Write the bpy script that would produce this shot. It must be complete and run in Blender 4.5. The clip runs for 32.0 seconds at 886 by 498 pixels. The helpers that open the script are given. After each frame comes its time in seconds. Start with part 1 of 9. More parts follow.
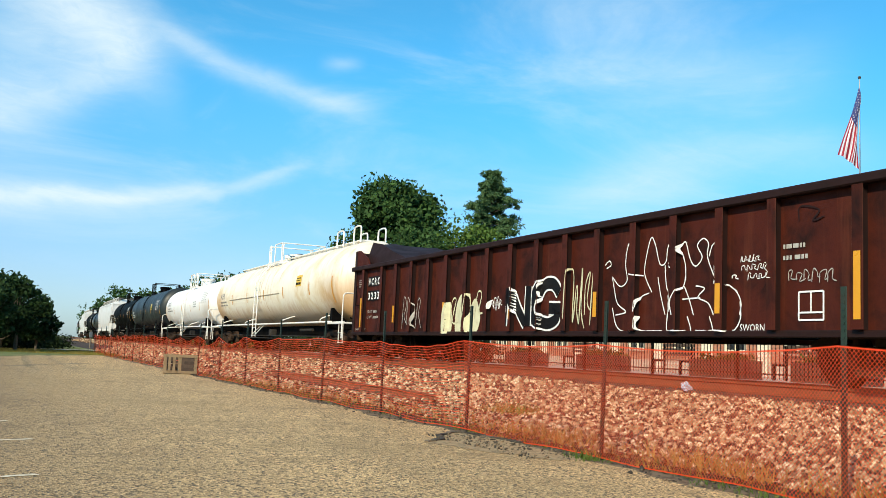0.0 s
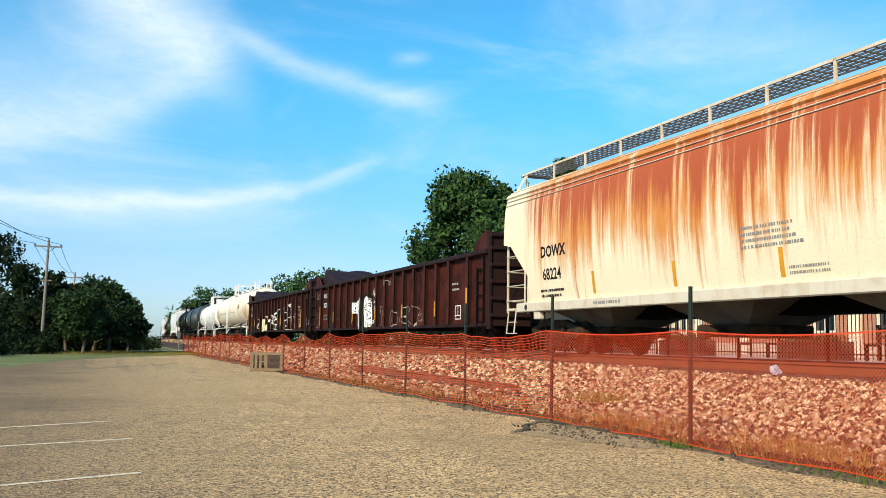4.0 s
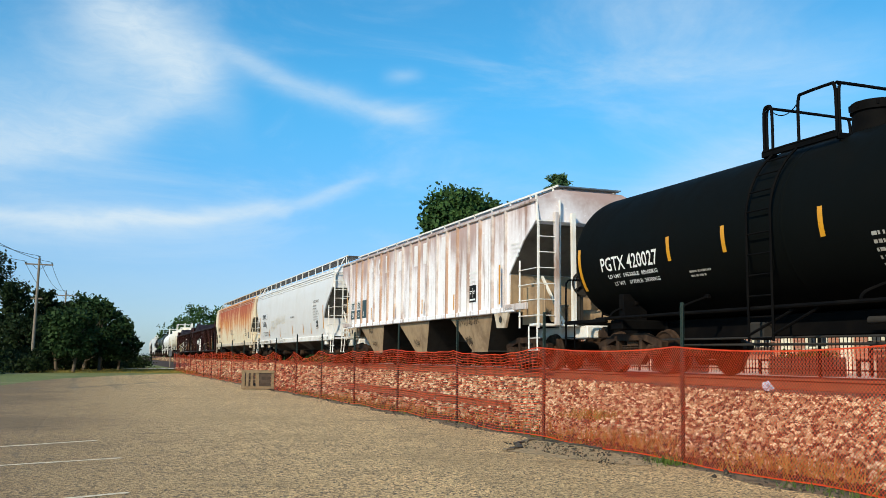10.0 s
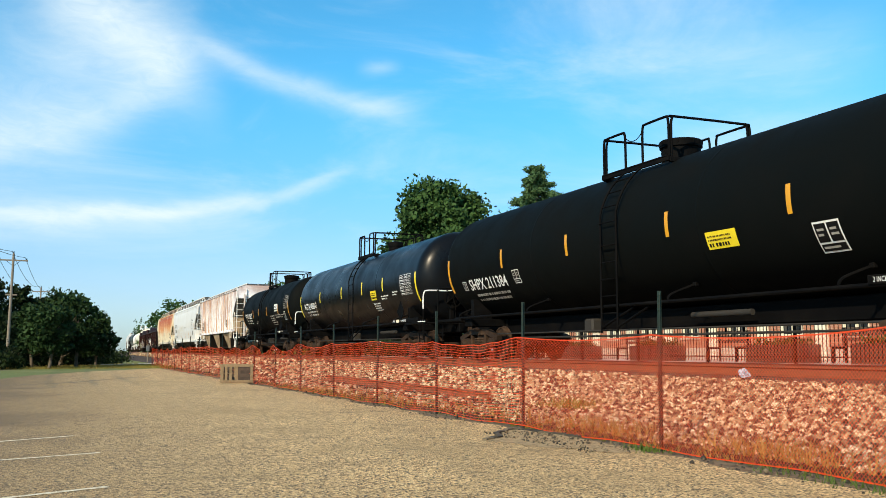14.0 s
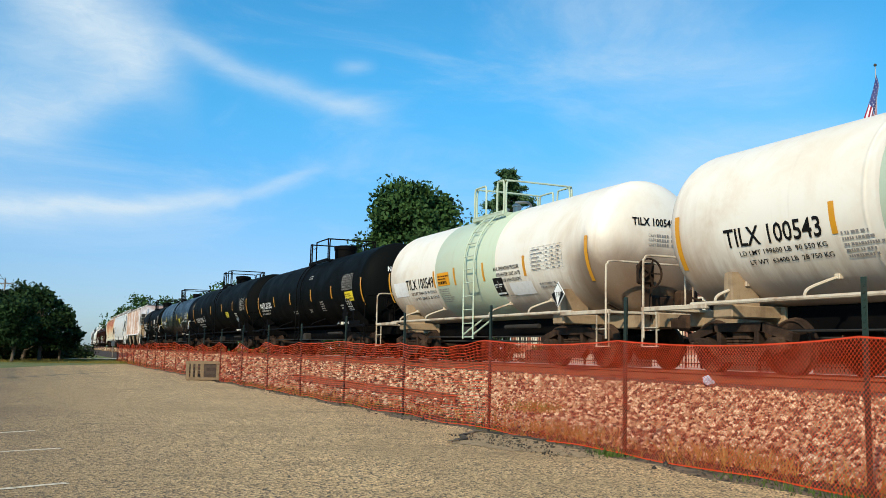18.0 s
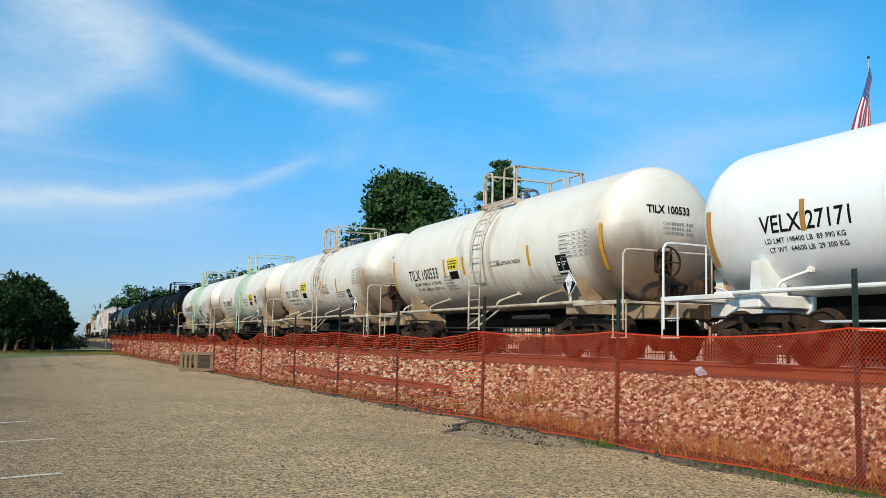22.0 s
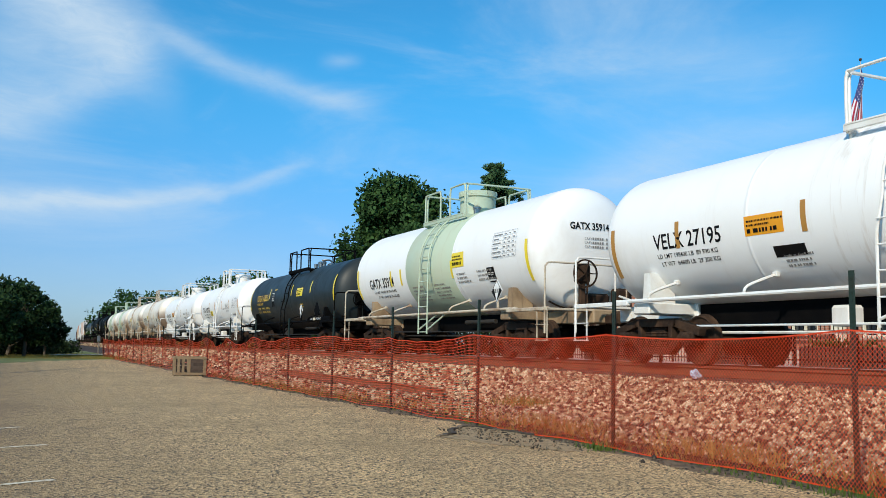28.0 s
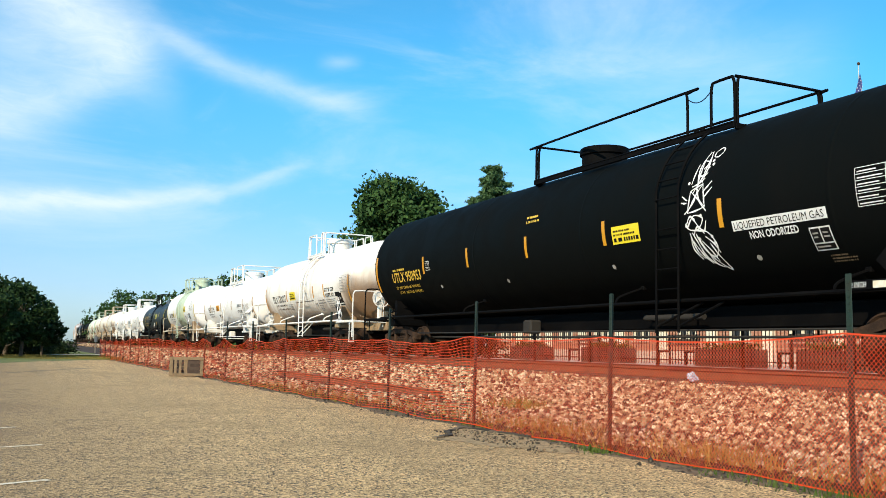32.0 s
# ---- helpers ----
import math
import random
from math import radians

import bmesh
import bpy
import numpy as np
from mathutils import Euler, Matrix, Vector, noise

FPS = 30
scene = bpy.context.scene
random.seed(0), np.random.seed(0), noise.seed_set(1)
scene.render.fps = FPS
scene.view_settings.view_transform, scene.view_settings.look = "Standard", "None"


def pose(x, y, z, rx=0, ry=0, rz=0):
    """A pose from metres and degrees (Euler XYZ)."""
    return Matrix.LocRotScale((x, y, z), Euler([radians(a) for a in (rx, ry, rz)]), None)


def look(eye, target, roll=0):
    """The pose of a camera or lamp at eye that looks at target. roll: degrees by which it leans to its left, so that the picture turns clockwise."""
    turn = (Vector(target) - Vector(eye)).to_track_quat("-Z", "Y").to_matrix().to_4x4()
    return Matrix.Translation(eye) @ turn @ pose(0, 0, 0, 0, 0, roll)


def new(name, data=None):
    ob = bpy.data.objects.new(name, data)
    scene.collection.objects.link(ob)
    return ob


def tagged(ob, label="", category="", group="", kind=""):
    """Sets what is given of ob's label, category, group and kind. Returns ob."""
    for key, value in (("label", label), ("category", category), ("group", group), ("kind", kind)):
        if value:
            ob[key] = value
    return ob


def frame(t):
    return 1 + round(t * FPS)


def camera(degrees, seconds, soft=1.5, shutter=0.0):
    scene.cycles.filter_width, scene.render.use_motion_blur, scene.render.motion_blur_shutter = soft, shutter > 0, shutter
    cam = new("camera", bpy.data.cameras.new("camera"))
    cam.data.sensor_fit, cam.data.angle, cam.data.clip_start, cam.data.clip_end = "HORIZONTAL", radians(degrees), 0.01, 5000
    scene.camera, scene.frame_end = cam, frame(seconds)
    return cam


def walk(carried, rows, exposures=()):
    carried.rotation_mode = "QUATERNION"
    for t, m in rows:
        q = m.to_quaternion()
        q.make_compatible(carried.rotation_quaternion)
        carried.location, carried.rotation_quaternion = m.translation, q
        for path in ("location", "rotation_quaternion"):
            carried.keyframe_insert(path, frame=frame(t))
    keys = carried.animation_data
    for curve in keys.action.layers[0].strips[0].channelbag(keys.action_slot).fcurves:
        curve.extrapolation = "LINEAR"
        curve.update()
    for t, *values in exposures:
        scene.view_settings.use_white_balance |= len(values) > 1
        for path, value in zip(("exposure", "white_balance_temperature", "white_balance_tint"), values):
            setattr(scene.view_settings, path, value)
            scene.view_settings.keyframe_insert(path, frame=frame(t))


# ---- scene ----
cam = camera(51.0, 32.0, 0.8)
# seconds, eye, yaw to the left of the track's line, pitch up, roll
PATH = [
    (0, 0.035, 0.067, 1.029, -25.32, 6.39, 2.61),
    (0.5, 0.019, 0.058, 1.028, -24.26, 5.31, 1.63),
    (1, 0.008, 0.063, 1.030, -23.16, 4.43, 0.64),
    (1.5, 0.011, 0.063, 1.032, -21.75, 4.72, 0.29),
    (2, 0.009, 0.077, 1.038, -20.92, 4.82, 0.68),
    (2.5, -0.002, 0.062, 1.041, -20.77, 4.91, 0.83),
    (4.5, -0.017, 0.040, 1.043, -20.68, 5.98, 0.87),
    (5, -0.015, 0.038, 1.039, -21.08, 6.15, 0.73),
    (5.5, -0.012, 0.037, 1.035, -21.24, 6.19, 0.80),
    (6, -0.002, 0.075, 1.036, -21.11, 6.38, 1.02),
    (6.5, -0.012, 0.031, 1.036, -20.81, 6.51, 1.15),
    (7, -0.001, 0.042, 1.038, -20.86, 6.61, 1.16),
    (7.5, -0.003, 0.045, 1.040, -20.98, 6.69, 1.19),
    (8, -0.002, 0.043, 1.039, -21.07, 6.81, 1.07),
    (8.5, -0.004, 0.050, 1.041, -21.09, 6.83, 0.94),
    (9, 0.002, 0.049, 1.040, -21.08, 6.72, 0.85),
    (9.5, 0.004, 0.056, 1.044, -21.05, 6.66, 0.83),
    (10, 0.008, 0.062, 1.043, -21.10, 6.74, 0.68),
    (10.5, 0.012, 0.096, 1.048, -21.17, 6.73, 0.72),
    (11, 0.003, 0.072, 1.039, -21.38, 6.96, 0.92),
    (11.5, -0.011, 0.051, 1.034, -21.77, 7.04, 0.89),
    (12, -0.010, 0.053, 1.033, -22.02, 6.98, 0.79),
    (12.5, -0.005, 0.051, 1.035, -22.20, 6.83, 0.64),
    (13, 0.001, 0.048, 1.033, -22.36, 6.45, 0.26),
    (13.5, 0.001, 0.048, 1.030, -22.36, 6.27, -0.09),
    (15.5, 0.001, 0.054, 1.027, -23.34, 6.34, 0.91),
    (16, 0.002, 0.046, 1.035, -23.74, 6.42, 1.10),
    (16.5, 0.003, 0.051, 1.034, -23.92, 6.43, 1.25),
    (17, 0.006, 0.047, 1.033, -24.00, 6.44, 1.24),
    (17.5, 0.015, 0.067, 1.031, -24.17, 6.39, 1.15),
    (18, 0.011, 0.031, 1.033, -24.25, 6.36, 1.17),
    (18.5, 0.002, 0.014, 1.031, -24.59, 6.15, 1.14),
    (19, 0.003, 0.004, 1.030, -24.65, 6.02, 1.13),
    (19.5, 0.001, 0.005, 1.030, -24.66, 5.99, 1.17),
    (20, 0.001, 0.005, 1.028, -24.65, 5.96, 1.20),
    (20.5, 0.003, 0.008, 1.028, -24.65, 5.98, 1.24),
    (21, 0.004, 0.007, 1.031, -24.59, 5.89, 1.22),
    (21.5, 0.000, 0.005, 1.032, -24.60, 5.86, 1.22),
    (22, 0.002, 0.005, 1.031, -24.64, 5.83, 1.21),
    (22.5, 0.008, 0.012, 1.031, -24.67, 5.74, 1.26),
    (23, 0.001, 0.003, 1.031, -24.68, 5.81, 1.37),
    (23.5, -0.000, 0.004, 1.031, -24.68, 5.78, 1.42),
    (24, 0.000, 0.010, 1.030, -24.59, 5.67, 1.38),
    (24.5, 0.002, 0.009, 1.030, -24.33, 5.42, 1.14),
    (25, -0.000, 0.007, 1.029, -24.24, 5.11, 0.87),
    (25.5, 0.002, 0.010, 1.030, -24.09, 5.10, 0.88),
    (27.5, 0.012, 0.059, 1.033, -24.87, 5.93, 1.00),
    (28, 0.007, 0.057, 1.035, -25.06, 6.03, 0.99),
    (28.5, 0.006, 0.032, 1.031, -24.93, 6.05, 1.05),
    (29, 0.008, 0.035, 1.034, -24.89, 6.08, 1.09),
    (29.5, 0.005, 0.030, 1.032, -24.87, 6.08, 1.14),
    (30, 0.002, 0.032, 1.032, -24.92, 6.15, 1.17),
    (30.5, 0.003, 0.031, 1.034, -24.85, 6.15, 1.22),
    (31, 0.010, 0.042, 1.031, -24.99, 6.08, 1.17),
    (31.5, 0.016, 0.055, 1.032, -25.13, 6.15, 1.17),
    (32, 0.013, 0.059, 1.032, -25.19, 6.15, 1.24),
]


def aim(x, y, z, yaw, pitch, roll):
    a, p = radians(yaw), radians(pitch)
    way = Vector((-math.sin(a) * math.cos(p), math.cos(a) * math.cos(p), math.sin(p)))
    eye = Vector((x, y, z))
    return look(eye, eye + 2 * way, roll)


# the clip's camera opens and closes its iris and warms and cools a little: seconds, stops, kelvin, tint
EXPOSURES = [(0, 0.15, 6900, 8), (2, 0.22, 6900, 10), (3.5, 0.25, 6900, 10), (5, 0.02, 6750, 10), (6, -0.15, 6350, 10), (7, -0.29, 6250, 10), (9, -0.32, 6180, 10), (10, -0.08, 6680, 10), (11, 0.07, 6750, 10), (13, 0.18, 7050, 9), (16, 0.24, 7150, 10), (17, 0.12, 7000, 10), (18, -0.11, 6550, 10),
             (19, -0.13, 6400, 10), (20, -0.18, 6350, 10), (21, -0.18, 6350, 10), (23, -0.32, 6150, 10), (24, -0.34, 6180, 10), (25, -0.28, 6250, 7), (28, -0.28, 6150, 10), (30, -0.34, 6150, 10), (31, -0.17, 6400, 9), (32, 0.2, 6850, 10)]
walk(cam, [(t, aim(*row)) for t, *row in PATH], EXPOSURES)

# ---- light ----
SUN = Vector((-0.66, -0.53, 0.55)).normalized()
sun = new("sun", bpy.data.lights.new("sun", "SUN"))
sun.data.energy, sun.data.angle, sun.data.color = 5.0, radians(0.6), (1.0, 0.865, 0.66)
sun.matrix_world = look(SUN * 60, (0, 0, 0))
scene.view_settings.exposure = 0.0

world = bpy.data.worlds.new("sky")
scene.world = world
world.use_nodes = True


class Nodes:
    """Short hand for a node tree."""

    def __init__(self, tree):
        self.tree = tree
        tree.nodes.clear()

    def add(self, kind):
        return self.tree.nodes.new(kind)

    def put(self, socket, value):
        if isinstance(value, bpy.types.NodeSocket):
            self.tree.links.new(value, socket)
        elif isinstance(value, (tuple, list)) and len(value) == 3 and socket.type == "RGBA":
            socket.default_value = (*value, 1)
        else:
            socket.default_value = value

    def math(self, op, a, b=0.0, clamp=False):
        n = self.add("ShaderNodeMath")
        n.operation, n.use_clamp = op, clamp
        self.put(n.inputs[0], a)
        self.put(n.inputs[1], b)
        return n.outputs[0]

    def ramp(self, v, a, b, lo=0.0, hi=1.0):
        n = self.add("ShaderNodeMapRange")
        n.interpolation_type = "SMOOTHSTEP"
        for i, x in enumerate((v, a, b, lo, hi)):
            self.put(n.inputs[i], x)
        return n.outputs[0]

    def mix(self, f, a, b, blend="MIX"):
        n = self.add("ShaderNodeMix")
        n.data_type, n.blend_type = "RGBA", blend
        self.put(n.inputs[0], f)
        self.put(n.inputs[6], a)
        self.put(n.inputs[7], b)
        return n.outputs[2]

    def noise(self, vec, scale, detail=4.0, rough=0.55, warp=0.0):
        n = self.add("ShaderNodeTexNoise")
        if vec is not None:
            self.put(n.inputs["Vector"], vec)
        n.inputs["Scale"].default_value, n.inputs["Detail"].default_value = scale, detail
        n.inputs["Roughness"].default_value, n.inputs["Distortion"].default_value = rough, warp
        return n.outputs[0]

    def scaled(self, vec, s, shift=None):
        n = self.add("ShaderNodeMapping")
        self.put(n.inputs["Vector"], vec)
        n.inputs["Scale"].default_value = s
        if shift is not None:
            self.put(n.inputs["Location"], shift)
        return n.outputs[0]


# sky with thin cirrus streaks; azimuth and elevation in degrees, azimuth from the track's line
w = Nodes(world.node_tree)
sky = w.add("ShaderNodeTexSky")
sky.sky_type, sky.sun_disc = "NISHITA", False
sky.sun_elevation, sky.sun_rotation = math.asin(SUN.z), math.atan2(SUN.x, SUN.y)
sky.altitude, sky.air_density, sky.dust_density, sky.ozone_density = 200, 1.0, 0.6, 3.0
way = w.add("ShaderNodeTexCoord").outputs["Generated"]
sep = w.add("ShaderNodeSeparateXYZ")
w.put(sep.inputs[0], way)
az = w.math("MULTIPLY", w.math("ARCTAN2", sep.outputs[0], sep.outputs[1]), 57.2958)
el = w.math("MULTIPLY", w.math("ARCSINE", sep.outputs[2]), 57.2958)
soft = w.noise(w.scaled(way, (2.2, 2.2, 5.0)), 3.0, 7.0, 0.55, 0.5)
fine = w.noise(w.scaled(way, (6.0, 3.0, 16.0)), 4.0, 8.0, 0.65, 1.2)
el2 = w.math("ADD", el, w.math("MULTIPLY", w.math("SUBTRACT", soft, 0.5), 2.2))


def streak(a, b, c, width, az0, az1, fade, gain):
    """A band of cloud along el = a + b az + c az^2 between two azimuths."""
    mid = w.math("ADD", a, w.math("ADD", w.math("MULTIPLY", az, b), w.math("MULTIPLY", w.math("MULTIPLY", az, az), c)))
    off = w.math("DIVIDE", w.math("SUBTRACT", el2, mid), width)
    body = w.math("POWER", 2.718, w.math("MULTIPLY", w.math("MULTIPLY", off, off), -1.0))
    ends = w.math("MULTIPLY", w.ramp(az, az0 - fade, az0 + fade), w.ramp(az, az1 + fade, az1 - fade))
    return w.math("MULTIPLY", w.math("MULTIPLY", body, ends), gain)


clouds = None
for band in [(7.60067, 0.03331, 0.00924, 0.45, -6.38129, 16.2881, 1.5, 0.45),
             (7.21752, 0.0725, 0.00226, 0.9, -10.07334, 8.44798, 4.0, 0.3),
             (22.84276, -0.72173, 0.01557, 0.8, 7.33508, 20.1003, 2.0, 0.5),
             (20.22152, -0.57014, 0.0, 2.4, -1.96842, 7.45999, 2.4, 0.58),
             (12.90999, 0.41016, 0.02352, 1.6, -7.16718, 5.41992, 2.5, 0.42),
             (15.57665, 0.49073, 0.0, 4.5, -12.79247, 4.01766, 5.0, 0.42),
             (4.80295, -0.01314, 0.0, 3.2, -4.49426, 14.70763, 6.0, 0.14),
             (15.6206, 0.1024, 0.0, 0.42, 17.54229, 19.33038, 0.9, 0.35),
             (14.09793, 0.10518, -0.00093, 2.4, 33.83248, 47.15975, 4.0, 0.30),
             (16.11787, 0.12645, 0.0, 2.2, 28.6256, 38.94856, 4.0, 0.16),
             (-4.30741, 0.71946, -0.00768, 1.4, 35.46871, 49.0329, 4.0, 0.36),
             (0.62338, 0.47344, -0.00573, 1.1, 32.74912, 41.2026, 3.5, 0.38)]:
    one = streak(*band)
    clouds = one if clouds is None else w.math("ADD", clouds, one)
texture = w.ramp(fine, 0.25, 0.75, 0.78, 1.06)
wisps = w.math("MULTIPLY", w.ramp(w.noise(w.scaled(way, (1.2, 1.2, 4.0)), 2.6, 7.0, 0.6, 0.8), 0.45, 0.85), 0.42)
clouds = w.math("ADD", w.math("MULTIPLY", clouds, texture), wisps, True)
blue = w.mix(1.0, sky.outputs[0], (0.375, 1.26, 1.48), "MULTIPLY")
blue = w.mix(w.ramp(el, 18.0, 2.0, 0.0, 1.0), blue, w.mix(1.0, blue, (1.60, 0.64, 0.75), "MULTIPLY"))
shade = w.mix(w.math("MULTIPLY", clouds, 0.9), blue, (5.6, 6.8, 7.7))
back = w.add("ShaderNodeBackground")
w.put(back.inputs[0], shade)
back.inputs[1].default_value = 0.13
out = w.add("ShaderNodeOutputWorld")
w.put(out.inputs[0], back.outputs[0])

# ---- materials ----
def material(name):
    m = bpy.data.materials.new(name)
    m.use_nodes = True
    n = Nodes(m.node_tree)
    bsdf = n.add("ShaderNodeBsdfPrincipled")
    n.put(n.add("ShaderNodeOutputMaterial").inputs[0], bsdf.outputs[0])
    return m, n, bsdf


def local(n, spread=40.0):
    """Coordinates of the object, shifted at random from object to object."""
    co = n.add("ShaderNodeTexCoord").outputs["Object"]
    if not spread:
        return co
    v = n.add("ShaderNodeVectorMath")
    v.operation = "ADD"
    n.put(v.inputs[0], co)
    n.put(v.inputs[1], n.math("MULTIPLY", n.add("ShaderNodeObjectInfo").outputs["Random"], spread))
    return v.outputs[0]


def bump(n, bsdf, height, strength, dist):
    b = n.add("ShaderNodeBump")
    b.inputs["Strength"].default_value, b.inputs["Distance"].default_value = strength, dist
    n.put(b.inputs["Height"], height)
    n.put(bsdf.inputs["Normal"], b.outputs[0])


def paint(name, col, worn, amount=0.35, scale=1.2, rough=0.45, metal=0.0, grain=60.0, relief=0.15, streaks=0.0, streak_col=None, spread=40.0, gloss=0.5):
    """Painted or plain surface: broad stains, fine grain and, if asked for, dirt that has run down in streaks."""
    m, n, b = material(name)
    co = local(n, spread)
    broad = n.noise(co, scale, 5.0, 0.6, 0.4)
    fine_ = n.noise(co, grain, 3.0, 0.6)
    c = n.mix(n.math("MULTIPLY", n.ramp(broad, 0.42, 0.72), amount), col, worn)
    c = n.mix(n.math("MULTIPLY", n.ramp(fine_, 0.5, 0.8), amount * 0.5), c, worn)
    if streaks:
        run = n.noise(n.scaled(co, (4.0, 4.0, 0.22)), 1.6, 5.0, 0.65)
        c = n.mix(n.math("MULTIPLY", n.ramp(run, 0.5, 0.72), streaks), c, streak_col or worn)
    n.put(b.inputs["Base Color"], c)
    n.put(b.inputs["Roughness"], n.ramp(broad, 0.3, 0.8, rough - 0.08, rough + 0.15))
    b.inputs["Metallic"].default_value = metal
    b.inputs["Specular IOR Level"].default_value = gloss
    bump(n, b, n.math("ADD", fine_, n.math("MULTIPLY", broad, 0.6)), relief, 0.004)
    return m


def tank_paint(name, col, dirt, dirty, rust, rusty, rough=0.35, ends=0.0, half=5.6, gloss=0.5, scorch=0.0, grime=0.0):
    """Tank shell: dirt on the belly line, streaks from the top, and brown spill stains round the ends."""
    m, n, b = material(name)
    co = local(n, 0.0)
    rnd = n.math("MULTIPLY", n.add("ShaderNodeObjectInfo").outputs["Random"], 30.0)
    s = n.add("ShaderNodeSeparateXYZ")
    n.put(s.inputs[0], co)
    moved = n.add("ShaderNodeVectorMath")
    moved.operation = "ADD"
    n.put(moved.inputs[0], co)
    n.put(moved.inputs[1], rnd)
    mv = moved.outputs[0]
    broad = n.noise(mv, 0.9, 5.0, 0.6, 0.5)
    run = n.noise(n.scaled(mv, (1.0, 3.2, 0.25)), 1.5, 6.0, 0.65)
    spots = n.noise(mv, 40.0, 3.0, 0.6)
    c = n.mix(n.math("MULTIPLY", n.ramp(broad, 0.4, 0.75), dirty), col, dirt)
    c = n.mix(n.math("MULTIPLY", n.ramp(run, 0.56, 0.78), rusty), c, rust)
    if ends:
        far = n.math("ADD", n.math("ABSOLUTE", s.outputs[1]), n.math("MULTIPLY", n.math("SUBTRACT", broad, 0.5), 2.4))
        low = n.math("ADD", s.outputs[2], n.math("MULTIPLY", n.math("SUBTRACT", run, 0.5), 1.6))
        stain = n.math("MULTIPLY", n.ramp(far, half - 1.2, half + 0.3), n.ramp(low, 3.3, 1.7))
        c = n.mix(n.math("MULTIPLY", stain, ends), c, rust)
        if scorch:
            spot = n.math("ADD", n.math("ABSOLUTE", n.math("SUBTRACT", s.outputs[2], 1.75)), n.math("MULTIPLY", n.math("SUBTRACT", broad, 0.5), 1.3))
            burn = n.math("MULTIPLY", n.ramp(n.math("MULTIPLY", s.outputs[1], -1.0), half - 0.7, half + 0.3), n.ramp(spot, 0.95, 0.2))
        drip = n.math("MULTIPLY", n.ramp(run, 0.5, 0.62), n.ramp(n.math("ABSOLUTE", s.outputs[1]), 1.7, 0.6))
        c = n.mix(n.math("MULTIPLY", drip, ends * 0.75), c, rust)
    if grime:
        # brown road film and old spills that have run round the belly
        edge_ = n.math("ADD", s.outputs[2], n.math("MULTIPLY", n.math("SUBTRACT", run, 0.5), 1.5))
        edge_ = n.math("ADD", edge_, n.math("MULTIPLY", n.math("SUBTRACT", broad, 0.5), 0.9))
        c = n.mix(n.ramp(edge_, 1.95, 1.35, 0.0, grime), c, rust)
    if scorch:
        c = n.mix(n.math("MULTIPLY", burn, scorch * 0.85), c, (0.09, 0.048, 0.024))
    c = n.mix(n.math("MULTIPLY", n.ramp(spots, 0.55, 0.8), 0.12), c, dirt)
    n.put(b.inputs["Base Color"], c)
    b.inputs["Specular IOR Level"].default_value = gloss
    n.put(b.inputs["Roughness"], n.ramp(broad, 0.3, 0.8, rough, rough + 0.22))
    bump(n, b, n.math("ADD", n.math("MULTIPLY", broad, 2.0), n.math("MULTIPLY", spots, 0.2)), 0.12, 0.01)
    return m


def rusted_hopper():
    """Cream paint with orange runs and dark red rust over the upper half."""
    m, n, b = material("rusted_cream_paint")
    co = local(n, 0.0)
    s = n.add("ShaderNodeSeparateXYZ")
    n.put(s.inputs[0], co)
    run = n.noise(n.scaled(co, (0.3, 2.4, 0.11)), 1.5, 8.0, 0.74, 0.35)
    broad = n.noise(n.scaled(co, (0.3, 0.7, 0.5)), 0.9, 4.0, 0.6)
    spots = n.noise(co, 30.0, 4.0, 0.65)
    wide = n.ramp(n.math("ABSOLUTE", n.math("ADD", s.outputs[1], 0.6)), 11.0, 7.6)
    high = n.math("ADD", n.ramp(s.outputs[2], 0.8, 3.1), n.math("MULTIPLY", n.math("SUBTRACT", run, 0.5), 3.0))
    high = n.math("ADD", high, n.math("MULTIPLY", n.math("SUBTRACT", broad, 0.5), 1.0))
    c = n.mix(n.ramp(n.math("MULTIPLY", high, wide), 0.3, 1.05), (0.78, 0.69, 0.50), (0.60, 0.225, 0.045))
    red = n.math("MULTIPLY", n.math("ADD", n.ramp(s.outputs[2], 2.0, 3.7), n.math("MULTIPLY", n.math("SUBTRACT", run, 0.52), 4.2)), wide)
    c = n.mix(n.math("MULTIPLY", n.ramp(red, 0.25, 0.9), n.ramp(s.outputs[2], 3.95, 3.80)), c, (0.40, 0.078, 0.021))
    c = n.mix(n.math("MULTIPLY", n.ramp(spots, 0.5, 0.75), 0.3), c, (0.42, 0.16, 0.06))
    n.put(b.inputs["Base Color"], c)
    b.inputs["Roughness"].default_value = 0.62
    bump(n, b, n.math("ADD", spots, run), 0.15, 0.005)
    return m


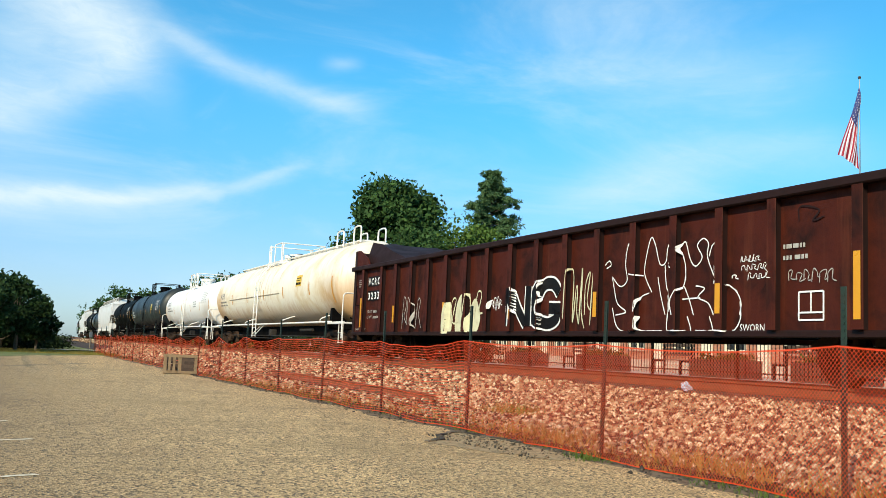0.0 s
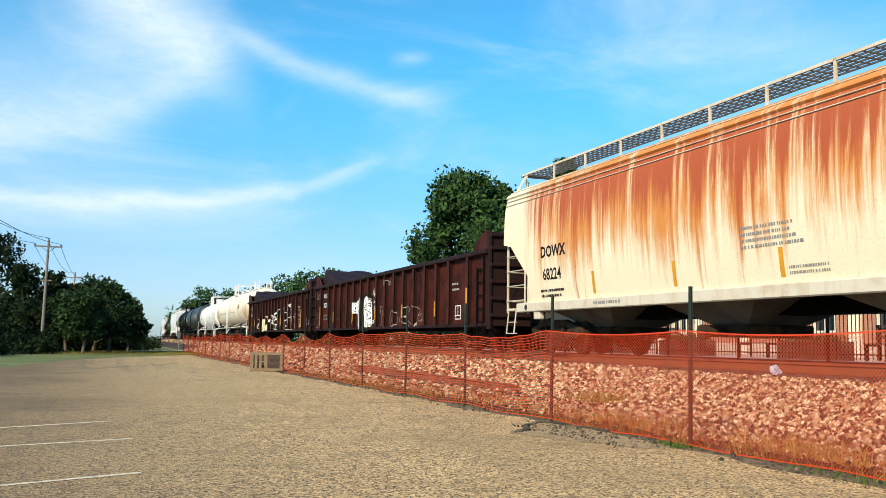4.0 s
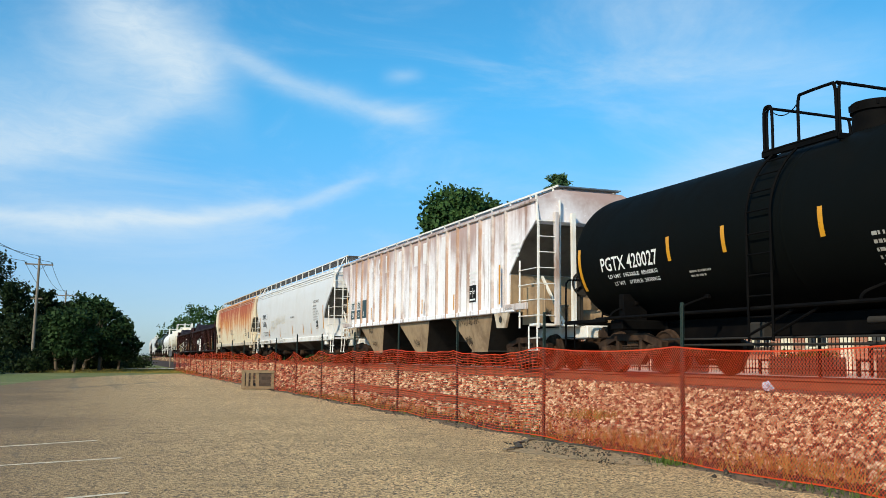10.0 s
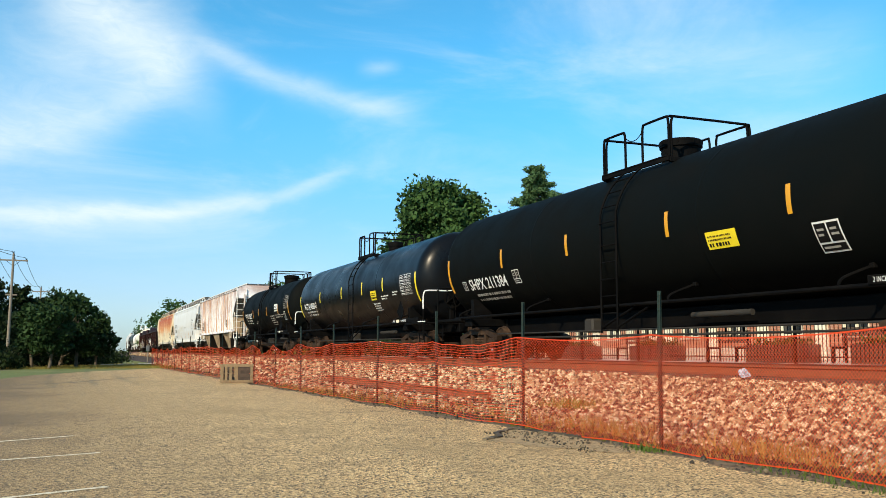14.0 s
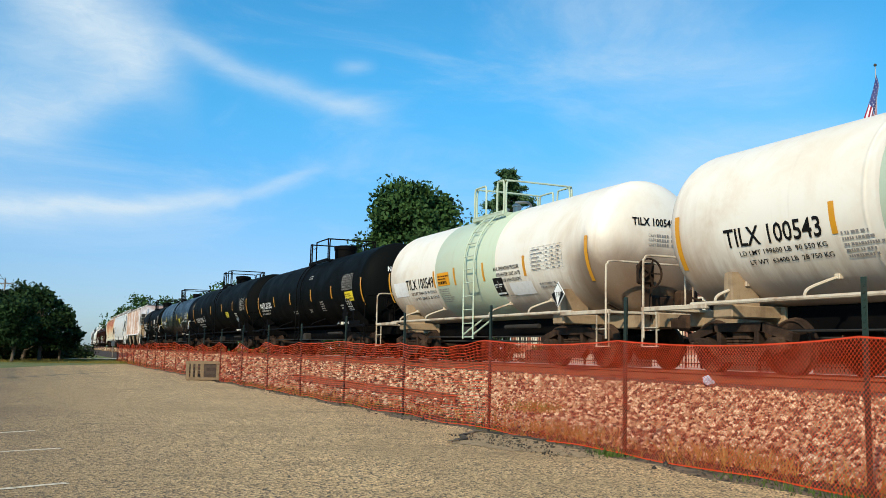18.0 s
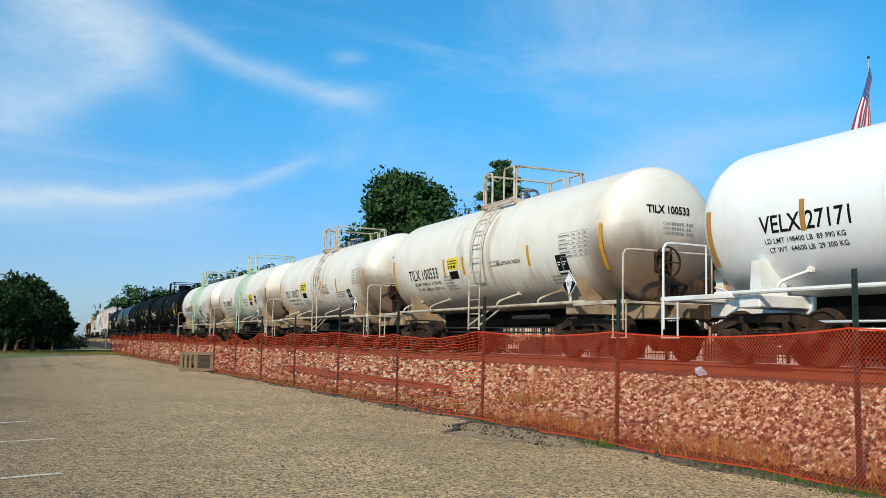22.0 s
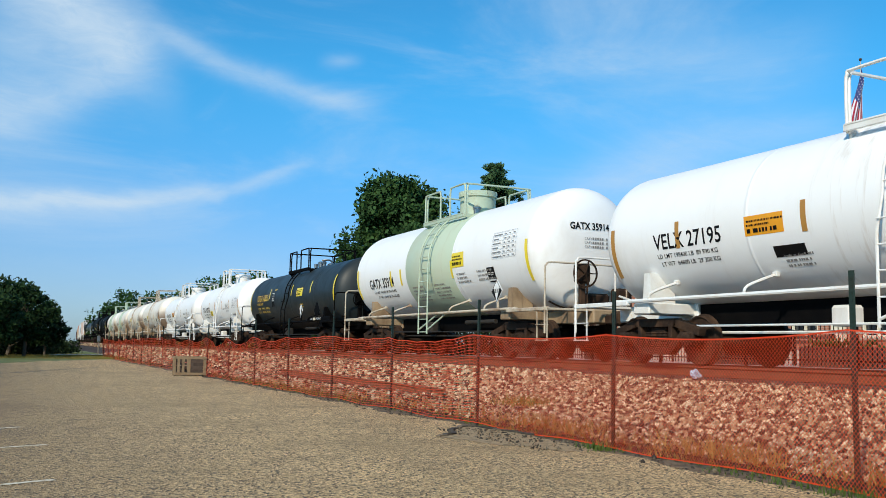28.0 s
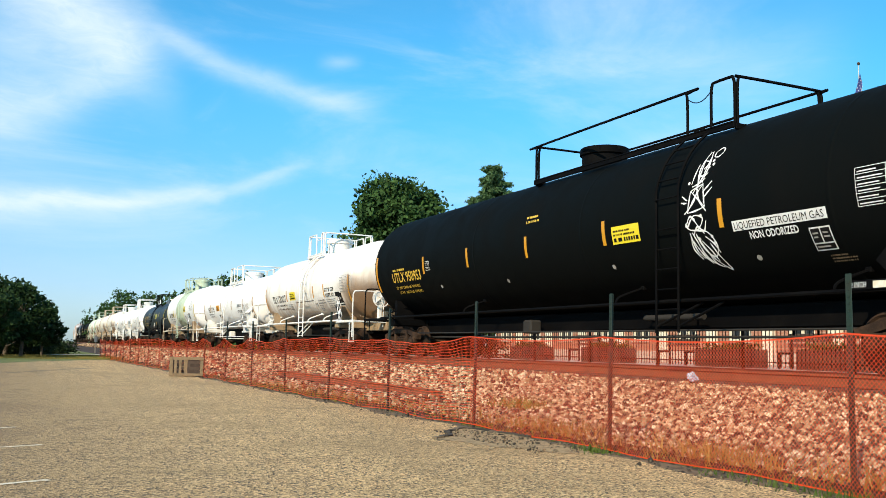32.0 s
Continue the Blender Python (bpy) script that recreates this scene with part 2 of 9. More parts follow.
def ribbed_hopper_paint():
    """White paint gone chalky, with mauve-brown patches and rust runs."""
    m, n, b = material("patchy_white_paint")
    co = local(n, 0.0)
    s = n.add("ShaderNodeSeparateXYZ")
    n.put(s.inputs[0], co)
    run = n.noise(n.scaled(co, (0.3, 2.0, 0.18)), 1.7, 7.0, 0.68)
    broad = n.noise(n.scaled(co, (0.4, 0.6, 0.45)), 0.9, 5.0, 0.65, 0.4)
    chips = n.noise(co, 9.0, 6.0, 0.72, 0.8)
    up = n.math("ADD", n.math("MULTIPLY", n.math("SUBTRACT", s.outputs[2], 2.9), 0.50), n.math("MULTIPLY", n.math("SUBTRACT", run, 0.5), 1.3))
    cell = n.add("ShaderNodeTexWhiteNoise")
    cell.noise_dimensions = "1D"
    n.put(cell.inputs["W"], n.math("FLOOR", n.math("DIVIDE", n.math("ADD", s.outputs[1], 7.2), 0.96)))
    patch = n.math("ADD", up, n.math("MULTIPLY", n.math("SUBTRACT", broad, 0.45), 1.3))
    patch = n.math("ADD", patch, n.math("MULTIPLY", n.math("SUBTRACT", cell.outputs[0], 0.50), 0.5))
    c = n.mix(n.ramp(patch, 0.0, 0.62), (0.80, 0.765, 0.785), (0.42, 0.295, 0.265))
    c = n.mix(n.math("MULTIPLY", n.ramp(n.math("ADD", chips, n.math("MULTIPLY", patch, -0.35)), 0.54, 0.57), 0.9), c, (0.86, 0.85, 0.87))
    c = n.mix(n.math("MULTIPLY", n.ramp(run, 0.55, 0.70), 0.8), c, (0.22, 0.11, 0.065))
    n.put(b.inputs["Base Color"], c)
    b.inputs["Roughness"].default_value = 0.6
    bump(n, b, chips, 0.2, 0.004)
    return m


def by_random(name, cols, rough, grain=30.0, relief=0.4, island=False):
    """Pieces of one kind that differ from one to the next."""
    m, n, b = material(name)
    if island:
        r = n.add("ShaderNodeNewGeometry").outputs["Random Per Island"]
    else:
        r = n.add("ShaderNodeObjectInfo").outputs["Random"]
    ramp = n.add("ShaderNodeValToRGB")
    e = ramp.color_ramp.elements
    while len(e) < len(cols):
        e.new(0.5)
    for i, c in enumerate(cols):
        e[i].position, e[i].color = i / len(cols), (*c, 1)
    ramp.color_ramp.interpolation = "CONSTANT"
    n.put(ramp.inputs[0], r)
    fine_ = n.noise(local(n, 0.0), grain, 4.0, 0.65)
    c = n.mix(n.ramp(fine_, 0.3, 0.75, 0.0, 0.5), ramp.outputs[0], tuple(0.55 * v for v in cols[0]))
    n.put(b.inputs["Base Color"], c)
    b.inputs["Roughness"].default_value = rough
    bump(n, b, fine_, relief, 0.006)
    return m


def asphalt():
    """Old chip-sealed asphalt, bleached to a buff grey, with patches and cracks."""
    m, n, b = material("old_asphalt")
    co = local(n, 0.0)
    chips = n.add("ShaderNodeTexVoronoi")
    chips.inputs["Scale"].default_value = 58.0
    n.put(chips.inputs["Vector"], co)
    stone = n.add("ShaderNodeSeparateColor")
    n.put(stone.inputs[0], chips.outputs["Color"])
    broad = n.noise(co, 0.35, 5.0, 0.6, 0.3)
    mid = n.noise(co, 2.2, 5.0, 0.65)
    c = n.mix(stone.outputs[0], (0.27, 0.168, 0.068), (0.93, 0.63, 0.305))
    c = n.mix(n.ramp(stone.outputs[1], 0.70, 0.80), c, (0.045, 0.036, 0.024))
    c = n.mix(n.ramp(broad, 0.40, 0.68, 0.0, 0.5), c, (0.275, 0.185, 0.082))
    c = n.mix(n.ramp(mid, 0.50, 0.72, 0.0, 0.5), c, (0.18, 0.12, 0.054))
    # browner away from the track; edge dimming is put into the colour too
    s_ = n.add("ShaderNodeSeparateXYZ")
    n.put(s_.inputs[0], co)
    old = n.math("ADD", s_.outputs[0], n.math("MULTIPLY", n.math("SUBTRACT", broad, 0.5), 7.0))
    c = n.mix(n.ramp(old, 2.8, -2.5, 0.0, 0.84), c, (0.118, 0.074, 0.035))
    # dark oily patches where cars stand and the surface has been mended
    tar = n.noise(n.scaled(co, (0.5, 1.0, 1.0), (3.0, 1.0, 0.0)), 0.9, 6.0, 0.7, 0.4)
    c = n.mix(n.ramp(tar, 0.60, 0.68, 0.0, 0.45), c, (0.075, 0.055, 0.034))
    pits = n.noise(co, 16.0, 4.0, 0.7)
    c = n.mix(n.ramp(pits, 0.57, 0.66, 0.0, 0.8), c, (0.055, 0.043, 0.027))
    wide = n.add("ShaderNodeTexVoronoi")
    wide.feature = "DISTANCE_TO_EDGE"
    wide.inputs["Scale"].default_value = 0.16
    wob = n.add("ShaderNodeVectorMath")
    wob.operation = "ADD"
    n.put(wob.inputs[0], co)
    n.put(wob.inputs[1], n.math("MULTIPLY", mid, 0.8))
    n.put(wide.inputs["Vector"], wob.outputs[0])
    crack = n.ramp(wide.outputs["Distance"], 0.006, 0.001)
    c = n.mix(n.math("MULTIPLY", crack, n.ramp(broad, 0.5, 0.6, 0.0, 0.5)), c, (0.045, 0.04, 0.032))
    n.put(b.inputs["Base Color"], c)
    b.inputs["Roughness"].default_value = 0.9
    bump(n, b, n.math("SUBTRACT", chips.outputs["Distance"], n.math("MULTIPLY", crack, 0.5)), 0.6, 0.013)
    return m


def faded_line():
    m, n, b = material("worn_white_line_paint")
    co = local(n, 0.0)
    wear = n.noise(co, 14.0, 6.0, 0.7)
    c = n.mix(n.ramp(wear, 0.48, 0.64), (0.70, 0.61, 0.45), (0.42, 0.33, 0.20))
    n.put(b.inputs["Base Color"], c)
    b.inputs["Roughness"].default_value = 0.85
    bump(n, b, wear, 0.5, 0.004)
    return m


def grass_ground():
    m, n, b = material("grass_and_soil")
    co = local(n, 0.0)
    broad = n.noise(co, 0.12, 5.0, 0.6)
    fine_ = n.noise(co, 6.0, 6.0, 0.7)
    c = n.mix(n.ramp(fine_, 0.3, 0.7), (0.07, 0.105, 0.022), (0.16, 0.18, 0.05))
    c = n.mix(n.ramp(broad, 0.5, 0.7, 0.0, 0.8), c, (0.24, 0.21, 0.11))
    n.put(b.inputs["Base Color"], c)
    b.inputs["Roughness"].default_value = 0.95
    bump(n, b, fine_, 0.8, 0.05)
    return m


def leafy(name, dark, light):
    m, n, b = material(name)
    r = n.add("ShaderNodeNewGeometry").outputs["Random Per Island"]
    big = n.noise(local(n, 0.0), 0.7, 3.0, 0.6)
    c = n.mix(n.math("ADD", n.math("MULTIPLY", r, 0.6), n.math("MULTIPLY", n.ramp(big, 0.35, 0.7), 0.4)), dark, light)
    n.put(b.inputs["Base Color"], c)
    b.inputs["Roughness"].default_value = 0.7
    b.inputs["Specular IOR Level"].default_value = 0.15
    return m


WHITE = tank_paint("white_tank_paint", (0.87, 0.865, 0.845), (0.68, 0.64, 0.56), 0.18, (0.40, 0.27, 0.15), 0.10, 0.32, 0.35, 6.2)
CREAM = tank_paint("stained_cream_tank_paint", (0.80, 0.755, 0.66), (0.62, 0.48, 0.31), 0.42, (0.30, 0.155, 0.06), 0.15, 0.38, 0.55, 5.0, scorch=0.9, grime=0.45)
CREAM_PALE = tank_paint("stained_cream_white_tank_paint", (0.83, 0.81, 0.76), (0.68, 0.58, 0.43), 0.32, (0.36, 0.20, 0.085), 0.28, 0.36, 0.9, 5.2, scorch=0.9, grime=0.6)
YELLOWED = tank_paint("yellowed_white_tank_paint", (0.80, 0.755, 0.64), (0.62, 0.47, 0.25), 0.75, (0.46, 0.235, 0.07), 0.75, 0.45, 0.75, 8.6, grime=0.5)
BLACK = tank_paint("black_tank_paint", (0.0036, 0.0046, 0.0044), (0.006, 0.0062, 0.006), 0.5, (0.007, 0.0066, 0.006), 0.3, 0.55, gloss=0.03)
GLOSS_BLACK = tank_paint("glossy_black_tank_paint", (0.004, 0.0047, 0.006), (0.008, 0.008, 0.008), 0.3, (0.008, 0.008, 0.008), 0.2, 0.26, gloss=0.13)
CHARCOAL = tank_paint("charcoal_tank_paint", (0.018, 0.025, 0.027), (0.030, 0.034, 0.033), 0.5, (0.006, 0.007, 0.0075), 0.75, 0.40, gloss=0.3)
GREEN = tank_paint("pale_green_band_paint", (0.50, 0.58, 0.43), (0.54, 0.51, 0.37), 0.4, (0.33, 0.24, 0.12), 0.3, 0.42)
GREEN_RAIL = paint("pale_green_rail_paint", (0.46, 0.55, 0.42), (0.25, 0.22, 0.14), 0.35, 2.0, 0.5)
WHITE_STEEL = paint("white_painted_steel", (0.78, 0.77, 0.73), (0.42, 0.33, 0.22), 0.35, 1.6, 0.45)
PALE_STEEL = paint("stained_pale_steel", (0.62, 0.56, 0.45), (0.34, 0.20, 0.09), 0.45, 1.6, 0.5, streaks=0.3, streak_col=(0.40, 0.17, 0.05))
CREAM_STEEL = paint("stained_cream_steel", (0.56, 0.48, 0.36), (0.20, 0.10, 0.045), 0.85, 2.2, 0.5)
TAN_STEEL = paint("dirty_tan_steel", (0.36, 0.255, 0.15), (0.14, 0.085, 0.045), 0.75, 1.3, 0.65, streaks=0.5, streak_col=(0.12, 0.08, 0.05))
GRATE = paint("weathered_grating_steel", (0.075, 0.075, 0.078), (0.04, 0.036, 0.032), 0.5, 2.0, 0.7)
BLACK_STEEL = paint("black_painted_steel", (0.0035, 0.0035, 0.0038), (0.012, 0.0105, 0.009), 0.4, 1.8, 0.65, gloss=0.03)
TRUCK_STEEL = paint("rusty_cast_steel", (0.026, 0.016, 0.011), (0.105, 0.060, 0.035), 0.6, 2.5, 0.8, relief=0.4, gloss=0.12)
BRIGHT_STEEL = paint("worn_bright_steel", (0.35, 0.33, 0.31), (0.16, 0.11, 0.08), 0.4, 4.0, 0.35, 0.9)
RAIL_STEEL = paint("rusty_rail_steel", (0.20, 0.070, 0.030), (0.09, 0.036, 0.020), 0.6, 4.0, 0.75, 0.2, relief=0.4, spread=0.0)
GONDOLA = paint("oxide_red_gondola_paint", (0.060, 0.0112, 0.0056), (0.010, 0.0042, 0.0036), 0.95, 1.5, 0.62, relief=0.5, streaks=0.45, streak_col=(0.105, 0.028, 0.013), gloss=0.15)
GONDOLA_DARK = paint("dark_oxide_steel", (0.020, 0.0070, 0.0055), (0.010, 0.0055, 0.005), 0.6, 1.5, 0.65, gloss=0.2)
RUST_HOPPER = rusted_hopper()
PATCHY = ribbed_hopper_paint()
HOPPER_WHITE = paint("clean_white_hopper_paint", (0.70, 0.70, 0.70), (0.58, 0.55, 0.50), 0.3, 0.7, 0.42, streaks=0.12, streak_col=(0.55, 0.50, 0.42), spread=0.0)
YELLOW = paint("yellow_reflector", (0.64, 0.29, 0.014), (0.50, 0.22, 0.016), 0.3, 6.0, 0.35)
BROWN_STRIP = paint("weathered_amber_reflector", (0.42, 0.21, 0.04), (0.34, 0.16, 0.03), 0.3, 6.0, 0.4)
FAINT = paint("chalky_white_letter_paint", (0.80, 0.77, 0.775), (0.66, 0.60, 0.59), 0.6, 3.0, 0.6)
# shade of the down-facing slopes and bays is put into this colour
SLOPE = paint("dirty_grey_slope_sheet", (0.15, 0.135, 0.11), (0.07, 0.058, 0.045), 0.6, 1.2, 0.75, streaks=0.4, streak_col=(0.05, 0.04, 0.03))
# blackened to carry the shade under the cars as well as soot
SHADE_GRIME = paint("soot_black_underside", (0.022, 0.018, 0.014), (0.010, 0.010, 0.009), 0.6, 1.5, 0.8)
RIB_RUST = paint("rust_lined_white_rib", (0.60, 0.55, 0.53), (0.24, 0.12, 0.07), 0.75, 1.1, 0.6, streaks=0.75, streak_col=(0.20, 0.09, 0.05))
RIB_BROWN = paint("rusted_brown_rib", (0.40, 0.24, 0.16), (0.66, 0.60, 0.57), 0.7, 1.1, 0.65, streaks=0.8, streak_col=(0.17, 0.07, 0.035))
BRIGHT_YELLOW = paint("bright_yellow_sticker", (0.85, 0.66, 0.03), (0.70, 0.48, 0.03), 0.25, 5.0, 0.35)
ORANGE = paint("orange_sticker", (0.78, 0.33, 0.01), (0.66, 0.25, 0.01), 0.25, 5.0, 0.4)
INK = paint("black_ink", (0.006, 0.006, 0.0065), (0.025, 0.022, 0.02), 0.25, 8.0, 0.55, gloss=0.12)
GREY_INK = paint("faded_grey_ink", (0.22, 0.21, 0.20), (0.40, 0.38, 0.34), 0.4, 8.0, 0.5)
CHALK = paint("white_marking_paint", (0.80, 0.80, 0.78), (0.55, 0.53, 0.50), 0.35, 8.0, 0.5)
DULL_CHALK = paint("faded_white_marking", (0.42, 0.40, 0.36), (0.22, 0.18, 0.15), 0.5, 8.0, 0.6)
OCHRE = paint("yellow_marking_paint", (0.72, 0.46, 0.05), (0.50, 0.32, 0.05), 0.3, 8.0, 0.5)
TAN_SPRAY = paint("faded_tan_spray", (0.68, 0.60, 0.44), (0.78, 0.76, 0.72), 0.7, 5.0, 0.6)
PALE_SPRAY = paint("pale_yellow_spray", (0.62, 0.60, 0.40), (0.40, 0.34, 0.22), 0.5, 4.0, 0.6)
NUMBER_BLUE = paint("dark_teal_number_panel", (0.028, 0.070, 0.085), (0.08, 0.09, 0.09), 0.4, 6.0, 0.55)
PLASTIC = paint("orange_fence_plastic", (0.62, 0.052, 0.005), (0.46, 0.034, 0.004), 0.35, 3.0, 0.45, relief=0.0)
POST_GREEN = paint("dark_green_post_paint", (0.009, 0.024, 0.015), (0.018, 0.019, 0.013), 0.5, 5.0, 0.6)
STONE = by_random("pink_granite_ballast", [(0.060, 0.026, 0.013), (0.49, 0.315, 0.175), (0.15, 0.078, 0.040), (0.78, 0.60, 0.385), (0.28, 0.163, 0.086), (0.62, 0.44, 0.26), (0.078, 0.034, 0.017), (0.40, 0.255, 0.135)], 0.85, 25.0, 0.5, True)
# near black: the shade in the gaps between stones is coloured in
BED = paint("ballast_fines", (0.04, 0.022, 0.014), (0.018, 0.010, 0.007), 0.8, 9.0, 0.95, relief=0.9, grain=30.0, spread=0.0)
TIE_WOOD = paint("creosoted_timber", (0.075, 0.05, 0.035), (0.035, 0.025, 0.02), 0.6, 3.0, 0.9, relief=0.5)
CRATE_WOOD = paint("weathered_crate_wood", (0.24, 0.165, 0.09), (0.11, 0.072, 0.040), 0.6, 4.0, 0.8, relief=0.4)
POLE_WOOD = paint("weathered_pole_wood", (0.20, 0.165, 0.13), (0.10, 0.08, 0.06), 0.5, 2.0, 0.9)
BARK = paint("grey_brown_bark", (0.11, 0.085, 0.06), (0.05, 0.04, 0.03), 0.6, 5.0, 0.9, relief=0.8)
ASPHALT, LINE, GRASS = asphalt(), faded_line(), grass_ground()
RUBBLE = by_random("dark_asphalt_crumbs", [(0.035, 0.028, 0.020), (0.11, 0.085, 0.055), (0.20, 0.15, 0.09), (0.06, 0.048, 0.033)], 0.95, 30.0, 0.5, True)
SOIL = paint("gritty_soil", (0.17, 0.115, 0.065), (0.050, 0.036, 0.022), 0.9, 9.0, 0.95, relief=0.9, grain=55.0, spread=0.0)
BROKEN = paint("crumbled_asphalt_bed", (0.36, 0.255, 0.13), (0.09, 0.065, 0.038), 0.9, 14.0, 0.95, relief=0.9, grain=40.0, spread=0.0)
WEED = leafy("dry_and_green_weeds", (0.10, 0.12, 0.02), (0.34, 0.24, 0.07))
WEED_DRY = leafy("dry_tan_weeds", (0.22, 0.13, 0.035), (0.46, 0.30, 0.10))
WEED_GREEN = leafy("green_weeds", (0.03, 0.06, 0.010), (0.10, 0.14, 0.03))
LEAF = leafy("dark_green_leaves", (0.011, 0.033, 0.011), (0.060, 0.122, 0.030))
LEAF_LIGHT = leafy("fresh_green_leaves", (0.025, 0.065, 0.012), (0.11, 0.18, 0.035))
# leaf green darkened to hold the backlit shade of the far trees
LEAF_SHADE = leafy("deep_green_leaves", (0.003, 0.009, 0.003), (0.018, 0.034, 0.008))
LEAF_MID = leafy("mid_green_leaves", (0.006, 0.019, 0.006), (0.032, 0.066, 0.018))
NEEDLE = leafy("blue_green_needles", (0.022, 0.058, 0.024), (0.105, 0.185, 0.070))
CONCRETE = paint("pale_concrete", (0.46, 0.40, 0.32), (0.30, 0.26, 0.20), 0.5, 1.0, 0.85, relief=0.3)
TRIM = paint("cream_trim_paint", (0.72, 0.66, 0.52), (0.55, 0.48, 0.36), 0.3, 2.0, 0.5)
FLAG_RED = paint("red_flag_cloth", (0.30, 0.014, 0.034), (0.22, 0.010, 0.026), 0.3, 4.0, 0.8)
FLAG_WHITE = paint("white_flag_cloth", (0.70, 0.68, 0.74), (0.65, 0.63, 0.64), 0.3, 4.0, 0.8)
FLAG_BLUE = paint("navy_flag_cloth", (0.025, 0.04, 0.16), (0.015, 0.025, 0.10), 0.3, 4.0, 0.8)
BAG = paint("pale_blue_white_plastic", (0.42, 0.49, 0.58), (0.24, 0.30, 0.38), 0.5, 9.0, 0.35)


def glass_pane():
    m, n, b = material("dark_window_glass")
    b.inputs["Base Color"].default_value = (0.02, 0.025, 0.03, 1)
    b.inputs["Roughness"].default_value, b.inputs["Specular IOR Level"].default_value = 0.06, 0.8
    return m


PANE = glass_pane()


# ---- mesh code ----
class Geo:
    """Collects vertices and faces of one mesh."""

    def __init__(self):
        self.v, self.f = [], []

    def add(self, verts, faces):
        k = len(self.v)
        self.v += [tuple(p) for p in verts]
        self.f += [tuple(i + k for i in face) for face in faces]
        return self

    def box(self, lo, hi, b=0.0):
        (x0, y0, z0), (x1, y1, z1) = lo, hi
        b = min(b, 0.45 * min(x1 - x0, y1 - y0, z1 - z0))
        if b <= 0:
            vs = [(x, y, z) for x in (x0, x1) for y in (y0, y1) for z in (z0, z1)]
            return self.add(vs, [(0, 1, 3, 2), (4, 6, 7, 5), (0, 4, 5, 1), (2, 3, 7, 6), (0, 2, 6, 4), (1, 5, 7, 3)])
        vs, at = [], {}
        for i, x in enumerate((x0, x1)):
            for j, y in enumerate((y0, y1)):
                for k, z in enumerate((z0, z1)):
                    s = [(1, -1)[q] for q in (i, j, k)]
                    for ax in range(3):
                        p = [x + s[0] * b, y + s[1] * b, z + s[2] * b]
                        p[ax] = (x, y, z)[ax]
                        at[i, j, k, ax] = len(vs)
                        vs.append(p)
        fs = []
        for ax in range(3):
            o = [a for a in range(3) if a != ax]
            for e in (0, 1):
                key = lambda a, c: tuple({ax: e, o[0]: a, o[1]: c}[q] for q in range(3)) + (ax,)
                fs.append([at[key(0, 0)], at[key(1, 0)], at[key(1, 1)], at[key(0, 1)]])
            for a in (0, 1):
                for c in (0, 1):
                    k0 = tuple({ax: 0, o[0]: a, o[1]: c}[q] for q in range(3))
                    k1 = tuple({ax: 1, o[0]: a, o[1]: c}[q] for q in range(3))
                    fs.append([at[k0 + (o[0],)], at[k1 + (o[0],)], at[k1 + (o[1],)], at[k0 + (o[1],)]])
        for i in (0, 1):
            for j in (0, 1):
                for k in (0, 1):
                    fs.append([at[i, j, k, 0], at[i, j, k, 1], at[i, j, k, 2]])
        return self.add(vs, fs)

    def beam(self, a, b, wide, high, up=(0, 0, 1)):
        """A bar of rectangular section from a to b."""
        a, b = Vector(a), Vector(b)
        d = (b - a).normalized()
        s = d.cross(Vector(up))
        if s.length < 1e-4:
            s = d.cross(Vector((1, 0, 0)))
        s.normalize()
        t = s.cross(d)
        s, t = s * wide / 2, t * high / 2
        vs = [p + e * s + g * t for p in (a, b) for e, g in ((-1, -1), (1, -1), (1, 1), (-1, 1))]
        return self.add(vs, [(0, 1, 2, 3), (7, 6, 5, 4), (0, 4, 5, 1), (1, 5, 6, 2), (2, 6, 7, 3), (3, 7, 4, 0)])

    def tube(self, pts, r, n=8, caps=True):
        pts = [Vector(p) for p in pts]
        rs = r if isinstance(r, (list, tuple)) else [r] * len(pts)
        vs, fs, side = [], [], None
        for i, p in enumerate(pts):
            d = (pts[min(i + 1, len(pts) - 1)] - pts[max(i - 1, 0)]).normalized()
            if side is None:
                side = d.cross(Vector((0, 0, 1)) if abs(d.z) < 0.9 else Vector((1, 0, 0))).normalized()
            else:
                side = (side - d * side.dot(d)).normalized()
            up = d.cross(side)
            for k in range(n):
                a = 2 * math.pi * k / n
                vs.append(p + rs[i] * (math.cos(a) * side + math.sin(a) * up))
        for i in range(len(pts) - 1):
            for k in range(n):
                a, b = i * n + k, i * n + (k + 1) % n
                fs.append((a, b, b + n, a + n))
        if caps:
            fs += [tuple(range(n))[::-1], tuple(range(len(vs) - n, len(vs)))]
        return self.add(vs, fs)

    def lathe(self, rows, axis="y", n=32, centre=(0, 0, 0), caps=True):
        """Rows of (place along the axis, radius)."""
        c, vs, fs = Vector(centre), [], []
        for s, r in rows:
            for k in range(n):
                a = 2 * math.pi * k / n
                p, q = r * math.cos(a), r * math.sin(a)
                vs.append(c + Vector({"y": (p, s, q), "x": (s, p, q), "z": (p, q, s)}[axis]))
        for i in range(len(rows) - 1):
            for k in range(n):
                a, b = i * n + k, i * n + (k + 1) % n
                fs.append((a, b, b + n, a + n))
        if caps:
            fs += [tuple(range(n))[::-1], tuple(range(len(vs) - n, len(vs)))]
        return self.add(vs, fs)

    def prism(self, poly, x0, x1):
        """A polygon in y and z, drawn out along x."""
        m = len(poly)
        vs = [(x, y, z) for x in (x0, x1) for y, z in poly]
        fs = [tuple(range(m)), tuple(range(2 * m - 1, m - 1, -1))]
        fs += [(i, i + m, (i + 1) % m + m, (i + 1) % m) for i in range(m)]
        return self.add(vs, fs)

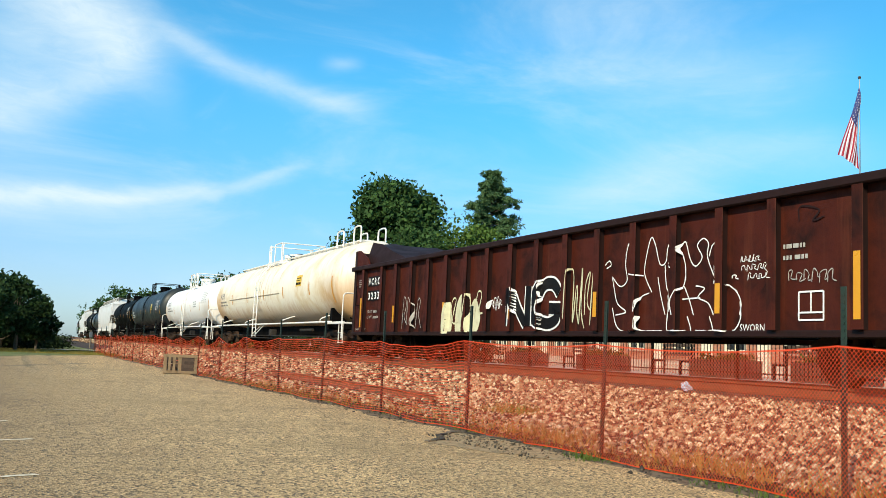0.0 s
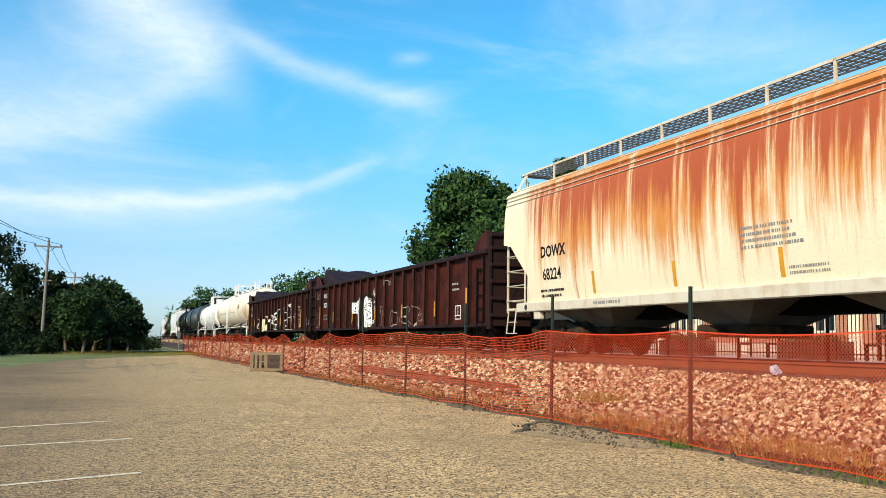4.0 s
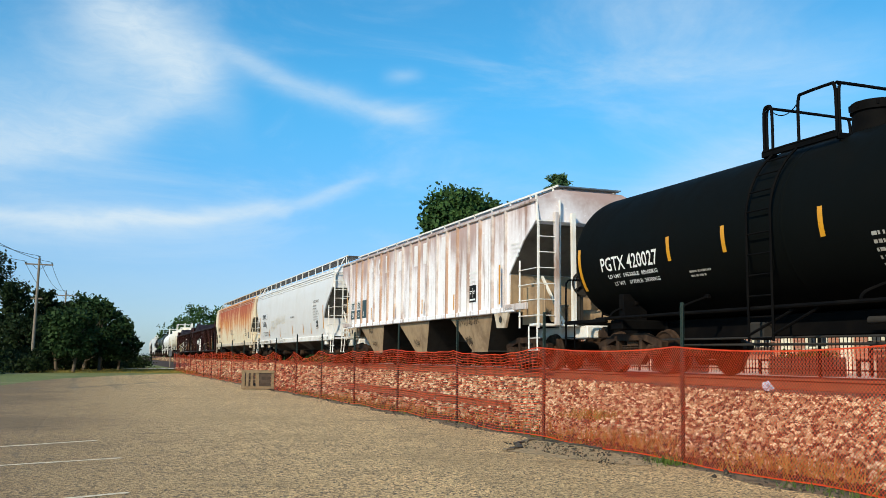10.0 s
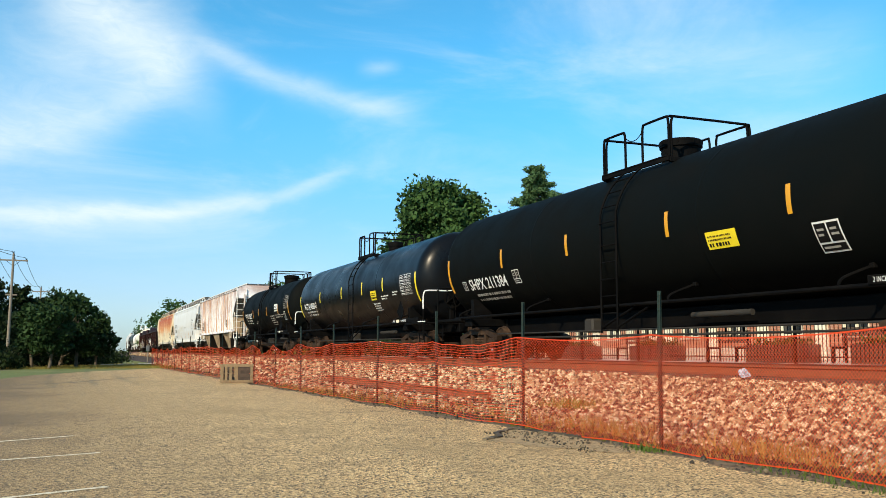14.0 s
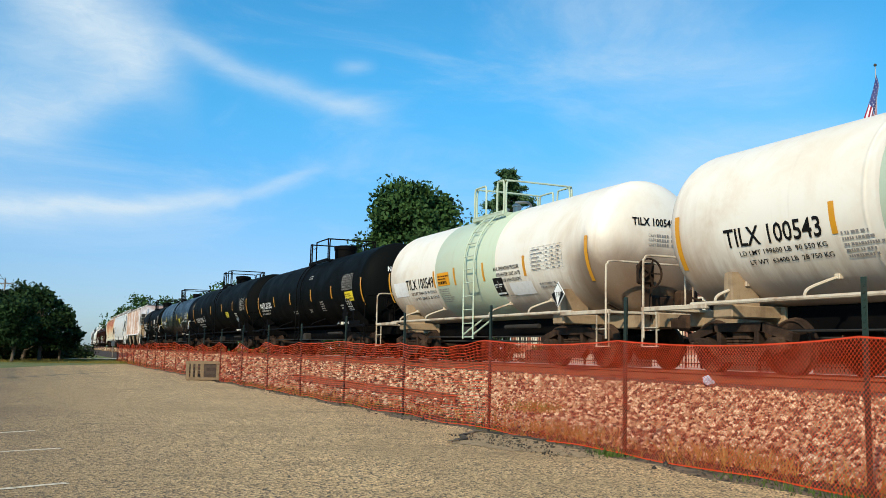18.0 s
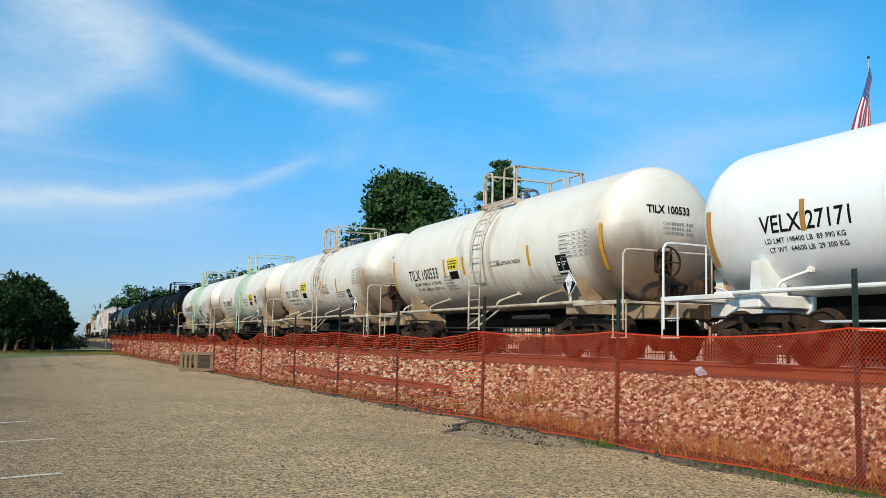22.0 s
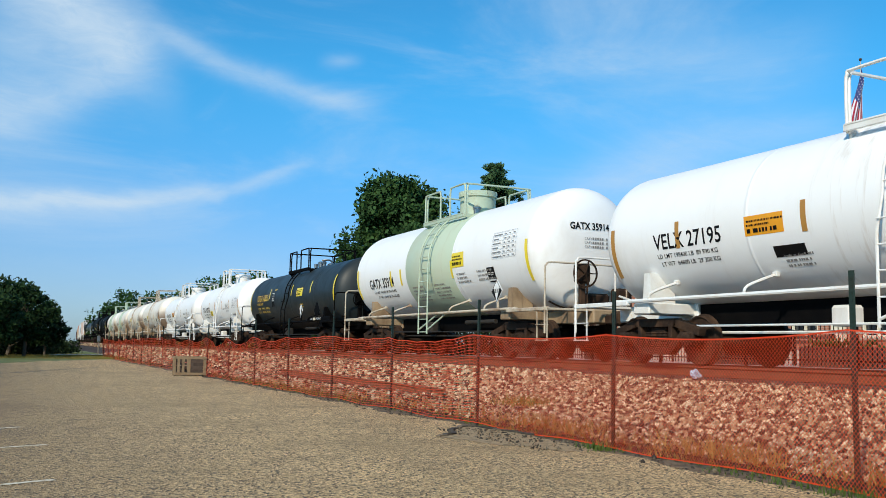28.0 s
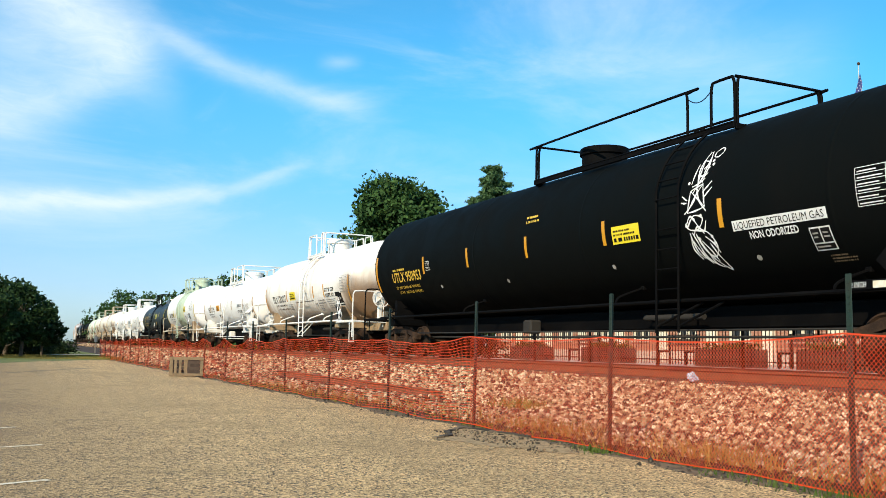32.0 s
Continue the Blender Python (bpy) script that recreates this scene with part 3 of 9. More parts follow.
    def sheet(self, rows):
        """A grid of points, row by row."""
        n = len(rows[0])
        vs = [p for row in rows for p in row]
        fs = [(i * n + k, i * n + k + 1, (i + 1) * n + k + 1, (i + 1) * n + k) for i in range(len(rows) - 1) for k in range(n - 1)]
        return self.add(vs, fs)

    def mesh(self, name, mat, smooth=True, angle=35):
        me = bpy.data.meshes.new(name)
        me.from_pydata(self.v, [], self.f)
        me.materials.append(mat)
        if smooth:
            me.polygons.foreach_set("use_smooth", [True] * len(me.polygons))
            me.set_sharp_from_angle(angle=radians(angle))
        me.update()
        return me


def raw_mesh(name, verts, faces, mat):
    """A large mesh from arrays: verts (n, 3), faces (m, 3 or 4)."""
    me = bpy.data.meshes.new(name)
    k = faces.shape[1]
    me.vertices.add(len(verts))
    me.vertices.foreach_set("co", np.ascontiguousarray(verts, np.float32).ravel())
    me.loops.add(faces.size)
    me.loops.foreach_set("vertex_index", np.ascontiguousarray(faces, np.int32).ravel())
    me.polygons.add(len(faces))
    me.polygons.foreach_set("loop_start", np.arange(0, faces.size, k, dtype=np.int32))
    me.materials.append(mat)
    me.update(calc_edges=True)
    me.validate()
    return me


def part(name, geo, mat, parent, label="", smooth=True, angle=35):
    me = geo.mesh(name, mat, smooth, angle) if isinstance(geo, Geo) else geo
    ob = new(name, me)
    ob.parent = parent
    if label:
        ob["label"] = label
    return ob


def thing(name, label, category, m=None, group="", kind=""):
    ob = tagged(new(name), label, category, group, kind)
    if m is not None:
        ob.matrix_world = m
    return ob


def solid(name, geo, mat, label, category, m=None, group="", kind="", smooth=True):
    """A thing of one mesh."""
    ob = tagged(new(name, geo.mesh(name, mat, smooth) if isinstance(geo, Geo) else geo), label, category, group, kind)
    if m is not None:
        ob.matrix_world = m
    return ob


def smooth_path(pts, n=6, closed=False):
    """A Catmull-Rom line through points of any dimension."""
    p = [Vector(q) for q in pts]
    out, m = [], len(p)
    for i in range(m if closed else m - 1):
        a, b, c, d = (p[j % m] if closed else p[min(max(j, 0), m - 1)] for j in (i - 1, i, i + 1, i + 2))
        for k in range(n):
            t = k / n
            out.append(0.5 * (2 * b + (c - a) * t + (2 * a - 5 * b + 4 * c - d) * t * t + (3 * b - a - 3 * c + d) * t ** 3))
    return out if closed else out + [p[-1]]


# ---- the line of the track ----
RAIL_Z, TRACK_X = 0.80, 11.3
BEND, BEND_FROM = 0.000214, 0.0


def track(s):
    """Place and heading (degrees to the right of +y) of the track's middle at s metres."""
    e = max(s - BEND_FROM, 0.0)
    a = BEND * e
    if e == 0:
        return TRACK_X, s, 0.0
    return TRACK_X + (1 - math.cos(a)) / BEND, BEND_FROM + math.sin(a) / BEND, math.degrees(a)


def beside(s, off, z):
    x, y, a = track(s)
    return (x + off * math.cos(radians(a)), y - off * math.sin(radians(a)), z)


# ---- ground ----
rng = np.random.default_rng(7)


def ground_height(x, y):
    """Flat by the lot, a low swell of grass past it, level far off."""
    far = min(1.0, max(0.0, (y - 52) / 25)) * min(1.0, max(0.0, (10 - x) / 6))
    return -0.03 + 0.10 * far * math.sin(0.11 * x + 1.0) ** 2


g = Geo()
xs = [-1500, -500, -200, -100] + [-60 + 6 * i for i in range(21)] + [80, 120, 250, 600, 1500]
ys = [-600, -200, -60] + [-20 + 6 * i for i in range(31)] + [190, 250, 400, 800, 2500]
g.sheet([[(x, y, ground_height(x, y)) for x in xs] for y in ys])
solid("ground", g, GRASS, "rough summer grass and bare soil", "ground", kind="structure")

# the parking lot, with a ragged edge by the fence and a straight far edge
edge = [(5.6 + 0.10 * math.sin(1.7 * y) + 0.06 * math.sin(4.3 * y + 1), y) for y in np.arange(-14, 57.5, 0.5)]
notch = lambda y: -0.75 * math.exp(-((y - 9.6) / 0.9) ** 2)
edge = [(x + notch(y), y) for x, y in edge]
far_edge = [(5.2, 57.0), (1.6, 50.2), (-0.9, 43.3), (-1.8, 38.5), (-2.4, 34.1), (-5, 27), (-12, 22), (-30, 18), (-30, -14)]
poly = edge + [p for p in far_edge]
m = len(poly)
g = Geo()
g.add([(x, y, 0.0) for x, y in poly] + [(x, y, -0.06) for x, y in poly],
      [tuple(range(m))] + [(i, i + m, (i + 1) % m + m, (i + 1) % m) for i in range(m)])
lot = solid("parking_lot", g, ASPHALT, "old buff-grey chip-sealed asphalt with worn paint and cracks", "pavement", kind="structure", smooth=False)
for name, (x0, y0), (x1, y1) in (("line_a", (-2.2, 10.97), (0.24, 12.35)), ("line_b", (-1.9, 9.35), (0.45, 10.23)), ("line_c", (-1.9, 6.68), (0.40, 7.68)), ("line_d", (-2.4, 4.6), (0.3, 5.7))):
    g = Geo()
    a, b = Vector((x0, y0, 0.004)), Vector((x1, y1, 0.004))
    s = (b - a).cross(Vector((0, 0, 1))).normalized() * 0.036
    n = 12
    rows = [[a + (b - a) * i / n + k * s * (1 + 0.25 * random.uniform(-1, 1)) for k in (-1, 1)] for i in range(n + 1)]
    g.sheet(rows)
    solid("parking_line", g, LINE, "worn white parking line on the asphalt", "line", kind="structure", group="parking lines", smooth=False)


# gritty soil between the asphalt and the ballast
g = Geo()
g.sheet([[(x + 0.05 * math.sin(2.1 * y + 3 * x), y, -0.014 + 0.02 * noise.noise((3 * x, 3 * y, 0.0)) * (x > 5.5)) for x in (5.2, 5.5, 5.75, 6.0, 6.3, 6.7)] for y in np.arange(-14, 57.5, 0.35)])
solid("soil_strip", g, SOIL, "gritty dark soil strip at the foot of the fence", "soil", kind="structure")


# darker tar seam across the far part of the lot
g = Geo()
seam = smooth_path([(-2.6, 29.9, 0.004), (-1.0, 31.2, 0.004), (0.2, 32.3, 0.004), (1.7, 35.8, 0.004), (3.4, 39.3, 0.004)], 6)
g.sheet([[p + Vector((-0.10, 0.12, 0)) * (0.6 + 0.4 * random.random()), p + Vector((0.10, -0.12, 0)) * (0.6 + 0.4 * random.random())] for p in seam])
solid("tar_seam", g, RUBBLE, "dark tar seam across the old asphalt", "seam", kind="structure", smooth=False)


# ---- ballast, ties, rails ----
def bank_height(off):
    """Height of the ballast across the track; off from the track's middle, negative towards the lot."""
    a = abs(off)
    if off < 0:
        if a < 0.95:
            return RAIL_Z - 0.19
        if a < 1.6:
            return RAIL_Z - 0.27
        if a < 5.35:
            f = (a - 1.6) / 3.75
            return (RAIL_Z - 0.26) * (1 - f) ** 1.2 - 0.01
        return -0.07
    return RAIL_Z - 0.19 if a < 1.7 else max(0.45, RAIL_Z - 0.19 - (a - 1.7) * 0.25)


g = Geo()
offs = [-5.5, -5.3, -4.9, -4.4, -3.9, -3.4, -2.9, -2.4, -1.9, -1.62, -1.3, -0.97, -0.9, 0, 0.9, 1.6, 2.4, 3.2]
stations = [-14 + 0.8 * i for i in range(112)] + [76 + 8 * i for i in range(50)]
rows = []
for s in stations:
    row = []
    for o in offs:
        x, y, z = beside(s, o, bank_height(o))
        bumps = 0.035 * noise.noise((x * 1.3, y * 1.3, 0)) if -5.3 < o < 3 else 0
        row.append((x, y, z + bumps))
    rows.append(row)
g.sheet(rows)
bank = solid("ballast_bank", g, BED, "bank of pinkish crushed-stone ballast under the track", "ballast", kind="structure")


def stones(count, s0, s1, o0, o1, size0, size1):
    """Angular broken stones strewn over the bank, as one mesh."""
    ico = np.array([(0, 0, -1), (.72, -.53, -.45), (-.28, -.85, -.45), (-.89, 0, -.45), (-.28, .85, -.45), (.72, .53, -.45),
                    (.28, -.85, .45), (-.72, -.53, .45), (-.72, .53, .45), (.28, .85, .45), (.89, 0, .45), (0, 0, 1)])
    fa = np.array([(0, 1, 2), (1, 0, 5), (0, 2, 3), (0, 3, 4), (0, 4, 5), (1, 5, 10), (2, 1, 6), (3, 2, 7), (4, 3, 8), (5, 4, 9),
                   (1, 10, 6), (2, 6, 7), (3, 7, 8), (4, 8, 9), (5, 9, 10), (6, 10, 11), (7, 6, 11), (8, 7, 11), (9, 8, 11), (10, 9, 11)])
    s = rng.uniform(s0, s1, count)
    o = rng.uniform(o0, o1, count)
    base = np.array([beside(a, b, bank_height(b)) for a, b in zip(s, o)])
    r = rng.uniform(size0, size1, count) * rng.choice([0.7, 1.0, 1.0, 1.25], count)
    form = ico[None] * (1 + rng.uniform(-0.38, 0.30, (count, 12, 1)))
    form *= rng.uniform(0.55, 1.25, (count, 1, 3))
    q = rng.normal(size=(count, 4))
    q /= np.linalg.norm(q, axis=1, keepdims=True)
    a, b, c, d = q.T
    rot = np.stack([1 - 2 * (c * c + d * d), 2 * (b * c - a * d), 2 * (b * d + a * c), 2 * (b * c + a * d), 1 - 2 * (b * b + d * d), 2 * (c * d - a * b),
                    2 * (b * d - a * c), 2 * (c * d + a * b), 1 - 2 * (b * b + c * c)], 1).reshape(-1, 3, 3)
    v = np.einsum("nij,nkj->nki", rot, form) * r[:, None, None] + base[:, None] + np.stack([0 * r, 0 * r, r * rng.uniform(-0.1, 1.2, count)], 1)[:, None]
    f = fa[None] + 12 * np.arange(count)[:, None, None]
    return v.reshape(-1, 3), f.reshape(-1, 3)


for count, s0, s1, o0, o1, a, b in ((64000, 3, 15, -5.1, -1.3, 0.017, 0.033), (26000, 15, 34, -5.1, -1.3, 0.030, 0.054), (9000, 34, 75, -5.0, -1.5, 0.05, 0.09), (3500, 75, 170, -2.8, -1.5, 0.06, 0.10), (5000, 3, 40, -0.6, 2.6, 0.035, 0.06)):
    stuff = part("loose_stones", raw_mesh("loose_stones", *stones(count, s0, s1, o0, o1, a, b), STONE), None, bank)
    stuff["kind"] = "stuff"

# rails and ties
def rail(off, s0, s1, name, label, step=6.0):
    prof = [(-0.070, 0), (0.070, 0), (0.070, 0.012), (0.012, 0.030), (0.010, 0.125), (0.036, 0.138), (0.036, 0.165), (0.026, 0.173), (-0.026, 0.173), (-0.036, 0.165), (-0.036, 0.138), (-0.010, 0.125), (-0.012, 0.030), (-0.070, 0.012)]
    g, n = Geo(), len(prof)
    ss = np.arange(s0, s1, step)
    for s in ss:
        g.v += [beside(s, off + p, RAIL_Z - 0.173 + q) for p, q in prof]
    for i in range(len(ss) - 1):
        g.f += [(i * n + k, i * n + (k + 1) % n, (i + 1) * n + (k + 1) % n, (i + 1) * n + k) for k in range(n)]
    return solid(name, g, RAIL_STEEL, label, "rail", kind="structure")


for off in (-0.753, 0.753):
    rail(off, -20, 470, "rail", "rusty steel running rail of the main track")
g = Geo().box((-1.3, -0.115, -0.17), (1.3, 0.115, 0.0), 0.012)
tie_mesh = g.mesh("tie", TIE_WOOD)
for i in range(150):
    x, y, a = track(-8 + 0.52 * i)
    t = part("tie", tie_mesh, None, bank)
    t.matrix_world = pose(x + random.uniform(-0.03, 0.03), y, RAIL_Z - 0.177, 0, 0, -a + random.uniform(-0.8, 0.8))


# the loose length of rail that lies at the foot of the bank
g = Geo()
prof = [(-0.070, 0), (0.070, 0), (0.070, 0.012), (0.012, 0.030), (0.010, 0.125), (0.036, 0.138), (0.036, 0.165), (0.026, 0.173), (-0.026, 0.173), (-0.036, 0.165), (-0.036, 0.138), (-0.010, 0.125), (-0.012, 0.030), (-0.070, 0.012)]
n = len(prof)
for y in (0.0, 10.6):
    g.v += [(p, y, q) for p, q in prof]
g.f = [(k, (k + 1) % n, (k + 1) % n + n, k + n) for k in range(n)] + [tuple(range(n))[::-1], tuple(range(n, 2 * n))]
solid("loose_rail", g, RAIL_STEEL, "spare rusty rail lying on the ballast", "rail", pose(7.02, 15.0, 0.135, 0.3, 14, 0.0), smooth=False)
solid("loose_rail", g, RAIL_STEEL, "spare rusty rail lying on the ballast", "rail", pose(7.30, 15.35, 0.17, 0.3, -80, 0.6), smooth=False)


# ---- the orange safety fence ----
FENCE_X, POST_0, POST_STEP, POSTS = 5.87, 5.17, 3.13, 20
fence = thing("safety_fence", "orange plastic safety fence on dark green steel posts along the ballast", "fence")
tops = [1.20 + random.uniform(-0.04, 0.03) for _ in range(POSTS + 2)]


def fence_top(y):
    i = (y - POST_0) / POST_STEP + 2
    k = int(max(0, min(POSTS, math.floor(i))))
    f = min(max(i - k, 0), 1)
    sag = 0.05 if y < 11.4 else 0.13
    if 20 < y < 29:
        sag = 0.24
    return tops[k] * (1 - f) + tops[k + 1] * f - sag * 4 * f * (1 - f) * (0.7 + 0.5 * math.sin(7.1 * k)) - 0.008 * math.sin(9 * y) * (y > 11.4)


def fence_x(y, z):
    return FENCE_X - 0.05 + 0.02 * math.sin(1.9 * y + 2 * z) + 0.012 * math.sin(6.3 * y - 3 * z)


def strand(g, a, b, w=0.006):
    """One thin plastic strand of three sides."""
    a, b = Vector(a), Vector(b)
    d = (b - a).normalized()
    s = Vector((1, 0, 0)) * w * 0.45
    t = d.cross(Vector((1, 0, 0))).normalized() * w
    k = len(g.v)
    g.v += [a + t, a - t, a + s, b + t, b - t, b + s]
    g.f += [(k, k + 1, k + 4, k + 3), (k + 1, k + 2, k + 5, k + 4), (k + 2, k, k + 3, k + 5)]


# T-posts with studs
for i in range(-2, POSTS):
    g = Geo()
    lean = random.uniform(-0.012, 0.012)
    h = 1.67 + random.uniform(-0.05, 0.05)
    g.box((-0.003, -0.027, -0.25), (0.003, 0.027, h), 0.0015)
    g.box((0.003, -0.003, -0.25), (0.032, 0.003, h), 0.001)
    for z in np.arange(0.12, h - 0.05, 0.055):
        g.box((-0.010, -0.010, z), (-0.003, 0.010, z + 0.018))
    p = part("post", g, POST_GREEN, fence)
    p.matrix_world = pose(FENCE_X, POST_0 + POST_STEP * i, 0, 0, math.degrees(lean) * 0.6, random.uniform(-6, 6)) @ pose(0, 0, 0, math.degrees(lean))

for i in range(-2, POSTS - 1):
    y0, y1 = POST_0 + POST_STEP * i, POST_0 + POST_STEP * (i + 1)
    g = Geo()
    near = y1 < 11.6
    foot = lambda y: 0.02 + 0.015 * math.sin(2.3 * y)
    at = lambda y, f: (fence_x(y, f), y, foot(y) + (fence_top(y) - foot(y)) * f)
    if near:
        n, rows_ = 164, 58
        for r in range(rows_):
            for k in range(n):
                ya, yb = y0 + (y1 - y0) * k / n, y0 + (y1 - y0) * (k + 1) / n
                up = (k + r) % 2
                strand(g, at(ya, (r + (0.0 if up else 1.0)) / rows_), at(yb, (r + (1.0 if up else 0.0)) / rows_), 0.0021)
    else:
        n, rows_ = (78, 28) if y0 < 30 else (48, 17)
        wide = 0.0027 if y0 < 30 else 0.0046
        for k in range(n + 1):
            y = y0 + (y1 - y0) * k / n
            for q in range(4):
                strand(g, at(y, q / 4), at(y, (q + 1) / 4), wide * 0.9)
        for r in range(rows_ + 1):
            for k in range(0, n, 4):
                strand(g, at(y0 + (y1 - y0) * k / n, r / rows_), at(y0 + (y1 - y0) * min(k + 4, n) / n, r / rows_), wide * (1.5 if r % 5 == 0 else 1.0))
    part("mesh_panel", g, PLASTIC, fence, "orange plastic diamond netting" if near else "orange plastic square netting", smooth=False)
    for f, w_ in ((1.0, 0.0065), (0.0, 0.006)):
        g, n = Geo(), 14
        for k in range(n):
            strand(g, at(y0 + (y1 - y0) * k / n, f), at(y0 + (y1 - y0) * (k + 1) / n, f), w_)
        part("edge_band", g, PLASTIC, fence, smooth=False)


# ---- the train ----
# cars are built with x across (negative towards the lot), y ahead, z up from the rail, their middle at the origin
def wheelset_mesh():
    g = Geo()
    for s in (-1, 1):
        g.lathe([(s * 0.70, 0.13), (s * 0.70, 0.445), (s * 0.725, 0.445), (s * 0.735, 0.42), (s * 0.82, 0.416), (s * 0.83, 0.39), (s * 0.80, 0.36), (s * 0.775, 0.20), (s * 0.83, 0.15), (s * 0.85, 0.10), (s * 0.85, 0.085)], "x", 28)
        g.lathe([(s * 0.85, 0.085), (s * 1.13, 0.085), (s * 1.15, 0.07)], "x", 12)
        for k in range(3):
            a = 2.1 * k
            g.box((min(s * 1.15, s * 1.17), 0.045 * math.cos(a) - 0.012, 0.045 * math.sin(a) - 0.012), (max(s * 1.15, s * 1.17), 0.045 * math.cos(a) + 0.012, 0.045 * math.sin(a) + 0.012))
    g.lathe([(-0.75, 0.075), (0.75, 0.075)], "x", 12)
    return g.mesh("wheelset", TRUCK_STEEL)


def side_frame_mesh():
    """Cast side frame with its journal boxes, window and spring nest."""
    g = Geo()
    for (a, b), (c, d), high in (((-1.16, 0.55), (-0.52, 0.72), 0.13), ((-0.56, 0.72), (0.56, 0.72), 0.14), ((0.52, 0.72), (1.16, 0.55), 0.13), ((-0.74, 0.53), (-0.40, 0.24), 0.11), ((-0.44, 0.23), (0.44, 0.23), 0.12), ((0.40, 0.24), (0.74, 0.53), 0.11)):
        g.beam((0, a, b), (0, c, d), 0.14, high)
    for s in (-1, 1):
        g.box((-0.075, s * 0.42 - 0.05, 0.28), (0.075, s * 0.42 + 0.05, 0.70), 0.015)
        g.box((-0.10, s * 0.87 - 0.15, 0.36), (0.10, s * 0.87 + 0.15, 0.56), 0.03)
        g.lathe([(-0.14, 0.10), (-0.12, 0.12), (0.05, 0.12)], "x", 14, (0, s * 0.87, 0.42))
    return g.mesh("side_frame", TRUCK_STEEL)


def spring_mesh():
    rows_ = []
    for z in np.arange(0.30, 0.56, 0.045):
        rows_ += [(z, 0.052), (z + 0.012, 0.068), (z + 0.024, 0.066), (z + 0.036, 0.050)]
    return Geo().lathe(rows_, "z", 10).mesh("spring", TRUCK_STEEL)


def bolster_mesh():
    g = Geo().box((-1.0, -0.20, 0.50), (1.0, 0.20, 0.72), 0.03)
    g.lathe([(0.72, 0.30), (0.80, 0.30)], "z", 20)
    for s in (-1, 1):
        g.box((-0.75, s * 0.36 - 0.06, 0.34), (0.75, s * 0.36 + 0.06, 0.44), 0.02)
    return g.mesh("truck", TRUCK_STEEL)


WHEELS, FRAME_MESH, SPRINGS, BOLSTER = wheelset_mesh(), side_frame_mesh(), spring_mesh(), bolster_mesh()
SPIN = []
CARS = []


def add_truck(car, y):
    tr = part("truck", BOLSTER, None, car, "rusty cast-steel truck with two wheelsets")
    tr.location = (0, y, 0)
    for s in (-1, 1):
        f = part("side_frame", FRAME_MESH, None, tr)
        f.location = (s * 1.0, 0, 0)
        for k in (-0.22, -0.07, 0.08, 0.23):
            part("spring", SPRINGS, None, tr).location = (s * 1.0, k, 0)
    for y_ in (-0.87, 0.87):
        ws = part("wheelset", WHEELS, None, tr, "steel wheels on one axle")
        ws.location = (0, y_, 0.42)
        SPIN.append((ws, y_, car))
    return tr


def add_coupler(car, y, s, mat):
    g = Geo().box((-0.10, min(y, y + s * 0.55), 0.76), (0.10, max(y, y + s * 0.55), 0.96), 0.03)
    g.box((-0.17, min(y + s * 0.35, y + s * 0.62), 0.72), (0.14, max(y + s * 0.35, y + s * 0.62), 1.02), 0.05)
    g.tube(smooth_path([(0.25, y - s * 0.1, 0.85), (0.3, y + s * 0.25, 0.60), (0.25, y + s * 0.6, 0.42)], 5), 0.03, 8)
    part("coupler", g, mat, car, "rusty knuckle coupler with air hose")


def car_base(name, label, front, rear, group="cars of the freight train"):
    """A car between two couplings, given by their places along the train."""
    car = thing(name, label, "freight car", group=group)
    CARS.append((car, (front + rear) / 2))
    return car, front - rear


def flat_side(x):
    return lambda y, h: (-x, y, h)


def round_side(r, zc):
    return lambda y, h: (-r * math.cos((h - zc) / r), y, zc + r * math.sin((h - zc) / r))


def lifted(surf, d):
    """The same surface a little further out."""
    def f(y, h):
        a = Vector(surf(y, h))
        up, along = Vector(surf(y, h + 0.01)) - a, Vector((0, 1, 0))
        nrm = up.cross(along)
        nrm.normalize()
        if nrm.x > 0:
            nrm = -nrm
        return a + nrm * d
    return f


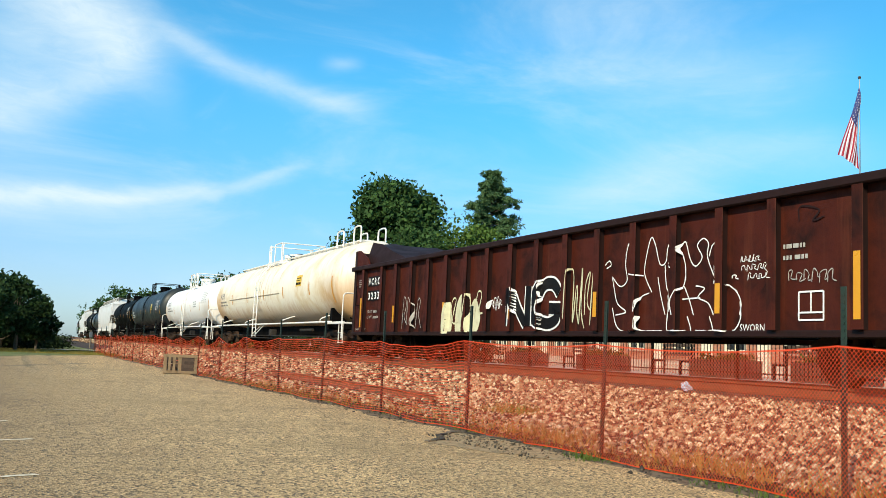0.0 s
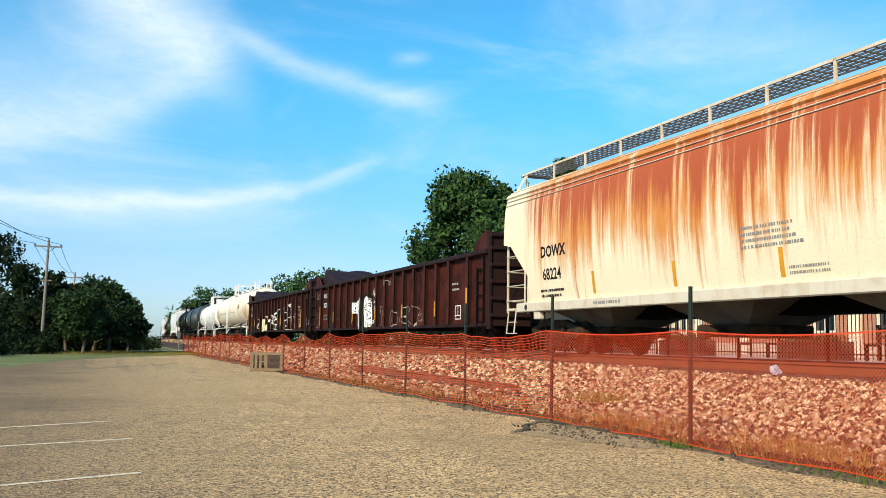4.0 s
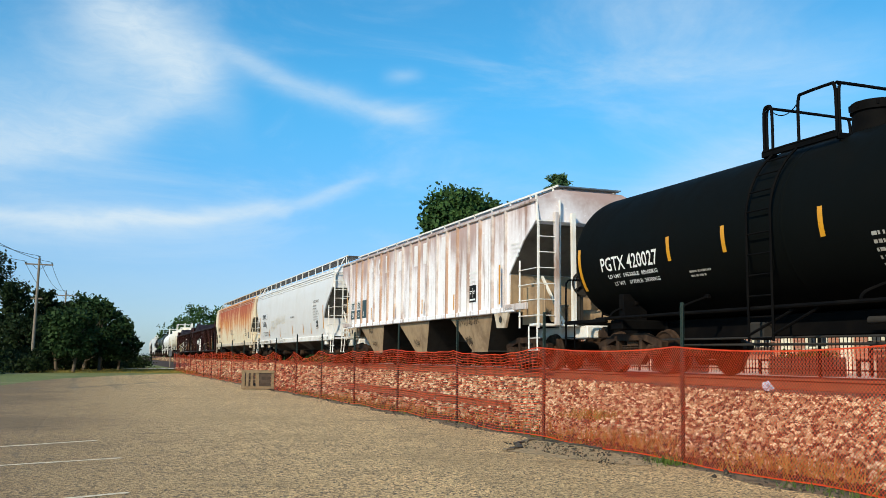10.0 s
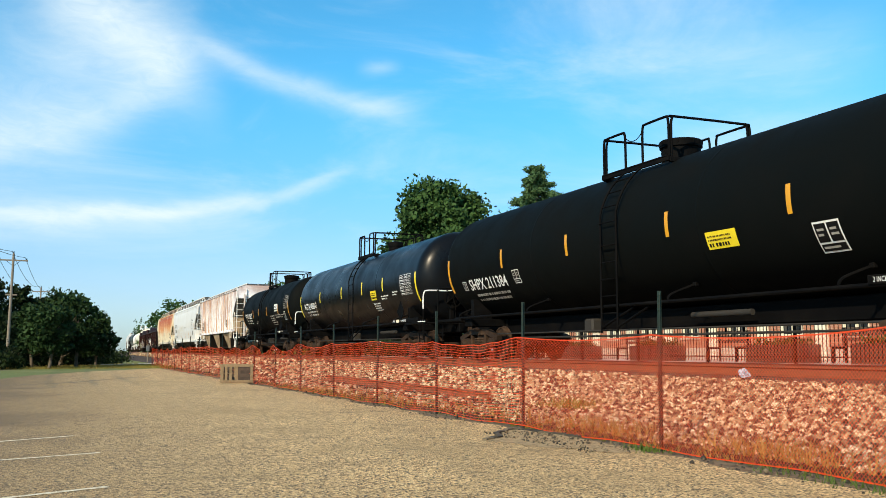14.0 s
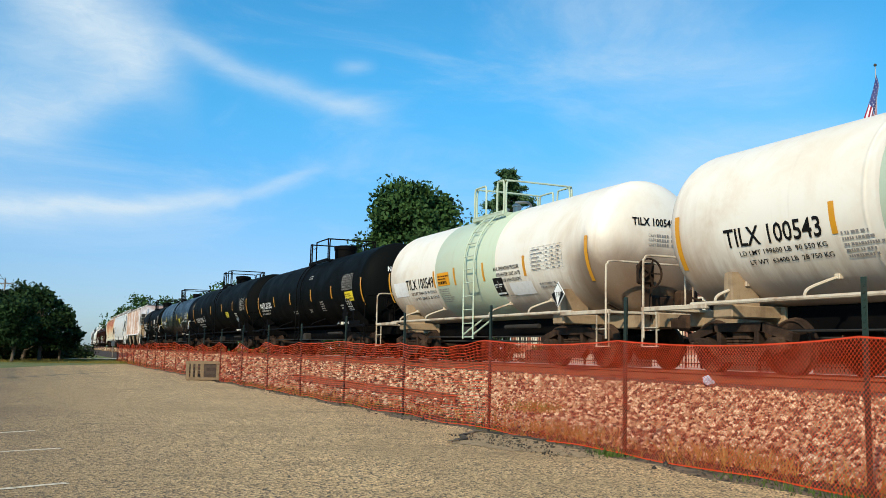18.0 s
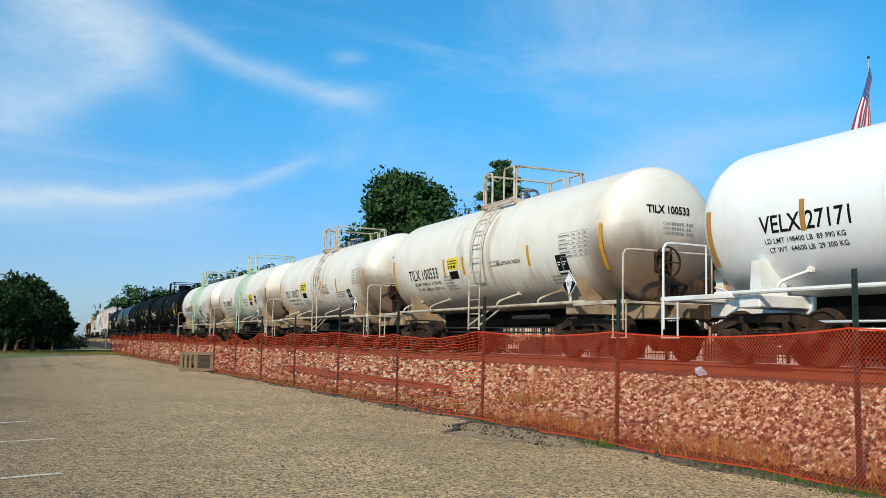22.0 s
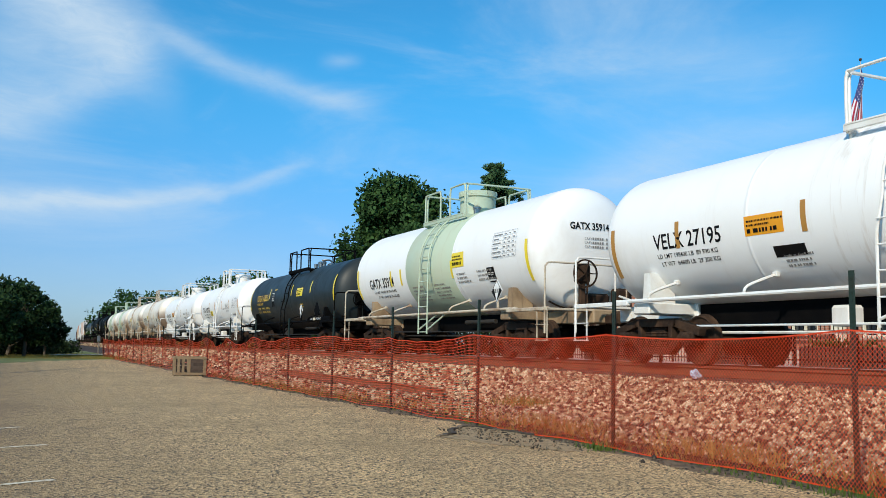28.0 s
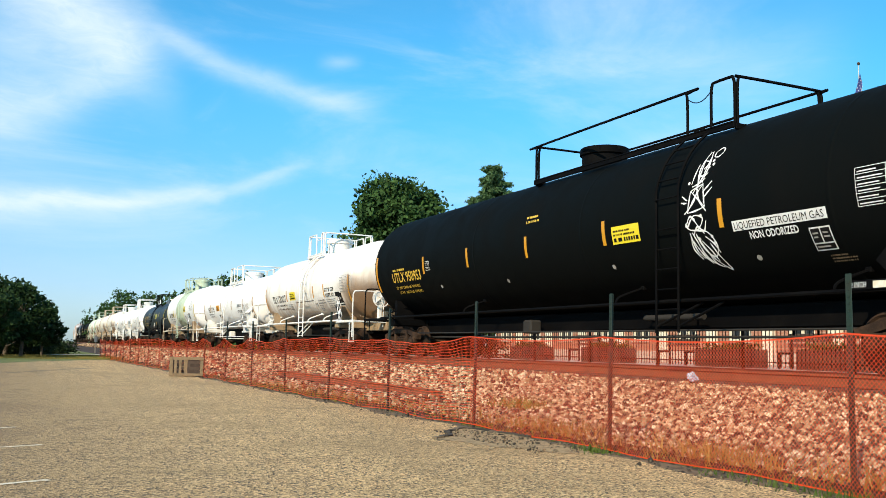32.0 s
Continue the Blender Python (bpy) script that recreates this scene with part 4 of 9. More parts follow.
def lettering(car, body, y, h, size, surf, mat, label="", bold=0.0, squeeze=1.0, wide=0.0, lift=0.004):
    """Words on the side that faces the lot. y: where the words begin (towards the front); h: their foot; wide: their length."""
    cu = bpy.data.curves.new("lettering", "FONT")
    cu.body, cu.size, cu.offset, cu.resolution_u = body, size, bold, 2
    tmp = bpy.data.objects.new("lettering", cu)
    me = bpy.data.meshes.new_from_object(tmp)
    bpy.data.objects.remove(tmp)
    bpy.data.curves.remove(cu)
    if wide:
        squeeze = wide / max(v.co.x for v in me.vertices)
    # cut across, so that tall strokes can follow a curved side
    bm = bmesh.new()
    bm.from_mesh(me)
    for k in range(1, 7):
        bmesh.ops.bisect_plane(bm, geom=bm.verts[:] + bm.edges[:] + bm.faces[:], plane_co=(0, size * (0.12 * k - 0.06), 0), plane_no=(0, 1, 0))
    bm.to_mesh(me)
    bm.free()
    s = lifted(surf, lift) if lift else surf
    flat_x = [v.co.x for v in me.vertices]
    for v in me.vertices:
        v.co = s(y - v.co.x * squeeze, h + v.co.y)
    if size < 0.25 or len(body) == 1:
        me.materials.append(mat)
        me.name = "lettering" if len(body) > 1 else "letter"
        ob = part(me.name, me, None, car, label)
        if len(body) > 1:
            ob["kind"] = "stuff"
        return ob
    # large letters are parts of their own, told apart by the gaps between them
    spans = sorted((min(flat_x[i] for i in p.vertices), max(flat_x[i] for i in p.vertices), p.index) for p in me.polygons)
    group, reach = [], -1e9
    for a, b, k in spans:
        if a > reach + 1e-4:
            group.append([])
        group[-1].append(k)
        reach = max(reach, b)
    for faces in group:
        used, f = {}, []
        for k in faces:
            f.append(tuple(used.setdefault(i, len(used)) for i in me.polygons[k].vertices))
        one = bpy.data.meshes.new("letter")
        one.from_pydata([tuple(me.vertices[i].co) for i in used], [], f)
        one.materials.append(mat)
        ob = part("letter", one, None, car, label)
    bpy.data.meshes.remove(me)
    return ob


def plate(car, name, y, h, wide, high, surf, mat, label="", lift=0.004, parent=None):
    """A flat or curved sticker: y its front edge, h its foot."""
    s = lifted(surf, lift)
    n = max(2, int(high / 0.12) + 1)
    g = Geo().sheet([[s(y - wide * a, h + high * k / n) for a in (0, 1)] for k in range(n + 1)])
    return part(name, g, mat, parent or car, label)


def word_bars(car, y, h, wide, lines, size, surf, mat, label="small stencilled notes", gap=1.7, seed=0, lift=0.006):
    """Writing too small to read."""
    rnd = random.Random(seed + int(100 * abs(y)) + lines)
    s, g = lifted(surf, lift), Geo()
    for i in range(lines):
        z, x, stop = h - i * size * gap, 0.0, wide * rnd.uniform(0.65, 1.0)
        while x < stop:
            w_ = size * rnd.choice([0.5, 0.5, 0.6, 0.9, 1.3])
            g.sheet([[s(y - x - a, z + b) for a in (0, w_)] for b in (0, size * 0.8)])
            x += w_ + size * rnd.choice([0.28, 0.28, 0.28, 0.7])
    ob = part("small_writing", g, mat, car, label, smooth=False)
    ob["kind"] = "stuff"
    return ob


def data_panel(car, y, h, wide, high, surf, ink, back=None, rows_=6):
    """Inspection table with ruled lines."""
    if back:
        plate(car, "data_panel", y, h, wide, high, surf, back, "ruled inspection panel")
    s, g = lifted(surf, 0.009), Geo()
    t = 0.009 if ink in (CHALK, DULL_CHALK) else 0.005

    def bar(a0, a1, b0, b1):
        k = max(1, int((b1 - b0) / 0.12))
        g.sheet([[s(y - a, h + b0 + (b1 - b0) * q / k) for a in (a0, a1)] for q in range(k + 1)])
    for k in range(rows_ + 1):
        bar(0, wide, high * k / rows_ - t / 2, high * k / rows_ + t / 2)
    for f in (0, 0.46, 0.64, 0.82, 1.0):
        bar(wide * f - t / 2, wide * f + t / 2, 0, high)
    rnd = random.Random(int(1000 * wide))
    for k in range(rows_):
        z = high * (k + 0.3) / rows_
        bar(0.03, wide * rnd.uniform(0.25, 0.42), z, z + high * 0.2 / rows_)
        for f in (0.49, 0.67, 0.85):
            bar(wide * f, wide * (f + rnd.uniform(0.06, 0.10)), z, z + high * 0.2 / rows_)
    part("panel_ruling", g, ink, car, "ruled table of small print", smooth=False)


def consolidated_box(car, y, h, size, surf, dark=None):
    """The small black and white service stencil."""
    plate(car, "service_stencil", y, h, size, size, surf, dark or CHALK, "black and white service stencil", 0.004)
    if dark:
        for a, b, c, d in ((0.08, 0.62, 0.30, 0.05), (0.08, 0.50, 0.22, 0.05), (0.56, 0.62, 0.32, 0.05), (0.56, 0.50, 0.20, 0.05), (0.48, 0.25, 0.025, 0.60), (0.05, 0.10, 0.88, 0.10)):
            plate(car, "stencil_field", y - size * a, h + size * b, size * c, size * d, surf, CHALK, "", 0.008)
        return
    for a, b, c, d in ((0.05, 0.36, 0.42, 0.58), (0.53, 0.36, 0.42, 0.58), (0.05, 0.06, 0.90, 0.24)):
        plate(car, "stencil_field", y - size * a, h + size * b, size * c, size * d, surf, INK, "", 0.008)
    for a, b, c in ((0.12, 0.72, 0.26), (0.12, 0.56, 0.20), (0.60, 0.72, 0.24), (0.60, 0.56, 0.28), (0.12, 0.15, 0.60)):
        plate(car, "stencil_print", y - size * a, h + size * b, size * c, size * 0.07, surf, DULL_CHALK, "", 0.011)


def strips(car, places, h, high, surf, wide=0.10, mat=None):
    for y in places:
        plate(car, "reflector_strip", y + wide / 2, h, wide, high, surf, mat or YELLOW, "yellow reflective strip", 0.005)


def placard(car, y, h, size, number, x):
    """Diamond hazard placard in its holder."""
    g = Geo()
    k = size / 2
    g.prism([(y - k, h), (y, h + k), (y + k, h), (y, h - k)], -x - 0.012, -x)
    p = part("placard", g, CHALK, car, "white diamond hazard placard", smooth=False)
    g = Geo()
    t = 0.9 * k
    for a, b in (((y - t, h), (y, h - t)), ((y, h - t), (y + t, h)), ((y + t, h), (y, h + t)), ((y, h + t), (y - t, h))):
        d = Vector((0, b[1] - a[1], 0))
        g.beam((-x - 0.015, *a), (-x - 0.015, *b), 0.004, 0.012, (1, 0, 0))
    g.add([(-x - 0.016, y + t, h), (-x - 0.016, y, h - t), (-x - 0.016, y + t * 0.55, h + t * 0.3)], [(0, 1, 2)])
    g.add([(-x - 0.016, y - t, h), (-x - 0.016, y, h - t), (-x - 0.016, y - t * 0.55, h + t * 0.3)], [(0, 1, 2)])
    part("placard_print", g, INK, p, "", smooth=False)
    if number:
        lettering(car, number, y + k * 0.55, h - k * 0.16, k * 0.52, flat_side(x + 0.012), INK)


def add_ladder(car, y, half, surf_r, zc, mat, foot=0.57):
    """Side ladder that stands off the sill and bends over the tank to the platform."""
    r, lx = surf_r + 0.10, max(1.47, surf_r + 0.06)
    for s in (-1, 1):
        pts = [(-lx, y + s * half, foot), (-lx, y + s * half, zc - 0.5)]
        a0 = math.acos(min(1, lx / r)) if r > lx else 0.0
        for k in range(9):
            a = a0 + (1.02 - a0) * k / 8
            pts.append((-r * math.cos(a), y + s * half, zc + r * math.sin(a)))
        part("ladder_rail", Geo().tube(pts, 0.022, 6), mat, car)
    z, rungs = foot + 0.05, []
    while z < zc - 0.1:
        rungs.append((-lx, z))
        z += 0.33
    a = 0.12
    while a < 1.0:
        rungs.append((-r * math.cos(a), zc + r * math.sin(a)))
        a += 0.33 / r
    me = Geo().tube([(0, -half, 0), (0, half, 0)], 0.014, 6).mesh("rung", mat)
    for x, z in rungs:
        p = part("rung", me, None, car)
        p.location = (x, y, z)
    g = Geo()
    g.tube([(-lx, y - half, foot + 0.10), (-1.36, y - half - 0.85, 1.05)], 0.022, 6)
    g.tube([(-lx, y + half, foot + 0.10), (-1.36, y - half - 0.35, 1.05)], 0.022, 6)
    part("ladder_brace", g, mat, car)


def add_platform(car, y0, y1, gap0, gap1, z, high, mat, x0=-0.87, x1=1.05, deck=None):
    """Loading platform on top of the tank with pipe railings; the ladder comes up between gap0 and gap1."""
    slat = Geo().box((-0.06, y0, z - 0.03), (0.06, y1, z), 0.006).mesh("deck_slat", deck or mat)
    for k in range(6):
        part("deck_slat", slat, None, car).location = (x0 + (x1 - x0) * k / 5, 0, 0)
    for a, b in ((x0 - 0.05, x0), (x1, x1 + 0.05)):
        part("deck_edge", Geo().box((a, y0 - 0.03, z - 0.11), (b, y1 + 0.03, z - 0.01), 0.008), deck or mat, car, "edge of the loading platform")
    for y in (y0, y1):
        part("deck_beam", Geo().box((x0, y - 0.03, z - 0.13), (x1, y + 0.03, z - 0.031), 0.008), deck or mat, car)
        for x in (x0 + 0.1, x1 - 0.1):
            part("deck_leg", Geo().box((x - 0.04, y - 0.03, z - 0.55), (x + 0.04, y + 0.03, z - 0.13), 0.006), deck or mat, car)

    def loop(pts, name="railing"):
        part(name, Geo().tube(smooth_path(pts, 3), 0.026, 7), mat, car, "pipe railing")
    zt = z + high
    c = 0.10

    def hoop(a, b, low):
        """A bent pipe from post to post."""
        a, b = Vector(a), Vector(b)
        d = (b - a).normalized() * c
        loop([a + Vector((0, 0, low)), a + Vector((0, 0, high - 2 * c)), a + Vector((0, 0, high - c * 0.3)) + d * 0.3, a + Vector((0, 0, high)) + d,
              b + Vector((0, 0, high)) - d, b + Vector((0, 0, high - c * 0.3)) - d * 0.3, b + Vector((0, 0, high - 2 * c)), b + Vector((0, 0, low))])
    lo = -0.05
    hoop((x0, y1, z), (x0, gap1, z), lo)
    hoop((x0, gap0, z), (x0, y0, z), lo)
    hoop((x0 + 0.06, y0, z), (x1 - 0.06, y0, z), lo)
    hoop((x0 + 0.06, y1, z), (x1 - 0.06, y1, z), lo)
    hoop((x1, y0, z), (x1, (y0 + y1) / 2 - 0.1, z), lo)
    hoop((x1, (y0 + y1) / 2 + 0.1, z), (x1, y1, z), lo)
    chain = [(x0, gap0 + (gap1 - gap0) * k / 8, zt - 0.12 - 0.5 * (k / 8) * (1 - k / 8)) for k in range(9)]
    part("safety_chain", Geo().tube(chain, 0.009, 5), mat, car)


def add_dome(car, y, r, z0, z1, mat, lid=None, label="manway with its bolted cover"):
    g = Geo().lathe([(z0, r * 0.92), (z1 - 0.16, r * 0.92), (z1 - 0.15, r), (z1 - 0.02, r), (z1, r * 0.95), (z1 + 0.03, r * 0.6), (z1 + 0.035, 0.02)], "z", 28, (0, y, 0))
    p = part("manway", g, mat, car, label)
    b = Geo().lathe([(0, 0.025), (0.09, 0.025)], "z", 8)
    me = b.mesh("bolt", lid or mat)
    for k in range(8):
        q = part("bolt", me, None, p)
        a = math.pi * k / 4
        q.location = (r * 0.97 * math.cos(a), y + r * 0.97 * math.sin(a), z1 - 0.10)


def add_valves(car, y, z, mat):
    """A cluster of small valves, pipes and caps on the platform."""
    for dx, dy, r, h in ((-0.25, -0.25, 0.09, 0.22), (0.2, -0.2, 0.11, 0.18), (0.05, 0.25, 0.08, 0.30), (-0.3, 0.2, 0.07, 0.16)):
        part("valve", Geo().lathe([(z, r), (z + h * 0.6, r), (z + h * 0.62, r * 1.3), (z + h * 0.8, r * 1.3), (z + h, r * 0.5)], "z", 12, (dx, y + dy, 0)), mat, car)
    part("vent_pipe", Geo().tube(smooth_path([(0.3, y, z), (0.3, y, z + 0.25), (0.15, y, z + 0.32), (-0.1, y + 0.1, z + 0.30)], 4), 0.035, 8), mat, car)


def brake_wheel(car, x, y, z, mat):
    """Spoked hand brake wheel that faces along the track."""
    g = Geo()
    for k in range(24):
        a, b = 2 * math.pi * k / 24, 2 * math.pi * (k + 1) / 24
        g.beam((x + 0.28 * math.cos(a), y, z + 0.28 * math.sin(a)), (x + 0.28 * math.cos(b), y, z + 0.28 * math.sin(b)), 0.03, 0.03)
    for k in range(5):
        a = 2 * math.pi * k / 5
        g.beam((x, y, z), (x + 0.28 * math.cos(a), y, z + 0.28 * math.sin(a)), 0.035, 0.022)
    part("brake_wheel", g, mat, car, "hand brake wheel")


def add_end(car, end, s, mat, dark, brake=False, tall=2.0, hand=None):
    """Stub sill, end platform, steps and handrails at one end; s is +1 at the front."""
    y = end
    lo, hi = min(y, y - s * 2.3), max(y, y - s * 2.3)
    g = Geo().box((-0.36, lo, 0.78), (0.36, hi, 1.06), 0.02)
    part("stub_sill", g, dark, car)
    g = Geo()
    a, b = min(y - s * 0.05, y - s * 0.42), max(y - s * 0.05, y - s * 0.42)
    g.box((-1.45, a, 1.02), (1.45, b, 1.07), 0.008)
    g.box((-1.47, min(y - s * 0.05, y - s * 1.75), 1.01), (-1.38, max(y - s * 0.05, y - s * 1.75), 1.09), 0.012)
    g.box((1.38, min(y - s * 0.05, y - s * 1.75), 1.01), (1.47, max(y - s * 0.05, y - s * 1.75), 1.09), 0.012)
    part("end_platform", g, mat, car, "end platform with side sills")
    for x in (-1.44, 1.44):
        g = Geo()
        for z in (0.40, 0.72):
            g.box((x - 0.03, min(y - s * 0.05, y - s * 0.48), z), (x + 0.03, max(y - s * 0.05, y - s * 0.48), z + 0.018), 0.004)
        for d in (0.06, 0.46):
            g.box((x - 0.012, y - s * d - 0.008, 0.40), (x + 0.012, y - s * d + 0.008, 1.02))
        part("step", g, mat, car, "corner sill step")
    # handrail bent up from one corner, across the end and down at the other
    yr = y - s * 0.12
    pts = [(-1.46, yr, 0.55), (-1.46, yr, tall - 0.22), (-1.43, yr, tall - 0.06), (-1.30, yr, tall), (-0.5, yr, tall), (0.5, yr, tall), (1.30, yr, tall), (1.43, yr, tall - 0.06), (1.46, yr, tall - 0.22), (1.46, yr, 0.55)]
    if hand:
        part("end_rail", Geo().tube(smooth_path([(p[0], p[1], max(p[2], tall - 0.55)) for p in pts], 4), 0.022, 7), hand, car, "white bent pipe handrail across the end")
        for x in (-1.46, 1.46):
            part("rail_post", Geo().tube([(x, yr, 0.55), (x, yr, tall - 0.54)], 0.020, 7), mat, car)
            part("step_edge", Geo().box((x - 0.035, min(y - s * 0.04, y - s * 0.50), 1.07), (x + 0.035, max(y - s * 0.04, y - s * 0.50), 1.10), 0.006), hand, car, "white painted step edge")
    else:
        part("end_rail", Geo().tube(smooth_path(pts, 4), 0.021, 7), mat, car, "bent pipe handrail across the end")
    for x in (-0.55, 0.55):
        part("rail_post", Geo().tube([(x, yr, 1.07), (x, yr, tall)], 0.016, 6), mat, car)
    # saddle that carries the tank on the bolster
    g = Geo()
    yb = y - s * 2.0
    g.prism([(yb - 0.12, 1.06), (yb + 0.12, 1.06), (yb + 0.08, 1.58), (yb - 0.08, 1.58)], -1.22, -0.7)
    g.prism([(yb - 0.12, 1.06), (yb + 0.12, 1.06), (yb + 0.08, 1.58), (yb - 0.08, 1.58)], 0.7, 1.22)
    g.box((-1.35, yb - 0.22, 0.86), (1.35, yb + 0.22, 1.06), 0.02)
    part("saddle", g, dark, car, "tank saddle over the truck")
    if brake:
        gear = TRUCK_STEEL if mat == CREAM_STEEL else mat
        brake_wheel(car, -0.55, y - s * 0.02, 1.80, gear)
        g = Geo().box((-0.72, min(y - s * 0.06, y - s * 0.24), 1.60), (-0.38, max(y - s * 0.06, y - s * 0.24), 2.0), 0.04)
        g.box((-0.62, min(y - s * 0.10, y - s * 0.20), 1.06), (-0.48, max(y - s * 0.10, y - s * 0.20), 1.63), 0.02)
        g.tube([(-0.42, y - s * 0.15, 1.62), (-0.42, y - s * 0.15, 0.9)], 0.018, 6)
        part("brake_gearbox", g, gear, car, "hand brake gearbox with its chain")
    g = Geo().box((-0.25, min(y - s * 0.35, y - s * 0.75), 1.07), (0.30, max(y - s * 0.35, y - s * 0.75), 1.42), 0.05)
    g.box((0.45, min(y - s * 0.30, y - s * 0.60), 1.07), (0.85, max(y - s * 0.30, y - s * 0.60), 1.55), 0.05)
    g.tube(smooth_path([(-0.95, y - s * 0.8, 1.24), (-0.4, y - s * 0.9, 1.12), (0.1, y - s * 0.6, 1.40)], 5), 0.02, 6)
    part("brake_valve", g, TRUCK_STEEL if mat == CREAM_STEEL else dark, car, "brake valve and pipe on the end platform")
    add_coupler(car, y, s, TRUCK_STEEL)


def tank_car(name, label, front, rear, r, zc, shell, steel, under, spec):
    """spec: places u along the car, measured from a datum a little ahead of the rear coupling."""
    car, length = car_base(name, label, front, rear)
    half = length / 2
    Y = lambda u: u + spec.get("datum", 0.0) - half
    inner = half - 1.8
    y0, y1 = Y(spec["tank"][0]), Y(spec["tank"][1])
    hd = spec.get("head", 0.55)
    prof = []
    for k in range(11):
        a = math.pi / 2 * k / 10
        prof.append((y0 - hd * math.cos(a), max(0.02, r * math.sin(a) ** 0.68)))
    prof.append((y0 + 0.08, r))
    for u in sorted(spec.get("rings", ())):
        y = Y(u)
        prof += [(y - 0.06, r), (y - 0.025, r), (y - 0.02, r + 0.002), (y + 0.02, r + 0.002), (y + 0.025, r), (y + 0.06, r)]
    prof.append((y1 - 0.08, r))
    for k in range(10, -1, -1):
        a = math.pi / 2 * k / 10
        prof.append((y1 + hd * math.cos(a), max(0.02, r * math.sin(a) ** 0.68)))
    part("tank", Geo().lathe(prof, "y", 56, (0, 0, zc)), shell, car, spec.get("tank_label", ""), angle=50)
    if "band" in spec:
        b0, b1 = (Y(u) for u in spec["band"])
        part("band", Geo().lathe([(b0, r + 0.001), (b0 + 0.01, r + 0.005), (b1 - 0.01, r + 0.005), (b1, r + 0.001)], "y", 56, (0, 0, zc), False), GREEN, car, "pale green painted band")
    side = round_side(r + (0.006 if spec.get("over_band") else 0.0), zc)
    # running pipe sill along both sides, with brackets
    for x in (-1.42, 1.42):
        part("side_sill", Geo().tube([(x, -inner, 1.09), (x, inner, 1.09)], 0.034, 8), steel, car, "pipe sill along the side")
        for u in spec.get("brackets", (3.0, length * 0.36, length * 0.64, length - 3.0)):
            y, g = Y(u), Geo()
            g.tube(smooth_path([(x, y, 1.09), (x * 0.97, y - 0.04, 1.22), (x * 0.66, y - 0.16, 1.40)], 4), 0.024, 6)
            g.box((x * 0.66 - 0.04, y - 0.21, 1.36), (x * 0.66 + 0.04, y - 0.11, 1.44), 0.01)
            part("sill_bracket", g, steel, car)
    g = Geo().box((-0.3, -inner, 0.68), (0.3, inner, 1.06), 0.02)
    part("centre_sill", g, under, car)
    # brake rigging under the tank
    g = Geo()
    g.tube([(-0.55, Y(length * 0.30), 0.88), (-0.55, Y(length * 0.30) + 1.6, 0.88)], 0.055, 12)
    g.tube([(-0.95, 1.0 - inner, 0.62), (-0.95, inner - 1.0, 0.66)], 0.02, 6)
    g.tube([(-0.5, 1.0 - inner, 0.52), (-0.5, inner - 1.0, 0.56)], 0.025, 6)
    g.box((-0.75, Y(length * 0.55), 0.62), (-0.45, Y(length * 0.55) + 0.35, 0.92), 0.04)
    part("brake_rigging", g, spec.get("brake_mat", SHADE_GRIME), car, "brake cylinder, rods and reservoir")
    for s, e in ((1, half - 0.45), (-1, -half + 0.45)):
        add_end(car, e, s, steel, spec.get("rig", under), brake=(s == spec.get("brake", -1)), hand=spec.get("hand"))
    for y in (half - 2.45, -half + 2.45):
        add_truck(car, y)
    if "ladder" in spec:
        add_ladder(car, Y(spec["ladder"]), 0.28, r, zc, spec.get("top", steel))
        add_ladder_far = Geo()
        for s in (-0.28, 0.28):
            add_ladder_far.tube([(1.47, Y(spec["ladder"]) + s, 0.6), (1.47, Y(spec["ladder"]) + s, zc), (r * 0.75, Y(spec["ladder"]) + s, zc + r * 0.75)], 0.022, 6)
        part("ladder_rail", add_ladder_far, spec.get("top", steel), car)
    if "deck" in spec:
        d0, d1 = (Y(u) for u in spec["deck"])
        l = Y(spec["ladder"])
        add_platform(car, d0, d1, max(l - 0.30, d0 + 0.2), min(l + 0.30, d1 - 0.2), zc + r - 0.10, spec.get("rail_high", 0.75), spec.get("top", steel), deck=spec.get("deck_mat"))
    if "dome" in spec:
        u, dr, dh = spec["dome"]
        add_dome(car, Y(u), dr, zc + r - 0.15, zc + r + dh, spec.get("dome_mat", steel))
    if "valves" in spec:
        add_valves(car, Y(spec["valves"]), zc + r - 0.03, spec.get("valve_mat", BRIGHT_STEEL))
    ink = spec["ink"]
    for u, h, size, body, wide in spec.get("words", ()):
        lettering(car, body, Y(u), h, size, side, ink, bold=0.005 * size / 0.4, wide=wide)
    for u, h, wide, high, mat in spec.get("patches", ()):
        plate(car, "paint_patch", Y(u), h, wide, high, side, mat, "overpainted patch", 0.003)
    for u, h, wide, lines, size in spec.get("notes", ()):
        word_bars(car, Y(u), h, wide, lines, size, side, spec.get("note_ink", ink))
    for u, h, wide, high in spec.get("tables", ()):
        data_panel(car, Y(u), h, wide, high, side, spec.get("table_ink", spec.get("note_ink", ink)), spec.get("table_back"))
    for u, h, wide, high, mat in spec.get("stickers", ()):
        plate(car, "sticker", Y(u), h, wide, high, side, mat, "warning sticker with unreadable print")
        word_bars(car, Y(u) - 0.05, h + high * 0.68, wide * 0.9, 2, high * 0.12, side, INK, lift=0.009)
        word_bars(car, Y(u) - 0.05, h + high * 0.14, wide * 0.92, 1, high * 0.26, side, INK, lift=0.009)
    for u, h, size in spec.get("stencils", ()):
        consolidated_box(car, Y(u), h, size, side, spec.get("stencil_back"))
    strips(car, [Y(u) for u in spec.get("strips", ())], zc + spec.get("strip_z", -0.38), 0.45, side, 0.10, spec.get("strip_mat"))
